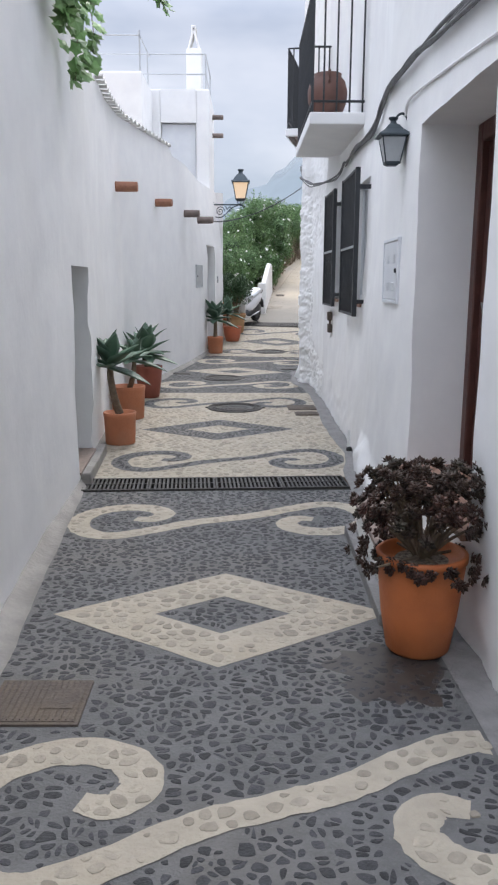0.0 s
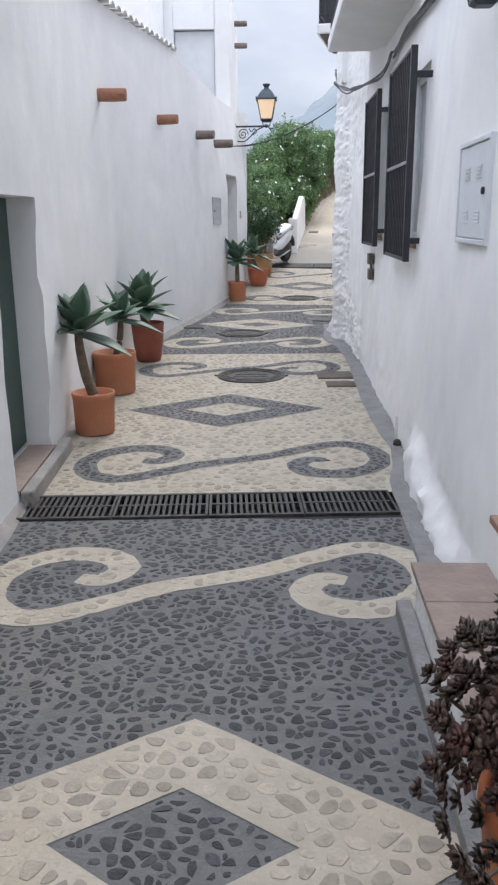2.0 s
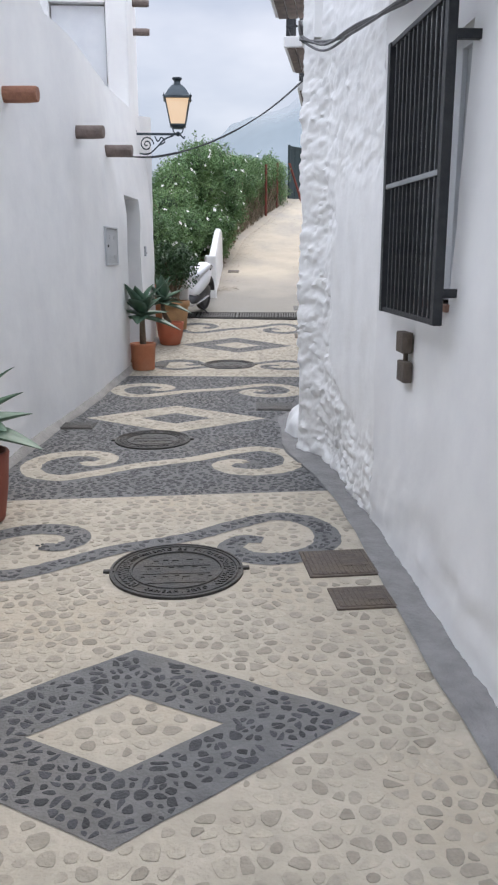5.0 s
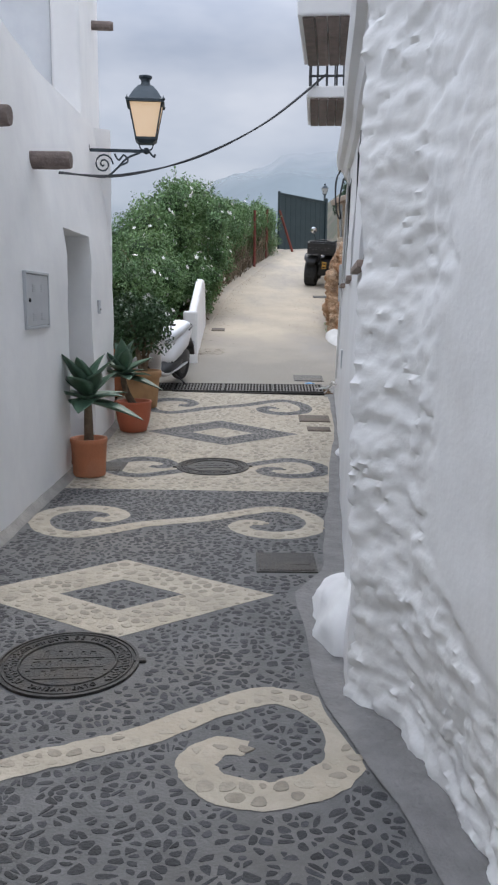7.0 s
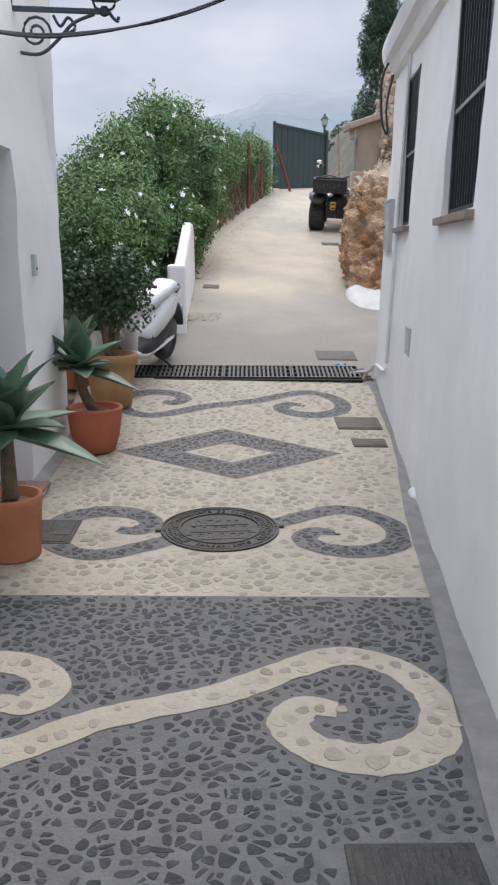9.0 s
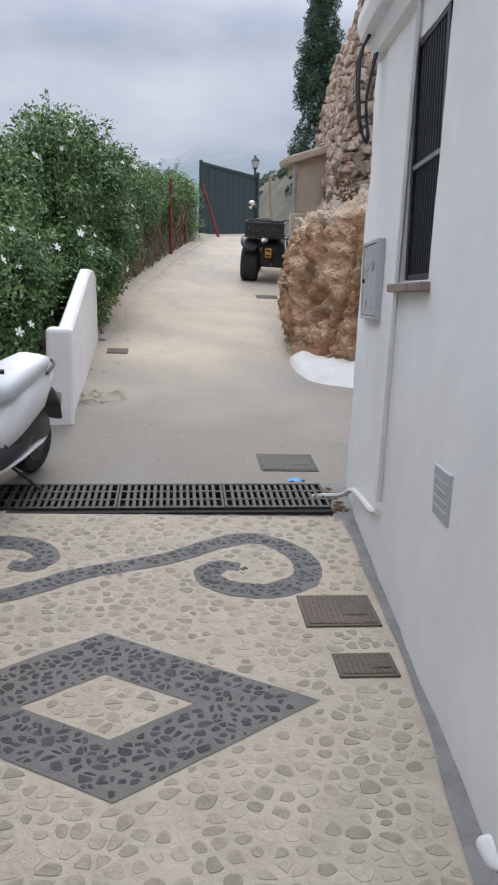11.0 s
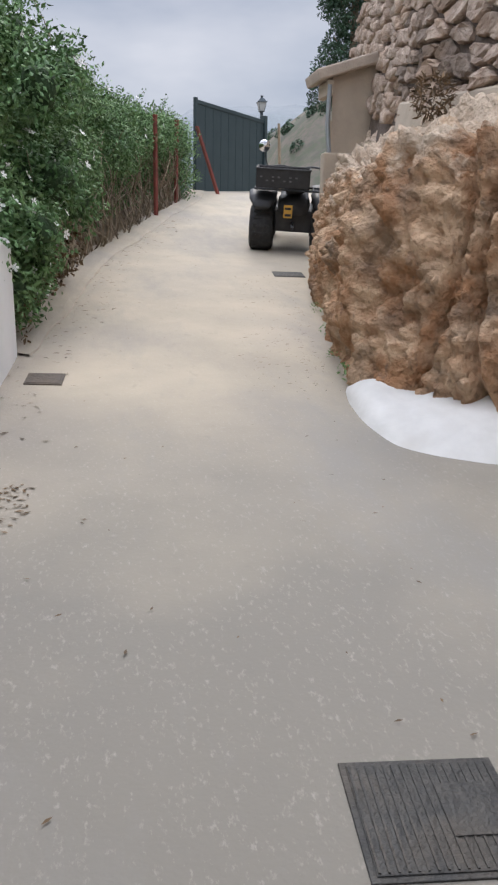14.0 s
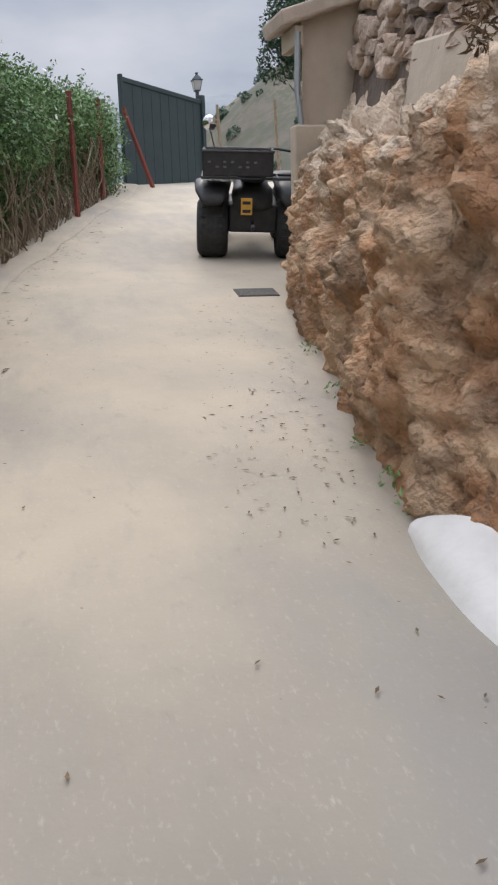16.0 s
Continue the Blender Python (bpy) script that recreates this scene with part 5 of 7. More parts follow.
def manhole(x, y, r):
    z = fz(y) + 0.009
    slope = math.atan(fz(y + 0.3) / 0.6 - fz(y - 0.3) / 0.6)
    t = thing("manhole_cover", Matrix.Translation((x, y, z)) @ Matrix.Rotation(slope, 4, "X"), "round cast-iron manhole cover with a relief picture and rings", "manhole cover", "manhole covers")
    part("rim", lathe([(r, -0.02), (r, 0.004), (r * 0.96, 0.006), (r * 0.955, -0.001), (r * 0.93, -0.001), (r * 0.925, 0.005), (r * 0.9, 0.005), (r * 0.89, -0.001), (r * 0.7, -0.001), (r * 0.69, 0.005), (r * 0.67, 0.005), (r * 0.66, -0.003), (0.0, -0.003)], 56), CAST, t)
    rng = random.Random(int(x * 100 + y * 10))
    bm = bmesh.new()
    ring_text(bm, "AYUNTAMIENTO DE FRIGILIANA", r * 0.795, 0.042, 90, 150)
    ring_text(bm, "SANEAMIENTO", r * 0.795, 0.04, -90, 62, False)
    for side in (0, 180):
        for k in range(34):
            a = radians(side - 33 + 66 * k / 33 - (10 if side == 0 else -10))
            q = r * (0.795 + 0.055 * math.sin(k * 2.1))
            add_box(bm, (-0.006, -0.011, -0.002), (0.006, 0.011, 0.004), 0, Matrix.Translation((q * math.cos(a), q * math.sin(a), 0)) @ Matrix.Rotation(k * 1.3, 4, "Z"))
    part("relief_ring", bm, CAST, t, "raised lettering and ornament round the rim")["kind"] = "stuff"
    bm = bmesh.new()
    for k in range(3):
        for i in range(7 - k):
            u, v = (i - (6 - k) / 2) * r * 0.17 + rng.uniform(-0.01, 0.01), (k - 1) * r * 0.3
            w, h = r * rng.uniform(0.03, 0.06), r * (0.04 + 0.06 * rng.random())
            for x0, y0, x1, y1 in ((u - w, v - h, u - w + 0.003, v + h), (u + w - 0.003, v - h, u + w, v + h), (u - w, v + h - 0.003, u + w, v + h)):
                add_box(bm, (x0, y0, -0.004), (x1, y1, 0.0005), 0)
    for v in (-0.15, 0.14, -0.47):
        add_box(bm, (-r * 0.5, v * r - 0.002, -0.004), (r * 0.5, v * r + 0.002, 0.0), 0)
    part("relief_picture", bm, CAST, t, "raised picture of houses")["kind"] = "stuff"
    for s in (-1, 1):
        part("lug", box((s * r * 1.0 - 0.03, -0.014, -0.01), (s * r * 1.0 + 0.03, 0.014, 0.005), 0.003), CAST, t)
    return t


for x, y, r in MANHOLES:
    manhole(x, y, r)


def cover(x0, y0, x1, y1, material=CAST, z=None, tiltx=None, ribs=True, a=0.0):
    cx, cy = (x0 + x1) / 2, (y0 + y1) / 2
    w, d = x1 - x0, y1 - y0
    sl = math.atan((fz(cy + 0.3) - fz(cy - 0.3)) / 0.6)
    t = thing("access_cover", Matrix.Translation((cx, cy, fz(cy) + 0.006)) @ Matrix.Rotation(sl, 4, "X") @ Matrix.Rotation(math.atan(tilt(cy)) + a, 4, "Z"), "rectangular ribbed iron access cover set in the paving", "access cover", "access covers")
    part("frame", box((-w / 2, -d / 2, -0.02), (w / 2, d / 2, 0.003), 0.002), material, t)
    part("plate", box((-w / 2 + 0.016, -d / 2 + 0.016, 0.0), (w / 2 - 0.016, d / 2 - 0.016, 0.0065), 0.002), material, t)
    if ribs:
        rib = box((-0.003, -d / 2 + 0.022, 0.006), (0.003, d / 2 - 0.022, 0.0095), 0)
        me = bpy.data.meshes.new("rib")
        rib.to_mesh(me)
        rib.free()
        me.materials.append(material)
        n = int(w / 0.022)
        for i in range(1, n):
            part_mesh("rib", me, t, Matrix.Translation((-w / 2 + w * i / n, 0, 0)))
        part("badge", box((w * 0.05, -d * 0.2, 0.0095), (w * 0.4, d * 0.25, 0.011), 0.001), material, t, "smooth middle badge")
    return t


for k, (a, b, c, d) in enumerate(PLATES):
    cover(a, b, c, d, CAST if k in (2, 3, 7) else RUSTY)
cover(1.73, 19.71, 2.14, 20.08, CAST)
cover(0.76, 23.55, 1.0, 23.78, RUSTY, ribs=False)
cover(3.28, 27.25, 3.63, 27.55, CAST, ribs=False)

# ---- upper house behind the left wall ----
house = thing("upper_house", (0, 0, 0), "white flat-roofed house with a roof terrace and iron railing", "house")
bm = bmesh.new()
add_box(bm, (-4.6, 17.32, 2.6), (-1.84, 22.0, 5.3), 0.03)
add_box(bm, (-1.12, 17.32, 2.6), (-0.84, 19.4, 5.3), 0.03)
add_box(bm, (-1.84, 17.5, 2.6), (-1.2, 22.0, 5.29), 0.0)
add_box(bm, (-1.2, 17.5, 2.6), (-1.12, 19.38, 5.29), 0.0)
add_box(bm, (-1.84, 17.32, 4.66), (-1.12, 17.5, 5.3), 0.0)
part("wall", bm, PLASTER, house)
part("wall", box((-5.0, 15.7, 2.6), (-2.0, 17.3, 5.25), 0.03), PLASTER, house)
part("blind", box((-1.83, 17.42, 2.7), (-1.13, 17.49, 4.64), 0.01), BOX_WHITE, house, "pale closed blind in a recess")
for pts in (((-4.6, 17.42, 5.98), (-0.92, 17.42, 5.98), (-0.92, 19.3, 5.98)), ((-4.6, 17.42, 5.6), (-0.92, 17.42, 5.6), (-0.92, 19.3, 5.6)), ((-5, 15.85, 5.9), (-2.05, 15.85, 5.9), (-2.05, 17.3, 5.9))):
    part("rail", tube(pts, 0.016, 6), BOX_GREY, house)
for x, y in ((-0.92, 17.42), (-2.1, 17.42), (-3.3, 17.42), (-4.5, 17.42), (-2.05, 15.85), (-0.92, 19.3)):
    part("rail_post", tube([(x, y, 5.28), (x, y, 5.98)], 0.018, 6), BOX_GREY, house)
ch = part("chimney", box((-1.6, 21.2, 5.25), (-1.22, 21.6, 7.1), 0.03), PLASTER, house)
bm = bmesh.new()
for s in (-1, 1):
    add_box(bm, (-0.03, -0.2, 0), (0.03, 0.2, 0.5), 0.01, Matrix.Translation((-1.41 + s * 0.13, 21.4, 7.08)) @ Matrix.Rotation(-s * 0.27, 4, "Y"))
add_box(bm, (-1.47, 21.2, 7.5), (-1.35, 21.6, 7.62), 0.02)
part("chimney_cap", bm, PLASTER, ch)
for z, y in ((5.0, 18.6), (4.62, 18.6)):
    part("roof_beam", lathe([(0.05, -0.2), (0.052, 0.2), (0.045, 0.24)], 12, Matrix.Translation((-0.84, y, z)) @ Matrix.Rotation(math.pi / 2, 4, "Y")), BEAM, house, "grey wooden beam end")
structure("roof_left", box((-6, -8, 2.55), (-1.7, 18.2, 2.65)), ROOF_EDGE, "flat roof behind the left parapet", "roof")


# ---- pots and plants ----
def blade(length, width, seed):
    """A fleshy pointed leaf that springs out, up and over."""
    bm = bmesh.new()
    rng = random.Random(seed)
    n = 9
    curve = rng.uniform(0.02, 0.2)
    rows = []
    for i in range(n + 1):
        t = i / n
        w = width * 0.5 * (0.5 + 0.5 * math.sin(min(1.0, t / 0.48) * math.pi / 2) if t < 0.48 else ((1 - t) / 0.52) ** 0.8) + 0.001
        x = length * t
        z = length * curve * (t - 1.35 * t * t)
        th = 0.016 * (1 - t) + 0.002
        rows.append([bm.verts.new((x, -w, z + w * 0.28)), bm.verts.new((x, -w * 0.5, z + w * 0.1)), bm.verts.new((x, 0, z)), bm.verts.new((x, w * 0.5, z + w * 0.1)), bm.verts.new((x, w, z + w * 0.28)),
                     bm.verts.new((x, w * 0.5, z - th + w * 0.1)), bm.verts.new((x, -w * 0.5, z - th + w * 0.1))])
    for a, b in zip(rows, rows[1:]):
        for k in range(7):
            bm.faces.new((a[k], b[k], b[(k + 1) % 7], a[(k + 1) % 7]))
    me = bpy.data.meshes.new("leaf")
    bm.normal_update()
    bm.to_mesh(me)
    bm.free()
    me.materials.append(AGAVE)
    for p in me.polygons:
        p.use_smooth = True
    return me


BLADES = [blade(0.37, 0.18, 1), blade(0.35, 0.17, 2), blade(0.31, 0.155, 3)]


def pot(name, at, prof, material, label, soil=True):
    t = thing(name, at, label, "plant pot", "potted plants")
    part("pot", lathe(prof, 36, None, 0.012), material, t, smooth=True)
    if soil:
        r, z = prof[-1][0], prof[-1][1]
        part("soil", lathe([(r * 1.02, z - 0.012), (r * 0.6, z + 0.004), (0, z + 0.008)], 20, None, 0.1), SOIL, t, "brown soil with pale chips")
    return t


def straight(r0, r1, h, lip=0.006):
    return [(r0 * 0.96, 0), (r0, 0.01), (r1, h * 0.86), (r1 + lip * 0.5, h * 0.87), (r1 + lip, h * 0.98), (r1 + lip * 0.6, h), (r1 - 0.012, h), (r1 - 0.02, h - 0.04)]


def agave(t, base, lean, height, n, scale, seed):
    """A bare leaning stem with a rosette of pointed leaves."""
    rng = random.Random(seed)
    top = (base[0] + lean[0], base[1] + lean[1], base[2] + height)
    if height > 0.1:
        part("stem", tube(spline([base, (base[0] + lean[0] * 0.6, base[1] + lean[1] * 0.6, base[2] + height * 0.35), (base[0] + lean[0] * 0.95, base[1] + lean[1] * 0.95, base[2] + height * 0.75), top], 5), 0.034 * scale, 10, 0.024 * scale), STEM, t, "bare grey leaf-scarred stem", True)
    for i in range(n + 3):
        k = i / (n + 3)
        a = i * 2.399 + rng.uniform(-0.25, 0.25)
        up = radians(-22 + 98 * k ** 0.75 + rng.uniform(-9, 9))
        s = scale * (1.05 - 0.25 * k) * rng.uniform(0.85, 1.1)
        m = Matrix.Translation(Vector(top) + Vector((0, 0, 0.05 * k * scale))) @ Matrix.Rotation(a, 4, "Z") @ Matrix.Rotation(-up, 4, "Y") @ Matrix.Diagonal((s, s, s, 1))
        part_mesh("leaf", BLADES[i % 3], t, m)


p = pot("potted_agave", (-1.225, 7.48, fz(7.48) + 0.002), straight(0.14, 0.15, 0.3), TERRA, "young agave on a bare stem in a terracotta pot", True)
agave(p, (0.0, 0, 0.28), (-0.08, 0.0), 0.44, 11, 1.15, 3)
p = pot("potted_agave", (-1.34, 8.78, fz(8.78) + 0.002), straight(0.172, 0.185, 0.36), TERRA, "leaning agave in a wide terracotta pot by a white wall", True)
agave(p, (0.02, 0, 0.34), (0.06, -0.05), 0.3, 12, 0.95, 5)
p = pot("potted_agave", (-1.29, 10.25, fz(10.25) + 0.002), [(0.115, 0), (0.128, 0.015), (0.156, 0.2), (0.17, 0.37), (0.175, 0.4), (0.17, 0.41), (0.152, 0.41), (0.143, 0.37)], TERRA_DARK, "broad agave filling a dark red clay pot", True)
agave(p, (0.0, 0, 0.38), (-0.05, 0.0), 0.16, 17, 1.3, 8)
p = pot("potted_agave", (-0.66, 15.58, fz(15.58) + 0.002), straight(0.135, 0.15, 0.32), TERRA, "agave on a slim stem in a terracotta pot by a doorway", True)
agave(p, (0.0, 0, 0.3), (0.0, 0.0), 0.34, 15, 1.25, 13)
p = pot("potted_agave", (-0.37, 17.3, fz(17.3) - 0.005), [(0.12, 0), (0.14, 0.015), (0.17, 0.12), (0.185, 0.22), (0.192, 0.3), (0.198, 0.315), (0.19, 0.325), (0.172, 0.32), (0.165, 0.29)], TERRA_RED, "leaning agave in a rounded red clay pot", True)
agave(p, (0.0, 0, 0.29), (-0.1, 0.0), 0.3, 14, 1.15, 21)
p = pot("potted_agave", (-0.66, 18.98, fz(18.98) - 0.02), straight(0.12, 0.14, 0.6), TERRA, "agave in a tall terracotta pot behind a leafy bush", True)
agave(p, (0.0, 0, 0.58), (-0.02, 0.0), 0.14, 13, 0.95, 34)


def leaf_cloud(name, centres, per, size, material, parent, seed, label="", flat=0.5, shape=1.6, loose=0.36):
    """Many small leaves scattered over the outside of soft clumps (x, y, z, radius), as one mesh."""
    rng = np.random.default_rng(seed)
    V, F = [], []
    total = 0
    for x, y, z, r in centres:
        n = max(4, int(per * (r / 0.5) ** 2))
        d = rng.normal(size=(n, 3))
        d /= np.linalg.norm(d, axis=1)[:, None]
        rad = r * (1.08 - loose + loose * rng.random(n) ** 0.7)
        if loose > 0.5:
            rad *= 1 + 0.16 * np.sin(d[:, 0] * 7 + x * 5) * np.sin(d[:, 1] * 6 + y * 3) + 0.14 * np.sin(d[:, 2] * 9 + z * 4)
        c = np.array((x, y, z)) + d * rad[:, None]
        ax = d * 0.55 + rng.normal(size=(n, 3)) * 0.75
        ax[:, 2] -= 0.25
        ax /= np.linalg.norm(ax, axis=1)[:, None]
        nb = np.cross(ax, d + rng.normal(size=(n, 3)) * flat)
        nb /= np.linalg.norm(nb, axis=1)[:, None] + 1e-9
        up = np.cross(ax, nb)
        L = size * (0.6 + 0.8 * rng.random(n))[:, None]
        w = L / shape * 0.5
        quad = np.stack([c - ax * L * 0.5, c - ax * L * 0.02 + nb * w + up * L * 0.06, c + ax * L * 0.5 - up * L * 0.05, c - ax * L * 0.02 - nb * w + up * L * 0.06], 1)
        V.append(quad.reshape(-1, 3))
        idx = np.arange(n)[:, None] * 4 + total
        F.append(np.concatenate([np.concatenate([idx, idx + 1, idx + 2], 1), np.concatenate([idx, idx + 2, idx + 3], 1)]))
        total += 4 * n
    me = mesh_from(name, np.concatenate(V).tolist(), np.concatenate(F).tolist(), material)
    ob = new(name, me)
    ob.parent = parent
    return tagged(ob, label, kind="stuff")


# dark succulent in the big orange pot
p = pot("potted_succulent", (0.728, 3.2, fz(3.2) + 0.004), [(0.125, 0), (0.135, 0.012), (0.16, 0.16), (0.178, 0.33), (0.186, 0.4), (0.193, 0.405), (0.193, 0.43), (0.185, 0.436), (0.17, 0.434), (0.162, 0.4)], TERRA_ORANGE, "bushy dark red succulent in a large orange clay pot")
rng = random.Random(5)
tips = []
for i in range(380):
    a, e = rng.uniform(0, 2 * math.pi), rng.uniform(-0.12, 1.0)
    r = 0.33 * rng.uniform(0.3, 1.0) ** 0.45 * (1.0 if e < 0.75 else 0.9)
    tips.append(Vector((r * math.cos(a) * math.cos(e * 1.2), r * math.sin(a) * math.cos(e * 1.2) * 0.85, 0.52 + 0.34 * math.sin(e * 1.35) * r / 0.33 - (0.1 if e < 0.05 else 0))))
bm = bmesh.new()
for i in range(48):
    q = tips[i * 7]
    add_tube(bm, spline([(q.x * 0.1, q.y * 0.1, 0.41), (q.x * 0.45, q.y * 0.45, 0.41 + (q.z - 0.41) * 0.5), q], 4), 0.011, 5, 0.004)
part("branchwork", bm, STEM, p, "thin woody branches")["kind"] = "stuff"
V, F = [], []
for q in tips:
    c = Vector((0, 0, 0.45))
    d = (q - c).normalized()
    u = d.orthogonal().normalized()
    w = d.cross(u)
    for ring, (n, tiltv, L) in enumerate(((7, 0.1, 0.03), (6, 0.65, 0.028), (3, 1.2, 0.018))):
        for k in range(n):
            a = 2 * math.pi * (k + ring * 0.5) / n + rng.uniform(-0.2, 0.2)
            o = math.cos(tiltv) * (math.cos(a) * u + math.sin(a) * w) + math.sin(tiltv) * d
            sd = d.cross(o).normalized() if d.cross(o).length > 1e-4 else u
            nn = o.cross(sd)
            b = len(V)
            l = L * rng.uniform(0.8, 1.25)
            V += [q, q + o * l * 0.65 + sd * l * 0.3, q + o * l + nn * l * 0.1, q + o * l * 0.65 - sd * l * 0.3, q + o * l * 0.6 - nn * l * 0.16]
            F += [(b, b + 1, b + 2, b + 3), (b, b + 4, b + 1), (b + 1, b + 4, b + 2), (b + 2, b + 4, b + 3), (b + 3, b + 4, b)]
part_mesh("leaves", mesh_from("leaves", V, F, RED_LEAF, True), p, None, "dark brown-red fleshy leaf rosettes")["kind"] = "stuff"
# damp patch that the watering has left
bm = bmesh.new()
ring = [bm.verts.new((0.57 + (0.25 + 0.14 * noise.noise((math.cos(a) * 2, math.sin(a) * 2, 1))) * math.cos(a) * 0.9, 2.98 + (0.26 + 0.2 * noise.noise((math.cos(a) * 2, math.sin(a) * 2, 4))) * math.sin(a), fz(3) + 0.0016)) for a in np.linspace(0, 2 * math.pi, 40, endpoint=False)]
bm.faces.new(ring)
tagged(ob_from("damp_patch", bm, WATER_STAIN), "dark damp patch on the pebble paving beside a pot", "stain", kind="stuff")

# jade bush in the old clay pot
p = pot("potted_jade_bush", (-0.31, 18.42, fz(18.42) - 0.03), [(0.155, 0), (0.165, 0.015), (0.195, 0.3), (0.2, 0.37), (0.222, 0.38), (0.226, 0.45), (0.215, 0.462), (0.195, 0.46), (0.185, 0.42)], TERRA_OLD, "round-leaved green bush on thick stems in an old clay pot")
bm = bmesh.new()
for k, (dx, dy) in enumerate(((0.02, 0.0), (-0.1, 0.05), (0.12, -0.04), (0.03, 0.12), (-0.06, -0.1))):
    add_tube(bm, spline([(dx * 0.2, dy * 0.2, 0.42), (dx * 0.5, dy * 0.5, 0.62), (dx * 1.2, dy * 1.2, 0.85), (dx * 2.2, dy * 2.2, 1.05)], 4), 0.03, 7, 0.01)
part("stemwork", bm, STEM, p, "thick brown forking stems")["kind"] = "stuff"
rng = random.Random(9)
cl = [(rng.uniform(-0.3, 0.3), rng.uniform(-0.24, 0.24), rng.uniform(0.78, 1.26), rng.uniform(0.09, 0.16)) for _ in range(48)]
leaf_cloud("leaves", cl, 2000, 0.035, JADE_LEAF, p, 4, "small dark green rounded leaves", shape=1.3)

# vine that hangs over the left wall
vine = thing("hanging_vine", (0, 0, 0), "fresh green grape vine hanging over the top of a white wall", "vine")
rng = random.Random(3)
V, F = [], []
bm = bmesh.new()
for k in range(9):
    y = 4.9 + rng.uniform(0, 1.6)
    x = along(LEFT, y) + 0.07
    drop = rng.uniform(0.3, 0.95) if y > 5.6 else rng.uniform(0.2, 0.5)
    pts = [(x - 0.25, y, 3.55), (x + 0.02, y + 0.02, 3.55), (x + 0.06 + rng.uniform(0, 0.08), y + rng.uniform(-0.1, 0.1), 3.5 - drop * 0.5), (x + 0.04, y + rng.uniform(-0.15, 0.15), 3.5 - drop)]
    if k in (1, 4, 7):
        pts = [(x - 0.2, y, 3.6), (x + 0.15, y + 0.1, 3.78), (x + 0.4, y + 0.2, 3.72), (x + 0.6, y + 0.3, 3.5 + 0.1 * k / 7)]
    sp = spline(pts, 8)
    add_tube(bm, sp, 0.006, 5, 0.002)
    for q in sp[4:]:
        for _ in range(3):
            c = q + Vector((rng.uniform(-0.06, 0.08), rng.uniform(-0.08, 0.08), rng.uniform(-0.06, 0.06)))
            n = Vector((rng.uniform(0.2, 1), rng.uniform(-0.8, 0.2), rng.uniform(-0.2, 0.8))).normalized()
            u = n.orthogonal().normalized()
            w = n.cross(u)
            s = rng.uniform(0.035, 0.07)
            b = len(V)
            a0 = rng.uniform(0, 6.28)
            V.append(c)
            for j in range(10):
                a = a0 + 2 * math.pi * j / 10
                V.append(c + s * (1.0 if j % 2 == 0 else 0.66) * (math.cos(a) * u + math.sin(a) * w) - n * s * 0.15)
            F += [(b, b + 1 + j, b + 1 + (j + 1) % 10) for j in range(10)]
part("stemwork", bm, STEM, vine)["kind"] = "stuff"
part_mesh("leaves", mesh_from("leaves", V, F, VINE_LEAF), vine, None, "lobed bright green leaves")["kind"] = "stuff"

# ---- low white wall and hedge ----
bm = bmesh.new()


def low_wall_row(t):
    x = 0.28 + (0.56 - 0.28) * t
    y = 21.0 + 3.2 * t
    return x, y


prev = None
for t in np.linspace(0.1, 1, 16):
    x, y = low_wall_row(t)
    z0 = fz(y) - 0.2
    z1 = 1.42 + (1.98 - 1.42) * min(1, (t - 0.1) / 0.65)
    wob = 0.012 * noise.noise((t * 9, 1, 1))
    ring = [bm.verts.new(v) for v in ((x - 0.03, y, z0), (x - 0.025, y, z1 - 0.03), (x - 0.005, y, z1), (x + 0.08, y, z1 + wob), (x + 0.1, y, z1 - 0.03), (x + 0.115 + wob, y, z0))]
    if prev:
        for i in range(5):
            bm.faces.new((prev[i], ring[i], ring[i + 1], prev[i + 1]))
    else:
        bm.faces.new(ring)
    prev = ring
bm.faces.new(prev[::-1])
bmesh.ops.recalc_face_normals(bm, faces=bm.faces[:])
structure("garden_wall", bm, PLASTER, "low white plastered garden wall stepping up the slope", "wall", False)
structure("garden_wall_pillar", box((0.21, 20.95, 0.4), (0.42, 21.35, 1.44), 0.03), PLASTER, "low white plastered end pillar of a garden wall", "wall")

hedge = thing("hedge", (0, 0, 0), "tall flowering climber hedge, dark green with white blossoms", "hedge")
rng = random.Random(12)
clumps = []
deep = []


def hedge_top(y):
    return float(np.interp(y, [21, 22, 23, 24.5, 26, 28, 30, 34, 36], [1.95, 2.2, 2.75, 3.7, 3.95, 3.98, 4.15, 4.55, 4.75]))


y = 21.7
while y < 35.6:
    xr = along(ROAD_L, y) - 0.12 if y > 24.3 else -0.08 + 0.1 * (y - 21.5)
    g, tp = fz(y), hedge_top(y)
    bare = 26.3 < y < 34
    if bare:
        deep.append((xr - 0.75, y, g + 0.45, 0.5))
    levels = [0.35, 0.95, 1.55, 2.15] if not bare else [1.15, 1.7, 2.2]
    for h in levels:
        if g + h < tp - 0.3:
            clumps.append((xr - 0.42 + rng.uniform(-0.12, 0.14), y + rng.uniform(-0.15, 0.15), g + h, rng.uniform(0.36, 0.5)))
    for dx, dz in ((0.55, 0.42), (1.1, 0.85), (1.7, 1.45)):
        clumps.append((xr - dx, y + rng.uniform(-0.2, 0.2), tp - dz + rng.uniform(-0.14, 0.12), rng.uniform(0.36, 0.52)))
    y += 0.42
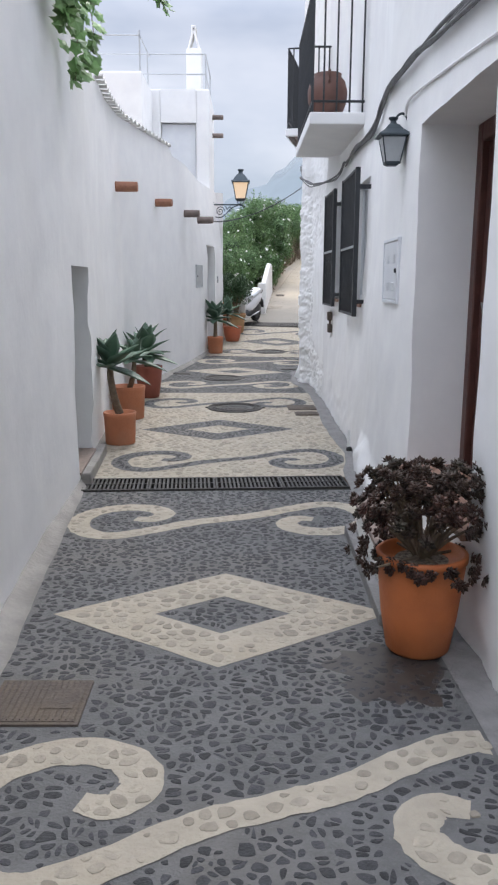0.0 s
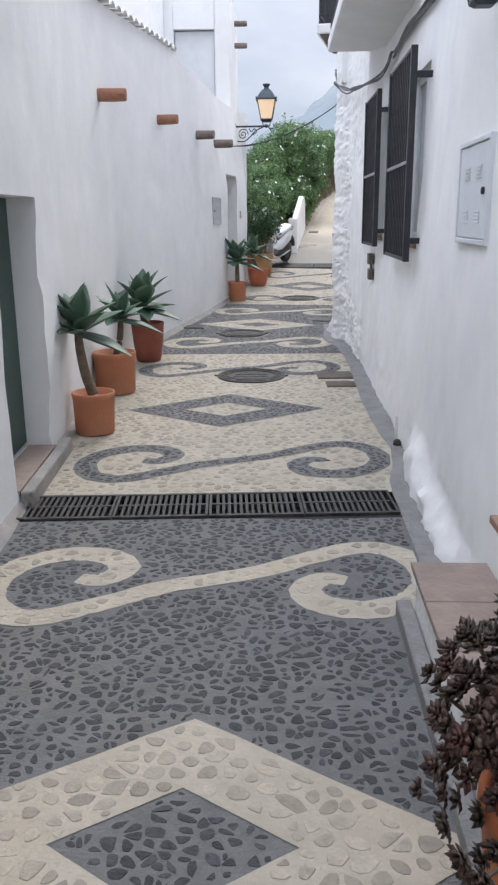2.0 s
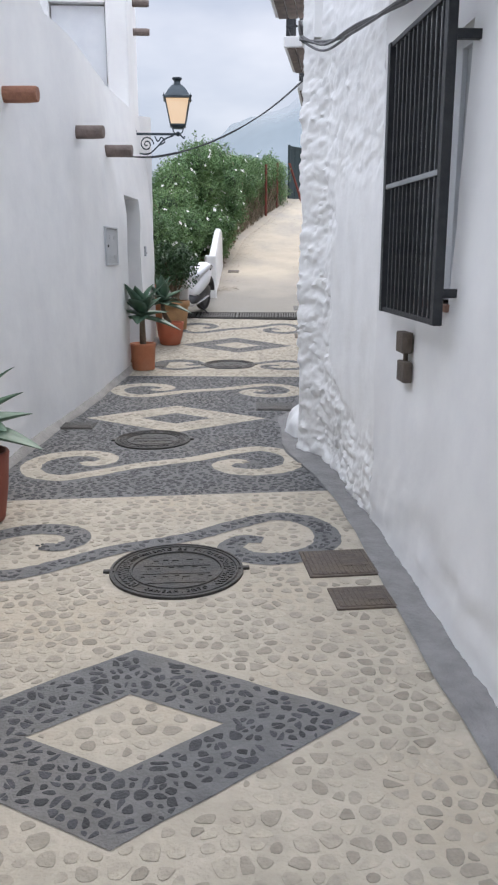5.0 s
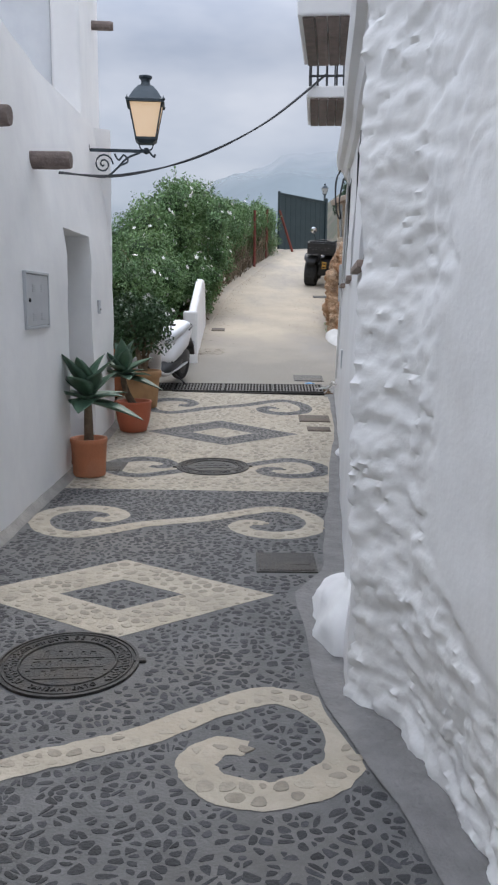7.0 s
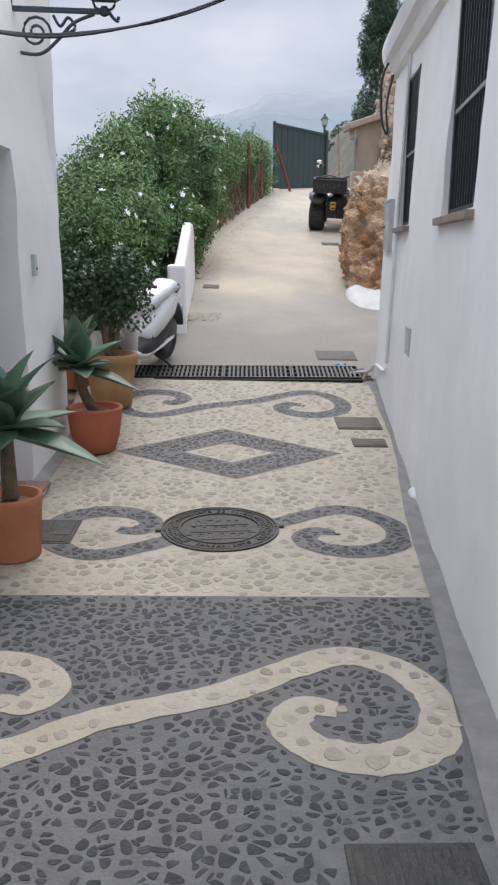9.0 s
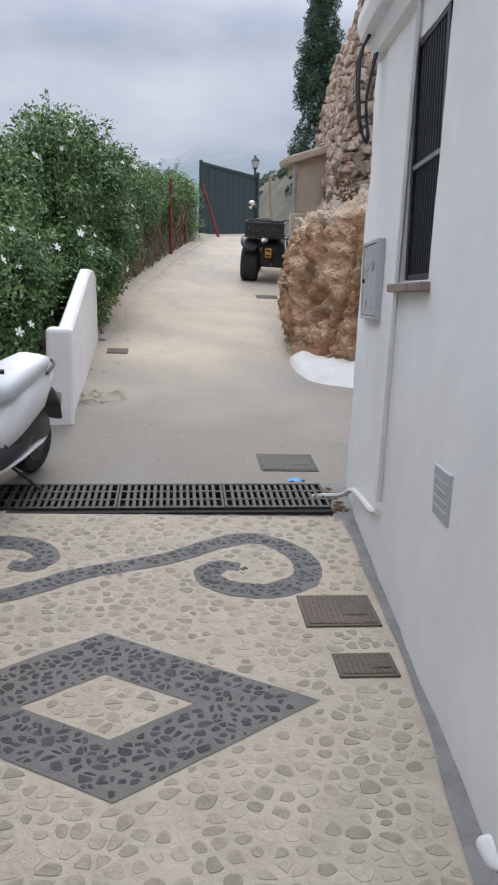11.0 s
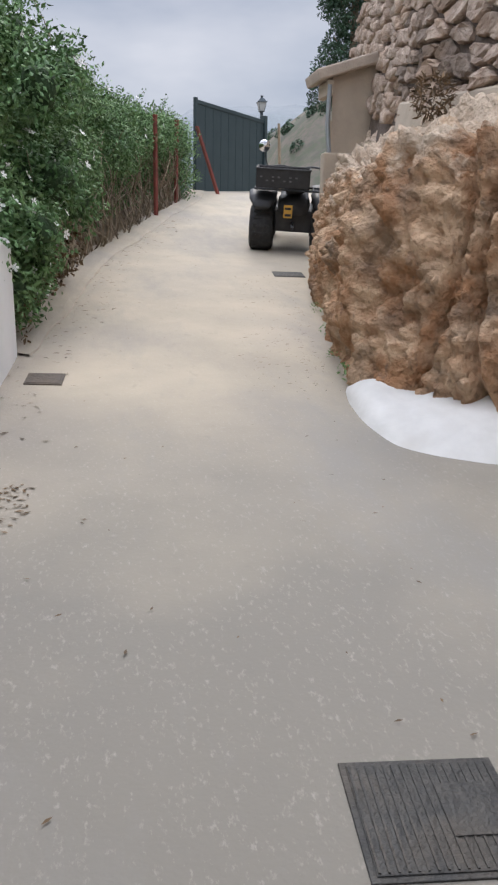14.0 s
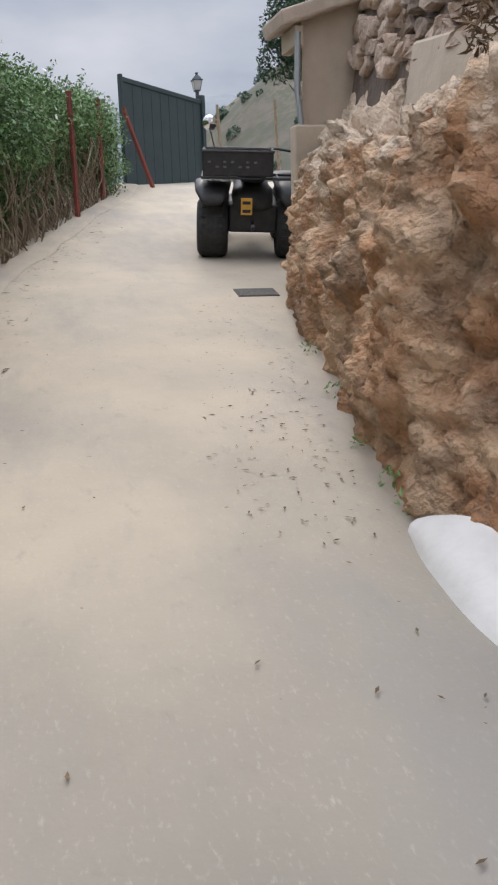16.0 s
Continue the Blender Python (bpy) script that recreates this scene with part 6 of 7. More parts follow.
for k in range(14):
    y = 24.1 + 0.16 * k
    clumps.append((along(ROAD_L, y) - rng.uniform(0.1, 0.35), y, fz(y) + rng.uniform(0.35, 1.2), rng.uniform(0.22, 0.36)))
for k in range(12):
    y = 24.5 + 0.17 * k
    clumps.append((along(ROAD_L, y) + rng.uniform(-0.1, 0.16), y, fz(y) + rng.uniform(0.3, 2.0), rng.uniform(0.2, 0.32)))
for k in range(46):
    x = rng.uniform(-2.4, -0.15)
    tp = np.interp(x, [-2.4, -1.2, -0.6, 0, 0.3], [1.65, 1.8, 1.95, 2.3, 2.55])
    clumps.append((x, 21.75 + rng.uniform(-0.25, 0.5), rng.uniform(0.9, tp - 0.35), rng.uniform(0.36, 0.5)))
for k in range(14):
    x = -2.4 + 2.35 * k / 13
    clumps.append((x, 22.2, float(np.interp(x, [-2.4, -1.2, -0.6, 0, 0.3], [1.65, 1.8, 1.95, 2.3, 2.55])) - 0.3 + rng.uniform(-0.1, 0.15), 0.42))
leaf_cloud("foliage", clumps + [(a, b, c, 0.42) for a, b, c, _ in deep], 2500, 0.05, HEDGE_LEAF, hedge, 7, "dense small green leaves", shape=1.9, loose=0.8)
# dark blobs added in the clumps, standing in for the shaded depth
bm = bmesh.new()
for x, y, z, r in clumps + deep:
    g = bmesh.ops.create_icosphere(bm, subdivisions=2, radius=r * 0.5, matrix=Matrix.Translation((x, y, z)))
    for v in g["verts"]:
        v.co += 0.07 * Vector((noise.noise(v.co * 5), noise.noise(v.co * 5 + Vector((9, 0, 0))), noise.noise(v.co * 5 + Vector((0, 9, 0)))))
part("inner_growth", bm, HEDGE_CORE, hedge, "dark blobs standing in for shade inside the hedge", True)["kind"] = "stuff"
# sprigs that break the outline
sprigs = []
bm = bmesh.new()
for k in range(90):
    x, y, z, r = rng.choice(clumps)
    if z < hedge_top(y) - 0.75:
        continue
    q = Vector((x, y, z + r * 0.8))
    e = q + Vector((rng.uniform(-0.2, 0.3), rng.uniform(-0.2, 0.2), rng.uniform(0.12, 0.36)))
    add_tube(bm, [q, q.lerp(e, 0.5) + Vector((0, 0, 0.03)), e], 0.005, 4, 0.002)
    for t in (0.35, 0.6, 0.8, 1.0):
        sprigs.append((*q.lerp(e, t), 0.05))
part("sprigwork", bm, TWIG, hedge)["kind"] = "stuff"
leaf_cloud("sprigs", sprigs, 700, 0.05, HEDGE_LEAF, hedge, 8, "loose sprigs along the top", shape=2.1)
# bare twigs low down
bm = bmesh.new()
for k in range(210):
    y = rng.uniform(25.4, 34.6)
    x = along(ROAD_L, y) - 0.16 - rng.uniform(0, 0.2)
    z = fz(y) - 0.03
    h = rng.uniform(0.5, 1.4)
    add_tube(bm, spline([(x, y, z), (x + rng.uniform(-0.2, 0.12), y + rng.uniform(-0.35, 0.35), z + h * 0.3), (x + rng.uniform(-0.25, 0.12), y + rng.uniform(-0.5, 0.5), z + h * 0.65), (x + rng.uniform(-0.3, 0.15), y + rng.uniform(-0.8, 0.8), z + h)], 4), rng.uniform(0.004, 0.018), 5, 0.003)
part("undergrowth", bm, TWIG, hedge, "bare tangled dry stems")["kind"] = "stuff"
dry = [(along(ROAD_L, yy) - 0.25 + rng.uniform(-0.15, 0.15), yy, fz(yy) + rng.uniform(0.1, 0.35), 0.2) for yy in np.linspace(24.3, 26.8, 16)]
leaf_cloud("dry_growth", dry, 500, 0.05, DRY_LEAF, hedge, 9, "brown withered leaves low down")
# blossoms
V, F = [Vector((0, 0, 0.004))], []
for j in range(5):
    a = 2 * math.pi * j / 5
    for da, rr, dz in ((-0.5, 0.55, 0.0), (-0.28, 0.95, 0.008), (0.0, 1.05, 0.004), (0.28, 0.95, 0.008), (0.5, 0.55, 0.0)):
        V.append(Vector((0.038 * rr * math.cos(a + da), 0.038 * rr * math.sin(a + da), dz)))
    b = 1 + 5 * j
    F.append((0, b, b + 1, b + 2, b + 3, b + 4))
petal_me = mesh_from("blossom", V, F, PETAL)
nf = 0
while nf < 280:
    x, y, z, r = rng.choice(clumps)
    d = Vector((rng.uniform(-0.3, 1), rng.uniform(-1.0, 0.3), rng.uniform(-0.2, 0.9))).normalized()
    q = Vector((x, y, z)) + d * r * 1.13
    if y > 33 or (y > 24.3 and q.x < along(ROAD_L, q.y) - 0.8) or (y > 28 and rng.random() < 0.5):
        continue
    nf += 1
    s = rng.uniform(0.75, 1.25)
    m = Matrix.Translation(q) @ d.to_track_quat("Z", "Y").to_matrix().to_4x4() @ Matrix.Diagonal((s, s, s, 1))
    part_mesh("blossom", petal_me, hedge, m)

# ---- scooter ----
SCX, SCY = -0.08, 19.42
sc = thing("motor_scooter", Matrix.Translation((SCX, SCY, fz(SCY) + 0.005)) @ Matrix.Rotation(radians(244), 4, "Z") @ Matrix.Rotation(radians(-6), 4, "X") @ Matrix.Rotation(radians(7), 4, "Y") @ Matrix.Diagonal((0.9, 0.9, 0.9, 1)), "white motor scooter with black trim parked on its side stand", "scooter")


def wheel(parent, m, r, w, rim_material, name="wheel"):
    h = part(name, lathe([(r * 0.62, -w * 0.36), (r * 0.8, -w * 0.5), (r * 0.95, -w * 0.42), (r, -w * 0.15), (r, w * 0.15), (r * 0.95, w * 0.42), (r * 0.8, w * 0.5), (r * 0.62, w * 0.36)], 36, m @ Matrix.Rotation(math.pi / 2, 4, "X")), RUBBER, parent, "black rubber tyre", True)
    part("rim", lathe([(r * 0.12, -w * 0.46), (r * 0.2, -w * 0.42), (r * 0.5, -w * 0.39), (r * 0.58, -w * 0.44), (r * 0.62, -w * 0.4), (r * 0.62, w * 0.4), (r * 0.58, w * 0.44), (r * 0.5, w * 0.39), (r * 0.2, w * 0.42), (r * 0.12, w * 0.46)], 20, m @ Matrix.Rotation(math.pi / 2, 4, "X")), rim_material, h)
    return h


def loft(sections, n=14):
    """A closed body through (x, z, half width, half height) ovals."""
    bm = bmesh.new()
    rings = []
    for x, z, w, h, *sk in sections:
        k = sk[0] if sk else 2.6
        ring = []
        for i in range(n):
            a = 2 * math.pi * i / n
            c, s = math.cos(a), math.sin(a)
            ring.append(bm.verts.new((x, w * math.copysign(abs(c) ** (2 / k), c), z + h * math.copysign(abs(s) ** (2 / k), s))))
        rings.append(ring)
    for a, b in zip(rings, rings[1:]):
        for i in range(n):
            bm.faces.new((a[i], a[(i + 1) % n], b[(i + 1) % n], b[i]))
    bm.faces.new(rings[0][::-1])
    bm.faces.new(rings[-1])
    bmesh.ops.recalc_face_normals(bm, faces=bm.faces[:])
    return bm


# local x runs from the tail to the front wheel
wheel(sc, Matrix.Translation((-0.55, 0, 0.22)), 0.22, 0.13, BLACK_PLASTIC)
wheel(sc, Matrix.Translation((0.68, 0, 0.23)), 0.23, 0.11, BLACK_PLASTIC)
part("tail_fairing", loft([(-0.72, 0.76, 0.05, 0.03), (-0.66, 0.72, 0.12, 0.09), (-0.45, 0.64, 0.18, 0.16), (-0.2, 0.56, 0.195, 0.18), (0.02, 0.45, 0.17, 0.15), (0.1, 0.42, 0.12, 0.06)]), SCOOTER_WHITE, sc, "glossy white tail fairing", True)
part("seat", loft([(-0.68, 0.83, 0.08, 0.03), (-0.55, 0.84, 0.14, 0.06), (-0.3, 0.8, 0.165, 0.08), (-0.08, 0.74, 0.15, 0.07), (0.05, 0.7, 0.09, 0.05)]), BOX_WHITE, sc, "pale covered seat", True)
part("engine_cover", loft([(-0.72, 0.34, 0.05, 0.06), (-0.6, 0.36, 0.13, 0.12), (-0.4, 0.4, 0.17, 0.15), (-0.15, 0.4, 0.18, 0.15), (0.05, 0.36, 0.16, 0.1)]), BLACK_PLASTIC, sc, "black engine cover under the tail", True)
part("trim_strip", loft([(-0.62, 0.27, 0.1, 0.012), (-0.4, 0.3, 0.187, 0.016), (-0.1, 0.26, 0.192, 0.018), (0.1, 0.24, 0.187, 0.012)]), SCOOTER_WHITE, sc, "white lower trim", True)
part("side_panel", loft([(-0.4, 0.4, 0.15, 0.06), (-0.2, 0.36, 0.185, 0.11), (0.1, 0.3, 0.185, 0.1), (0.35, 0.28, 0.16, 0.05)]), BLACK_PLASTIC, sc, "black lower side panel", True)
part("floor_board", loft([(-0.05, 0.26, 0.17, 0.05), (0.2, 0.24, 0.18, 0.045), (0.42, 0.3, 0.16, 0.06)]), SCOOTER_WHITE, sc, smooth=True)
part("front_shield", loft([(0.38, 0.34, 0.15, 0.12), (0.45, 0.55, 0.19, 0.16), (0.5, 0.72, 0.19, 0.17), (0.6, 0.86, 0.14, 0.1), (0.66, 0.92, 0.05, 0.04)]), SCOOTER_WHITE, sc, smooth=True)
part("front_mudguard", loft([(0.45, 0.46, 0.05, 0.03), (0.6, 0.57, 0.075, 0.03), (0.78, 0.54, 0.075, 0.03), (0.92, 0.42, 0.05, 0.03)]), SCOOTER_WHITE, sc, smooth=True)
part("rear_mudguard", loft([(-0.88, 0.34, 0.08, 0.02), (-0.82, 0.48, 0.09, 0.04), (-0.72, 0.58, 0.1, 0.05), (-0.5, 0.58, 0.1, 0.05)]), BLACK_PLASTIC, sc, smooth=True)
part("handlebar", tube(spline([(0.36, -0.34, 1.0), (0.44, -0.2, 1.0), (0.5, 0, 0.96), (0.44, 0.2, 1.0), (0.36, 0.34, 1.0)], 5), 0.016), BLACK_PLASTIC, sc)
for s in (-1, 1):
    mi = part("mirror_stalk", tube(spline([(0.44, 0.22 * s, 1.0), (0.46, 0.3 * s, 1.12), (0.44, 0.36 * s, 1.18)], 4), 0.007), BLACK_PLASTIC, sc)
    part("mirror", loft([(0.41, 1.2, 0.05, 0.03), (0.44, 1.2, 0.06, 0.04), (0.46, 1.2, 0.03, 0.02)]), BLACK_PLASTIC, mi)
part("exhaust", tube([(-0.2, -0.17, 0.26), (-0.5, -0.19, 0.3), (-0.82, -0.2, 0.38)], 0.05, 12), CHROME, sc, "dull metal silencer")
part("grab_rail", tube(spline([(-0.5, -0.15, 0.78), (-0.66, -0.12, 0.82), (-0.72, 0, 0.83), (-0.66, 0.12, 0.82), (-0.5, 0.15, 0.78)], 5), 0.012), BLACK_PLASTIC, sc)
part("tail_light", loft([(-0.73, 0.7, 0.07, 0.02), (-0.69, 0.7, 0.09, 0.03)]), TERRA_DARK, sc, "small red tail light")
part("number_plate", box((-0.89, -0.07, 0.42), (-0.88, 0.07, 0.54), 0.002), BOX_WHITE, sc)
part("stand", tube([(-0.1, 0.1, 0.2), (-0.2, 0.3, 0.01), (-0.26, 0.32, 0.0)], 0.012), BLACK_PLASTIC, sc)

# ---- rock outcrop ----
BASE = [(4.6, 21.5), (3.7, 22.1), (3.15, 22.6), (2.86, 23.3), (2.99, 24.2), (3.19, 25.1), (3.4, 26.2), (3.68, 27.2), (4.2, 28.0)]
TOP = [(4.9, 22.5, 2.9), (4.45, 23.0, 3.0), (4.15, 23.5, 3.03), (4.02, 24.1, 3.06), (3.94, 24.8, 3.1), (3.96, 25.5, 3.18), (4.1, 26.2, 3.25), (4.25, 26.9, 3.3), (4.6, 27.6, 3.5)]
bs, ts = spline([(x, y, fz(y) - 0.1) for x, y in BASE], 32), spline(TOP, 32)
bm = bmesh.new()
rows = []
N = 120
for b, tp in zip(bs, ts):
    col = []
    for j in range(N + 1):
        t = j / N
        back = 0.26 * (t / 0.72) ** 1.3 if t < 0.72 else 0.26 + 0.74 * (t - 0.72) / 0.28
        rise = 0.8 * t / 0.72 if t < 0.72 else 0.8 + 0.2 * (t - 0.72) / 0.28
        q = b.lerp(tp, back)
        q.z = b.z + (tp.z - b.z) * rise
        col.append(q)
    rows.append(col)
verts = []
for i, col in enumerate(rows):
    vr = []
    a, c = rows[max(i - 1, 0)][N // 2], rows[min(i + 1, len(rows) - 1)][N // 2]
    d = (c - a).normalized()
    side = Vector((-d.y, d.x, 0.2)).normalized()
    for j, q in enumerate(col):
        t = j / N
        k = 0.17 * noise.fractal(q * 0.95 + Vector((3, 1, 2)), 0.8, 2.2, 3) + 0.1 * noise.turbulence(q * 2.2, 4, True) + 0.05 * noise.fractal(q * 5.5, 0.8, 2.2, 4) + 0.05 * noise.turbulence(q * 9, 3, True) + 0.03 * noise.noise(q * 19) + 0.02 * noise.noise(q * 34) - 0.14
        n = side.lerp(Vector((-0.25, -0.1, 1)), min(1.0, max(0.0, (t - 0.66) / 0.16))).normalized()
        crack = -0.2 * max(0, 1 - abs(noise.noise(Vector((q.x * 1.1, q.y * 1.5, q.z * 0.35)) + Vector((7, 7, 7)))) / 0.07)
        vo = noise.voronoi(Vector((q.x * 1.3, q.y * 1.35, q.z * 0.62)) + 0.35 * Vector((noise.noise(q * 2.1), noise.noise(q * 2.1 + Vector((4, 0, 0))), noise.noise(q * 2.1 + Vector((0, 4, 0))))))[0]
        k += 0.17 * (min(1.0, (vo[1] - vo[0]) * 1.8) ** 0.8 - 0.6)
        v2 = noise.voronoi(q * 6.5)[0]
        k += 0.045 * (min(1.0, (v2[1] - v2[0]) * 2.2) - 0.5)
        bulge = 0.1 * math.sin(math.pi * min(1, t * 1.2))
        fade = min(1, t * 5 + 0.35)
        vr.append(bm.verts.new(q + n * ((k + crack + bulge) * fade)))
    verts.append(vr)
for a, b in zip(verts, verts[1:]):
    for j in range(N):
        f = bm.faces.new((a[j], a[j + 1], b[j + 1], b[j]))
        f.smooth = True
# the flat earth shelf on top, back to the wall
for a, b in zip(verts, verts[1:]):
    pa, pb = a[-1].co + Vector((1.4, 0.2, 0.1)), b[-1].co + Vector((1.4, 0.2, 0.1))
    bm.faces.new((a[-1], bm.verts.new(pa), bm.verts.new(pb), b[-1]))
bmesh.ops.recalc_face_normals(bm, faces=bm.faces[:])
rock = tagged(ob_from("rock_outcrop", bm, ROCK), "rugged ochre-brown rock outcrop beside the lane", "rock")

# white painted foot of the rock
outer = spline([(2.82, 23.34, 0), (2.77, 23.1, 0), (2.75, 22.72, 0), (2.83, 22.35, 0), (3.1, 22.12, 0), (3.5, 21.98, 0), (4.4, 21.75, 0)], 8)
inner = spline([(2.88, 23.36, 0.02), (2.9, 23.25, 0.08), (2.97, 23.1, 0.13), (3.12, 22.95, 0.11), (3.4, 22.72, 0.18), (3.8, 22.45, 0.22), (4.6, 22.0, 0.26)], 8)
bm = bmesh.new()
prev = None
for o, i in zip(outer, inner):
    row = []
    for k in range(8):
        t = k / 7
        q = Vector(o).lerp(i, t)
        h = i.z * math.sin(t * math.pi / 2) ** 0.75
        row.append(bm.verts.new((q.x, q.y, fz(q.y) - 0.03 + h + 0.045 * min(1, t * 4) + 0.012 * noise.noise((q.x * 4, q.y * 4, 0)))))
    if prev:
        for k in range(7):
            f = bm.faces.new((prev[k], row[k], row[k + 1], prev[k + 1]))
            f.smooth = True
    prev = row
bmesh.ops.recalc_face_normals(bm, faces=bm.faces[:])
part("painted_skirt", bm, SKIRT_PAINT, rock, "white painted mortar skirt at the foot")

# ---- shed, quad bike, gate, fence posts ----
shed = thing("shed", (3.97, 27.62, 1.66), "small tan rendered shed with a pale sloping roof slab", "shed")
bm = bmesh.new()
v = [bm.verts.new(p) for p in ((0, 0, -0.3), (2.6, 0, -0.3), (2.6, 0, 3.1), (0, 0, 2.25), (0.2, 0.4, -0.3), (2.6, 0.4, -0.3), (2.6, 0.4, 3.1), (0.2, 0.4, 2.32))]
for f in ((0, 1, 2, 3), (5, 4, 7, 6), (4, 0, 3, 7), (1, 5, 6, 2), (3, 2, 6, 7)):
    bm.faces.new([v[i] for i in f])
part("wall", bm, TAN_PLASTER, shed)
part("roof", box((-0.2, -0.12, -0.02), (2.9, 0.42, 0.1), 0.02, Matrix.Translation((0, 0, 2.26)) @ Matrix.Rotation(-math.atan(0.85 / 2.6), 4, "Y")), ROOF_EDGE, shed, "pale concrete roof slab")
part("fascia", box((-0.08, -0.06, 2.04), (-0.0, 0.3, 2.2), 0.01), TAN_PLASTER, shed)
part("downpipe", tube([(-0.05, -0.05, 2.15), (-0.06, -0.05, 1.7), (-0.02, -0.06, 1.3), (-0.02, -0.06, -0.1)], 0.026, 10), POST_GREY, shed, "grey downpipe")
part("plinth", box((-0.12, -0.14, -0.3), (2.5, -0.004, 1.42), 0.02), TAN_PLASTER, shed, "lower wall with a ledge")

QY = 29.35
quad = thing("quad_bike", Matrix.Translation((3.55, QY, fz(QY) - 0.01)) @ Matrix.Rotation(math.atan(0.19), 4, "X") @ Matrix.Rotation(radians(75), 4, "Z"), "black quad bike with a plastic crate on its rear rack", "quad bike")
# local x runs from the tail forwards; the near rear wheel is at y = 0
for x in (0.0, 1.2):
    for y in (0.0, -0.82):
        h = wheel(quad, Matrix.Translation((x, y, 0.31)), 0.31, 0.32, BLACK_PLASTIC)
        for i in range(18):
            a = 2 * math.pi * i / 18
            part("tread", box((-0.02, -0.11, 0.0), (0.02, 0.11, 0.014), 0.004, Matrix.Translation((x, y, 0.31)) @ Matrix.Rotation(a, 4, "Y") @ Matrix.Translation((0, 0, 0.3))), RUBBER, h)
for y in (0.0, -0.82):
    part("rear_fender", loft([(-0.36, 0.6, 0.1, 0.03), (-0.28, 0.7, 0.17, 0.05), (0.0, 0.76, 0.19, 0.05), (0.3, 0.68, 0.17, 0.04), (0.42, 0.55, 0.12, 0.03)]), BLACK_PLASTIC, quad, "glossy black fender", True).matrix_basis = Matrix.Translation((0, y, 0))
    part("front_fender", loft([(0.85, 0.6, 0.12, 0.03), (1.0, 0.72, 0.17, 0.05), (1.25, 0.74, 0.17, 0.05), (1.5, 0.62, 0.12, 0.03)]), BLACK_PLASTIC, quad, smooth=True).matrix_basis = Matrix.Translation((0, y, 0))
part("body", loft([(-0.25, 0.6, 0.2, 0.1), (0.1, 0.62, 0.22, 0.16), (0.6, 0.6, 0.2, 0.18), (1.1, 0.68, 0.2, 0.16), (1.5, 0.6, 0.14, 0.1)]), BLACK_PLASTIC, quad, smooth=True).matrix_basis = Matrix.Translation((0, -0.41, 0))
part("axle", tube([(0, 0, 0.31), (0, -0.82, 0.31)], 0.045, 10), IRON, quad)
part("seat", loft([(-0.1, 0.82, 0.13, 0.05), (0.3, 0.83, 0.15, 0.06), (0.65, 0.82, 0.11, 0.05)]), RUBBER, quad, smooth=True).matrix_basis = Matrix.Translation((0, -0.41, 0))
rack = part("rack", tube([(-0.4, 0.1, 0.84), (-0.4, -0.92, 0.84), (0.05, -0.92, 0.84), (0.05, 0.1, 0.84), (-0.4, 0.1, 0.84)], 0.014, 6), IRON, quad)
for y in np.linspace(0.0, -0.82, 6):
    part("rack_bar", tube([(-0.4, float(y), 0.84), (0.05, float(y), 0.84)], 0.01, 6), IRON, rack)
cr = bmesh.new()
x0, x1, y0, y1, z0, z1 = -0.42, 0.02, -0.6, 0.09, 0.857, 1.09
add_box(cr, (x0, y0, z0), (x1, y1, z0 + 0.015), 0.004)
for a, b in (((x0, y0, z0), (x0 + 0.015, y1, z1)), ((x1 - 0.015, y0, z0), (x1, y1, z1)), ((x0, y0, z0), (x1, y0 + 0.015, z1)), ((x0, y1 - 0.015, z0), (x1, y1, z1))):
    add_box(cr, a, b, 0.004)
crate = part("crate", cr, BLACK_PLASTIC, quad, "black plastic crate")
part("crate_rim", tube([(x0, y0, z1), (x0, y1, z1), (x1, y1, z1), (x1, y0, z1), (x0, y0, z1)], 0.014, 6), BLACK_PLASTIC, crate)
for k in range(7):
    for j in range(2):
        if (k + j) % 3:
            part("lattice_slot", box((x0 - 0.004, y0 + 0.16 + k * 0.075, z0 + 0.08 + j * 0.045), (x0 - 0.001, y0 + 0.19 + k * 0.075, z0 + 0.098 + j * 0.045), 0), CABLE, crate)
np_ = part("number_plate", box((-0.46, -0.4, 0.5), (-0.445, -0.29, 0.66), 0.002), PLATE_YELLOW, quad, "yellow number plate with dark bars")
for z in (0.52, 0.6):
    part("plate_bar", box((-0.4625, -0.385, z), (-0.4605, -0.305, z + 0.03), 0), DARK_GAP, np_)
part("handlebar", tube(spline([(0.75, 0.1, 1.02), (0.85, -0.2, 1.05), (0.9, -0.41, 1.0), (0.85, -0.62, 1.05), (0.75, -0.92, 1.02)], 5), 0.014), IRON, quad)
mi = part("mirror_stalk", tube(spline([(0.8, 0.0, 1.04), (0.7, 0.03, 1.16), (0.62, 0.05, 1.26)], 4), 0.007, 6), IRON, quad)
part("mirror", lathe([(0.0, -0.012), (0.07, -0.01), (0.08, 0.0), (0.074, 0.006), (0.0, 0.008)], 24, Matrix.Translation((0.6, 0.05, 1.31)) @ Matrix.Rotation(-math.pi / 2, 4, "Y")), MIRROR, mi, "round mirror", True)
part("underbody", box((-0.15, -0.68, 0.28), (0.9, -0.16, 0.56), 0.03), BLACK_PLASTIC, quad)
part("trailer_hitch", tube(spline([(-0.2, -0.41, 0.4), (-0.42, -0.41, 0.36), (-0.5, -0.41, 0.4)], 4), 0.02, 8), IRON, quad)

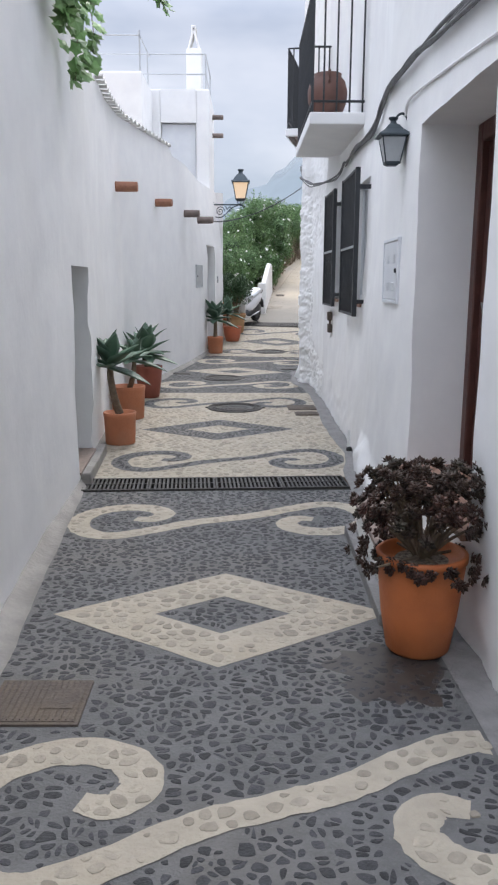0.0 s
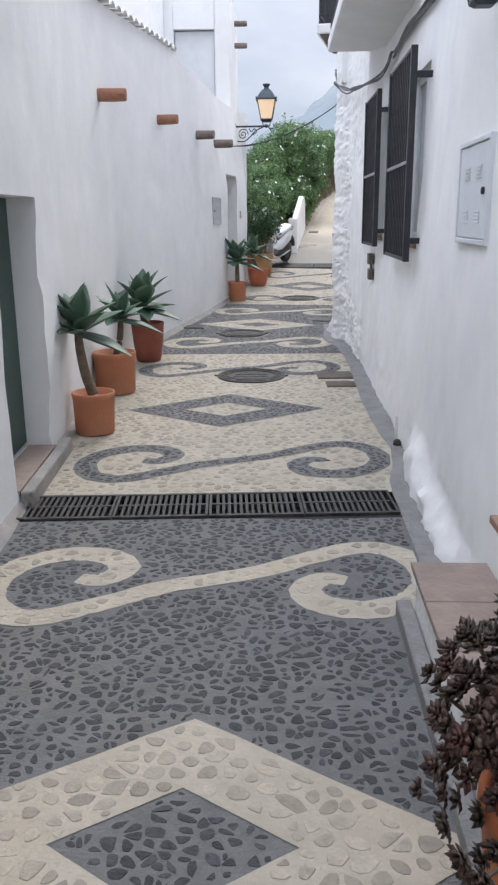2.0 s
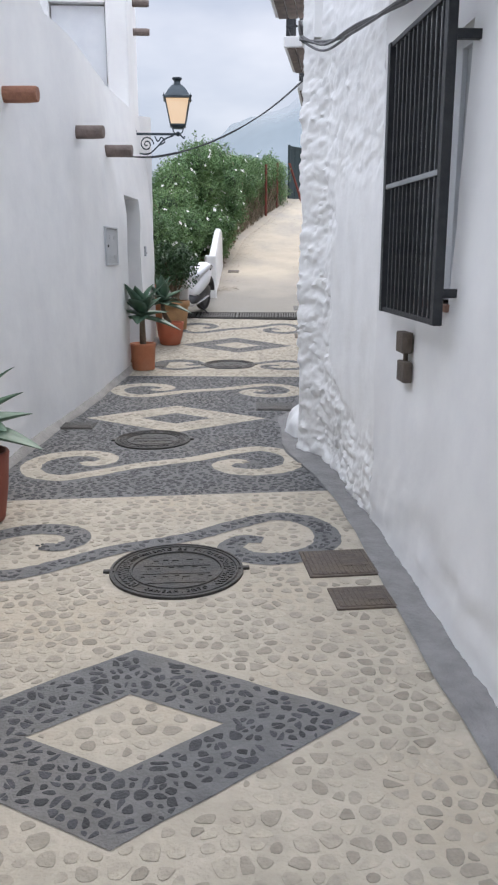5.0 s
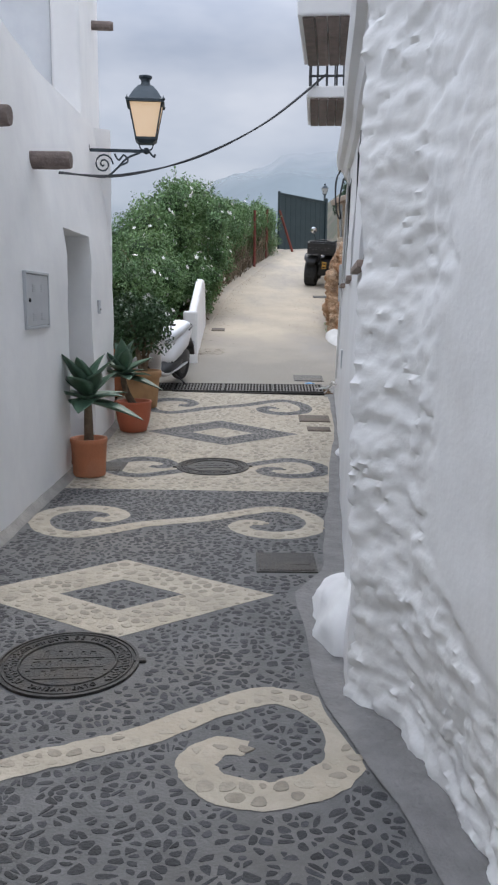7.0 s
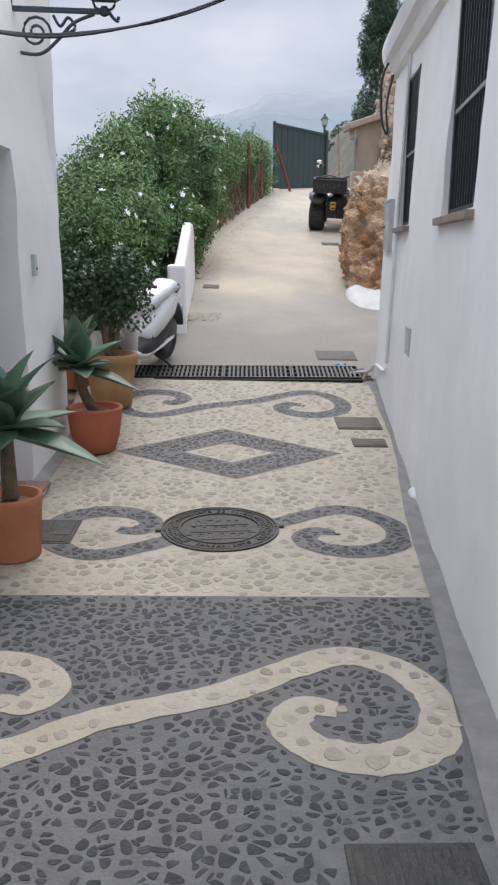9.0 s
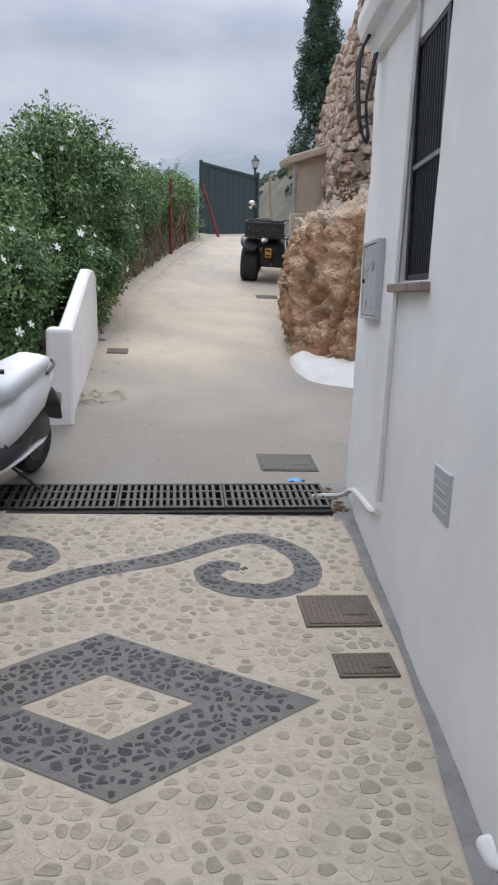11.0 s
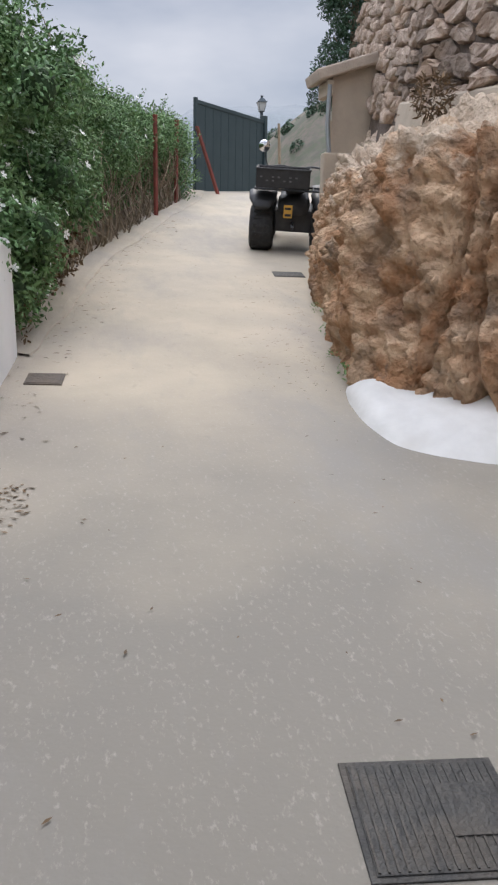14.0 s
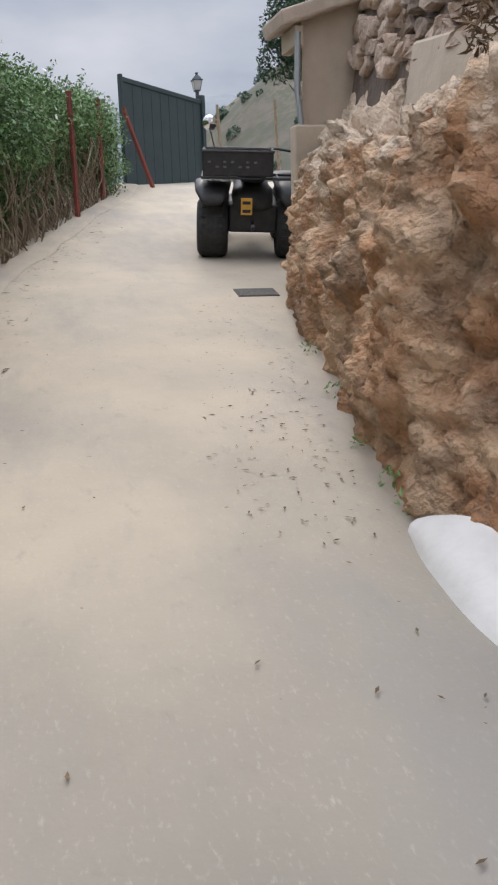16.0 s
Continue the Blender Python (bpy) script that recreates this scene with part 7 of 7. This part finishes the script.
GL, GR = Vector((3.62, 36.2, 0)), Vector((5.5, 38.2, 0))
gate = thing("sliding_gate", Matrix.Translation((GL.x, GL.y, 3.28)) @ Matrix.Rotation(math.atan2(GR.y - GL.y, GR.x - GL.x), 4, "Z"), "tall dark green sheet-metal gate across the lane", "gate")
L = (GR - GL).length
part("frame", box((0, -0.03, 0), (L, 0.03, 0.08), 0.006), GATE_GREEN, gate)
part("top_rail", box((0, -0.03, 1.84), (L, 0.03, 1.92), 0.006, ), GATE_GREEN, gate)
n = 9
for i in range(n):
    part("sheet_panel", box((L * i / n + 0.004, -0.012, 0.08), (L * (i + 1) / n - 0.004, 0.012 + 0.012 * (i % 2), 1.84), 0.006), GATE_GREEN, gate)
part("end_post", box((-0.07, -0.04, -0.2), (-0.005, 0.04, 1.96), 0.01), GATE_GREEN, gate)
part("end_post", box((L + 0.005, -0.06, -0.2), (L + 0.12, 0.06, 2.02), 0.01), GATE_GREEN, gate)
gl = lantern("gate_lamp", Matrix.Translation((5.68, 39.2, 5.55)), "small dark iron lantern on a gate post", LAMP_IRON, FROST, 0.62)
part("post", tube([(0, 0, 0.02), (0, 0, -1.9)], 0.04, 8), LAMP_IRON, gl)
for (a, b, mt) in (((2.36, 31.95, fz(31.9)), (2.36, 31.95, 4.12), POST_RED), ((2.9, 33.8, fz(33.8)), (2.92, 33.8, 4.36), POST_RED), ((3.98, 35.3, 3.2), (3.5, 35.26, 4.5), POST_RED)):
    t = thing("fence_post", (0, 0, 0), "rusty red iron fence post standing in a hedge" if a[0] < 3.5 else "rusty red iron post leaning against a gate", "fence post", "fence posts")
    part("shaft", tube([(a[0], a[1], a[2] - 0.1), b], 0.04, 6), mt, t)
    part("cap", lathe([(0.045, 0), (0.045, 0.015), (0.0, 0.02)], 8, Matrix.Translation(b)), mt, t)
for x, y, h in ((6.6, 40.5, 2.4), (8.2, 41.0, 2.6)):
    t = thing("wooden_pole", (x, y, fz(y) - 0.6), "slim weathered wooden pole on the bank", "pole", "poles")
    part("shaft", tube([(0, 0, 0), (-0.12, 0, h * 0.6), (-0.16, 0, h)], 0.05, 7, 0.035), TWIG, t)

# ---- cypress behind the stone wall ----
cy = thing("cypress_tree", (5.3, 31.0, 2.8), "tall narrow dark green cypress tree", "tree")
part("trunk", tube(spline([(0, 0, 0), (0.02, 0, 2.0), (0.0, 0.02, 4.6)], 5), 0.12, 9, 0.02), STEM, cy, smooth=True)
bm = bmesh.new()
rng = random.Random(2)
for i in range(26):
    z = 0.8 + i * 0.14
    a = i * 2.4
    add_tube(bm, [(0, 0, z), (0.3 * math.cos(a), 0.3 * math.sin(a), z + 0.4)], 0.02, 5, 0.006)
part("limbs", bm, STEM, cy)
cc = []
for i in range(170):
    z = rng.uniform(1.5, 5.2)
    r = float(np.interp(z, [0.5, 1.5, 2.8, 4.2, 5.2], [0.5, 0.54, 0.46, 0.28, 0.04]))
    a = rng.uniform(0, 6.28)
    k = rng.uniform(0.4, 1.0)
    cc.append((r * k * math.cos(a), r * k * math.sin(a), z, rng.uniform(0.13, 0.24)))
leaf_cloud("crown", cc, 1900, 0.055, CYPRESS, cy, 5, "dense dark scale foliage", shape=2.6)

# ---- hillside beyond the gate and the mountain with painted haze ----
bm = bmesh.new()
rows = []
for i in range(60):
    row = []
    for j in range(40):
        x = -2 + i * 1.7
        y = 44 + j * 3.0
        up = float(np.interp(x, [5, 9, 11.5, 14, 18, 40, 100], [0, 0.9, 4.8, 8.4, 11.5, 18, 22])) * min(1, (y - 42) / 24)
        row.append(bm.verts.new((x, y, 1.6 + up + 0.9 * noise.fractal((x * 0.12, y * 0.12, 0), 0.9, 2.1, 4))))
    rows.append(row)
for a, b in zip(rows, rows[1:]):
    for j in range(39):
        f = bm.faces.new((a[j], b[j], b[j + 1], a[j + 1]))
        f.smooth = True
structure("hillside", bm, SCRUB, "dry scrubby hillside rising beyond the gate", "hill")
shrubs = []
rng = random.Random(44)
for i in range(130):
    x, y = rng.uniform(3, 40), rng.uniform(56, 90)
    up = float(np.interp(x, [5, 9, 11.5, 14, 18, 40, 100], [0, 0.9, 4.8, 8.4, 11.5, 18, 22])) * min(1, (y - 42) / 24)
    shrubs.append((x, y, 1.6 + up, rng.uniform(0.2, 0.5)))
hs = thing("hillside_shrubs", (0, 0, 0), "scattered low grey-green shrubs on a hillside", "shrubs")
hs["kind"] = "stuff"
leaf_cloud("shrubs", shrubs, 420, 0.13, CYPRESS, hs, 6)
bm = bmesh.new()
rows = []
for i in range(90):
    az = radians(-14 + 56 * i / 89)
    row = []
    prof = float(np.interp(math.degrees(az), [-14, -7, -4.5, -2, 0.4, 3.4, 4.5, 7.7, 12, 20, 30, 42], [22, 44, 62, 84, 106, 130, 140, 158, 165, 150, 125, 100]))
    for j in range(16):
        t = j / 15
        d = 560 + 330 * t
        h = prof * t ** 0.8 + 9 * noise.fractal((az * 26, t * 4, 1), 0.9, 2.1, 5) * t
        row.append(bm.verts.new((d * math.sin(az), d * math.cos(az), h - 4)))
    rows.append(row)
for a, b in zip(rows, rows[1:]):
    for j in range(15):
        f = bm.faces.new((a[j], b[j], b[j + 1], a[j + 1]))
        f.smooth = True
structure("backdrop_mountain", bm, FAR_HILL, "blue-grey mountain slope, haze painted in by glow and a faded top", "mountain")

# ---- litter ----
rng = random.Random(31)
lit = []
for k in range(26):
    lit.append((0.56 + rng.uniform(-0.1, 0.28), 21.75 + rng.uniform(-0.22, 0.25)))
V, F = [], []


def flake(x, y, s):
    a = rng.uniform(0, 6.28)
    z = fz(y) + 0.008
    b = len(V)
    c, d = math.cos(a), math.sin(a)
    V.extend([(x - c * s, y - d * s, z), (x - d * s * 0.3, y + c * s * 0.3, z + s * 0.12), (x + c * s, y + d * s, z + s * 0.05), (x + d * s * 0.3, y - c * s * 0.3, z + s * 0.02)])
    F.extend([(b, b + 1, b + 2), (b, b + 2, b + 3)])


for x, y in lit * 7:
    flake(x + rng.uniform(-0.08, 0.08), y + rng.uniform(-0.08, 0.08), rng.uniform(0.009, 0.026))
for k in range(330):
    y = rng.uniform(20, 33)
    xl, xr = along(ROAD_L, y) + 0.1, float(np.interp(y, [20, 22, 23.3, 26.4, 33], [2.4, 2.6, 2.72, 3.25, 5.0]))
    u = rng.random() ** 1.6 * 0.5
    flake(xl + (xr - xl) * (u if rng.random() < 0.5 else 1 - u * 0.6), y, rng.uniform(0.006, 0.02))
for k in range(300):
    y = rng.uniform(22.6, 32)
    flake(along(ROAD_L, y) + rng.uniform(0.0, 0.6) ** 1.4, y, rng.uniform(0.01, 0.035))
for k in range(260):
    y = rng.uniform(23.3, 27)
    flake(float(np.interp(y, [23.3, 24.2, 25.1, 26.2, 27], [2.8, 2.9, 3.08, 3.22, 3.5])) - rng.uniform(0.05, 0.75) ** 1.6, y, rng.uniform(0.005, 0.022))
tagged(new("dead_leaves", mesh_from("dead_leaves", V, F, DRY_LEAF)), "scattered dry leaves and grit on the lane", "leaf litter", kind="stuff")
w = thing("blue_wrapper", (1.88, 19.45, fz(19.45) + 0.02), "crumpled bright blue plastic wrapper by a drain", "litter")
bm = bmesh.new()
g = bmesh.ops.create_grid(bm, x_segments=6, y_segments=4, size=0.06)
for v in bm.verts:
    v.co.z = 0.018 + 0.02 * noise.noise(v.co * 22)
    v.co.y *= 0.6
bmesh.ops.solidify(bm, geom=bm.faces[:], thickness=0.002)
part("film", bm, BLUE, w)
bm = sheet(lambda y: 1.975, lambda y: along(RIGHT, y) + 0.06, np.linspace(18.86, 19.46, 9), 0.004, 3)
structure("trim_drain_end", bm, CEMENT, "grey cement filling between a drain grate and a wall", "gutter")
rng = random.Random(77)
bm = bmesh.new()
for k in range(60):
    x, y = rng.uniform(1.99, 2.1), rng.uniform(18.95, 19.36)
    r = rng.uniform(0.006, 0.018)
    m = Matrix.Translation((x, y, fz(y) + 0.012)) @ Matrix.Rotation(rng.uniform(0, 6), 4, "Z") @ Matrix.Diagonal((1.6, 0.7, 0.5, 1))
    bmesh.ops.create_icosphere(bm, subdivisions=1, radius=r, matrix=m)
tagged(ob_from("gutter_debris", bm, DRY_LEAF), "brown leaf debris wedged beside a drain grate", "debris", kind="stuff")
bm = bmesh.new()
bmesh.ops.create_icosphere(bm, subdivisions=3, radius=0.045, matrix=Matrix.Translation((along(RIGHT, 16.25) + 0.005, 16.25, fz(16.25) + 0.02)) @ Matrix.Diagonal((0.9, 1.5, 0.9, 1)))
for v in bm.verts:
    v.co += 0.02 * noise.noise_vector(v.co * 14)
structure("wall_knob", bm, PLASTER, "small plaster knob at the foot of a white wall", "wall", True)
# weeds at the foot of the rock
wd = [(float(np.interp(y, [23.3, 24.2, 25.1, 26.2], [2.87, 2.98, 3.16, 3.36])) + 0.02, y, fz(y) + 0.03, 0.06) for y in (23.5, 23.7, 24.1, 24.8, 25.6)]
t = thing("weeds", (0, 0, 0), "small green weeds at the foot of a rock", "weeds")
t["kind"] = "stuff"
leaf_cloud("weeds", wd, 3200, 0.03, VINE_LEAF, t, 2, shape=3)
brush = [(3.7 + 0.06 * k, 24.2 + 0.16 * k, 3.06 + 0.02 * k, 0.16) for k in range(3)]
t = thing("dry_brush", (0, 0, 0), "dry brown tuft of brush on a rock ledge", "brush")
t["kind"] = "stuff"
leaf_cloud("dry_brush", brush, 900, 0.07, DRY_LEAF, t, 3, shape=4)

# ---- pieces: field stones of the retaining wall, then the pebbles of the paving ----


def cells(nx, ny, jitter, seed, keep=None):
    """Irregular cells, one round each point of a jittered grid: (i, j, centre, polygon), in grid units."""
    rng = np.random.default_rng(seed)
    px = np.arange(nx)[:, None] + (np.arange(ny)[None, :] % 2) * 0.5 + (rng.random((nx, ny)) - 0.5) * jitter
    py = np.arange(ny)[None, :] + (rng.random((nx, ny)) - 0.5) * jitter
    for i in range(1, nx - 1):
        for j in range(1, ny - 1):
            cx, cy = px[i, j], py[i, j]
            if keep and not keep(cx, cy):
                continue
            poly = [(-0.75, -0.75), (0.75, -0.75), (0.75, 0.75), (-0.75, 0.75)]
            for a in (-1, 0, 1):
                for b in (-1, 0, 1):
                    if a == 0 and b == 0:
                        continue
                    dx, dy = px[i + a, j + b] - cx, py[i + a, j + b] - cy
                    lim = (dx * dx + dy * dy) / 2
                    out = []
                    for k in range(len(poly)):
                        p, q = poly[k], poly[(k + 1) % len(poly)]
                        dp, dq = p[0] * dx + p[1] * dy - lim, q[0] * dx + q[1] * dy - lim
                        if dp <= 0:
                            out.append(p)
                        if (dp < 0 < dq) or (dq < 0 < dp):
                            t = dp / (dp - dq)
                            out.append((p[0] + (q[0] - p[0]) * t, p[1] + (q[1] - p[1]) * t))
                    poly = out
                    if len(poly) < 3:
                        break
            if len(poly) >= 3:
                yield i, j, (cx, cy), poly


def soften(poly, keep=0.3):
    """Cuts the corners of a polygon."""
    out = []
    for k in range(len(poly)):
        p, q = poly[k], poly[(k + 1) % len(poly)]
        if math.dist(p, q) < 1e-4:
            continue
        out.append((p[0] + (q[0] - p[0]) * keep, p[1] + (q[1] - p[1]) * keep))
        out.append((q[0] + (p[0] - q[0]) * keep, q[1] + (p[1] - q[1]) * keep))
    return out


# retaining wall above the rock
SW = [(4.85, 20.6, 2.85), (4.5, 22.6, 2.93), (4.18, 24.0, 3.05), (4.02, 25.2, 3.15), (4.5, 27.9, 3.6), (4.95, 30.2, 4.0)]
sw_cut = [0.0]
for a, b in zip(SW, SW[1:]):
    sw_cut.append(sw_cut[-1] + math.dist(a[:2], b[:2]))


def sw_at(s, h, out):
    i = max(0, min(len(SW) - 2, int(np.searchsorted(sw_cut, s, side="right")) - 1))
    t = (s - sw_cut[i]) / (sw_cut[i + 1] - sw_cut[i])
    a, b = Vector(SW[i]), Vector(SW[i + 1])
    d = (b - a).normalized()
    n = Vector((-d.y, d.x, 0)).normalized()
    q = a.lerp(b, t)
    return q + Vector((0, 0, h)) - n * (h * 0.14) + n * out


def sw_top(s):
    return float(np.interp(s, [0, 4, 7, 9, sw_cut[-1]], [4.2, 3.4, 2.4, 1.9, 0.9])) + 0.12 * noise.noise((s * 2.5, 0, 0))


bm = bmesh.new()
prev = None
for s in np.linspace(0, sw_cut[-1], 60):
    row = [bm.verts.new(sw_at(s, h, o)) for h, o in ((-0.5, 0.0), (sw_top(s) * 0.5, 0.0), (sw_top(s) - 0.1, 0.0), (sw_top(s) - 0.1, -0.6))]
    if prev:
        for k in range(3):
            bm.faces.new((prev[k], row[k], row[k + 1], prev[k + 1]))
    prev = row
stone_wall = structure("wall_stone", bm, STONE_BED, "dry-laid brown fieldstone retaining wall above a rock", "wall")
GS, GH = 0.29, 0.165
V2, F2, made = [], [], 0
rng = random.Random(17)
for i, j, c, poly in cells(int(sw_cut[-1] / GS) + 2, 32, 1.1, 21):
    s, h = c[0] * GS, (c[1] - 1) * GH
    if s < 0.1 or s > sw_cut[-1] - 0.1 or h > sw_top(s) - 0.08:
        continue
    k = rng.uniform(0.78, 0.95)
    ring = soften([(x * GS * k + rng.uniform(-0.012, 0.012), y * GH * k + rng.uniform(-0.012, 0.012)) for x, y in poly], 0.2)
    if len(ring) < 5:
        continue
    proud = rng.uniform(0.04, 0.1)
    V, F = [], []
    n = len(ring)
    for lay, (f, o) in enumerate(((1.0, -0.03), (0.97, proud * 0.75), (0.82, proud))):
        for x, y in ring:
            V.append(sw_at(s + x * f, h + y * f, o + 0.045 * noise.noise((s * 5 + x * 14, h * 5 + y * 14, lay * 0.3))))
    V.append(sw_at(s + rng.uniform(-0.04, 0.04), h + rng.uniform(-0.03, 0.03), proud * rng.uniform(0.9, 1.2)))
    for lay in range(2):
        for q in range(n):
            F.append((lay * n + q, lay * n + (q + 1) % n, (lay + 1) * n + (q + 1) % n, (lay + 1) * n + q))
    for q in range(n):
        F.append((2 * n + q, 2 * n + (q + 1) % n, 3 * n))
    if made < 300 and 1.5 < s < 8.2:
        made += 1
        ob = new("stone", mesh_from("stone", V, F, WALL_STONE))
        ob.parent = stone_wall
    else:
        b = len(V2)
        V2 += V
        F2 += [tuple(b + q for q in f) for f in F]
if V2:
    ob = new("stones", mesh_from("stones", V2, F2, WALL_STONE, True))
    ob.parent = stone_wall
    tagged(ob, kind="stuff")
# a course of flat concrete at the foot of the stone wall
bm = bmesh.new()
prev = None
for s in np.linspace(0.6, 5.2, 26):
    row = [bm.verts.new(sw_at(s, h, o)) for h, o in ((-0.3, 0.09), (0.05, 0.09), (0.07, 0.07), (0.07, -0.02))]
    if prev:
        for k in range(3):
            bm.faces.new((prev[k], row[k], row[k + 1], prev[k + 1]))
    prev = row
part("footing", bm, TAN_PLASTER, stone_wall, "narrow concrete footing course")

# pebbles
joined = {}
picked = 0


def pebble(x, y, ring, proud, z):
    """A flat-topped pebble bedded in the mortar."""
    n = len(ring)
    V = [(x + u, y + v, z(y + v) - 0.002) for u, v in ring] + [(x + u * 0.93, y + v * 0.93, z(y + v) + proud * 0.8) for u, v in ring] + [(x + u * 0.6, y + v * 0.6, z(y + v) + proud) for u, v in ring]
    F = [(k, (k + 1) % n, n + (k + 1) % n, n + k) for k in range(n)] + [(n + k, n + (k + 1) % n, 2 * n + (k + 1) % n, 2 * n + k) for k in range(n)] + [tuple(range(2 * n, 3 * n))]
    return V, F


def lay(dark, pitch, seed, size, keep_p, jitter):
    global picked
    rng = random.Random(seed)
    x0, y0 = -1.7, 1.0
    nx, ny = int(4.1 / pitch), int(18.2 / (pitch * 0.9))
    squash = 0.9
    for i, j, c, poly in cells(nx, ny, jitter, seed):
        x, y = x0 + c[0] * pitch, y0 + c[1] * pitch * squash
        if x < left_edge(y) + 0.015 or x > edge_right(y) - 0.015:
            continue
        v = v_of(x, y)
        p = panel_at(v)
        if p is None or rng.random() > keep_p:
            continue
        d = inlay(x, y)
        on_dark = (p[2] == 1) != (d > 0)
        if on_dark != dark or covered(x, y) or (3.4 < y < 4.82 and x > 0.59):
            continue
        k = size * (rng.uniform(0.62, 1.08) if dark else rng.uniform(0.6, 1.0))
        ring = [(a * pitch * k, b * pitch * squash * k) for a, b in poly]
        if dark:
            th, f1, f2 = rng.uniform(0, math.pi), rng.uniform(0.42, 0.95), rng.uniform(0.8, 1.1)
            c, sn = math.cos(th), math.sin(th)
            ring = [((a * c + b * sn) * f1 * c - (b * c - a * sn) * f2 * sn, (a * c + b * sn) * f1 * sn + (b * c - a * sn) * f2 * c) for a, b in ring]
        ring = soften(ring, 0.27 if dark else 0.3)
        reach = max(math.hypot(*q) for q in ring)
        near = min(abs(d), abs(v - p[0]), abs(p[1] - v))
        if near < reach:
            f = max(0.0, near - 0.003) / reach
            if f < 0.4:
                continue
            ring = [(a * f, b * f) for a, b in ring]
        if len(ring) < 5:
            continue
        lift = 0.003 if d > 0 else 0.0
        V, F = pebble(x, y, ring, rng.uniform(0.0012, 0.0028) if dark else rng.uniform(0.0015, 0.0035), lambda q: fz(q) + lift)
        if picked < 300 and dark and 2.35 < y < 4.2 and -0.7 < x < 0.6:
            picked += 1
            ob = new("pebble", mesh_from("pebble", V, F, DARK_STONE))
            ob.parent = p[3]
        else:
            A = joined.setdefault((p[0], dark), ([], [], p[3]))
            b = len(A[0])
            A[0].extend(V)
            A[1].extend(tuple(b + q for q in f) for f in F)


lay(True, 0.046, 5, 0.94, 0.96, 1.25)
lay(False, 0.068, 6, 0.9, 0.97, 0.8)
for (k, dark), (V, F, owner) in joined.items():
    ob = new("dark_pebbles" if dark else "pale_pebbles", mesh_from("pebbles", V, F, DARK_STONE_J if dark else PALE_STONE_J))
    ob.parent = owner
    tagged(ob, "dark slate pebbles" if dark else "pale river pebbles", kind="stuff")
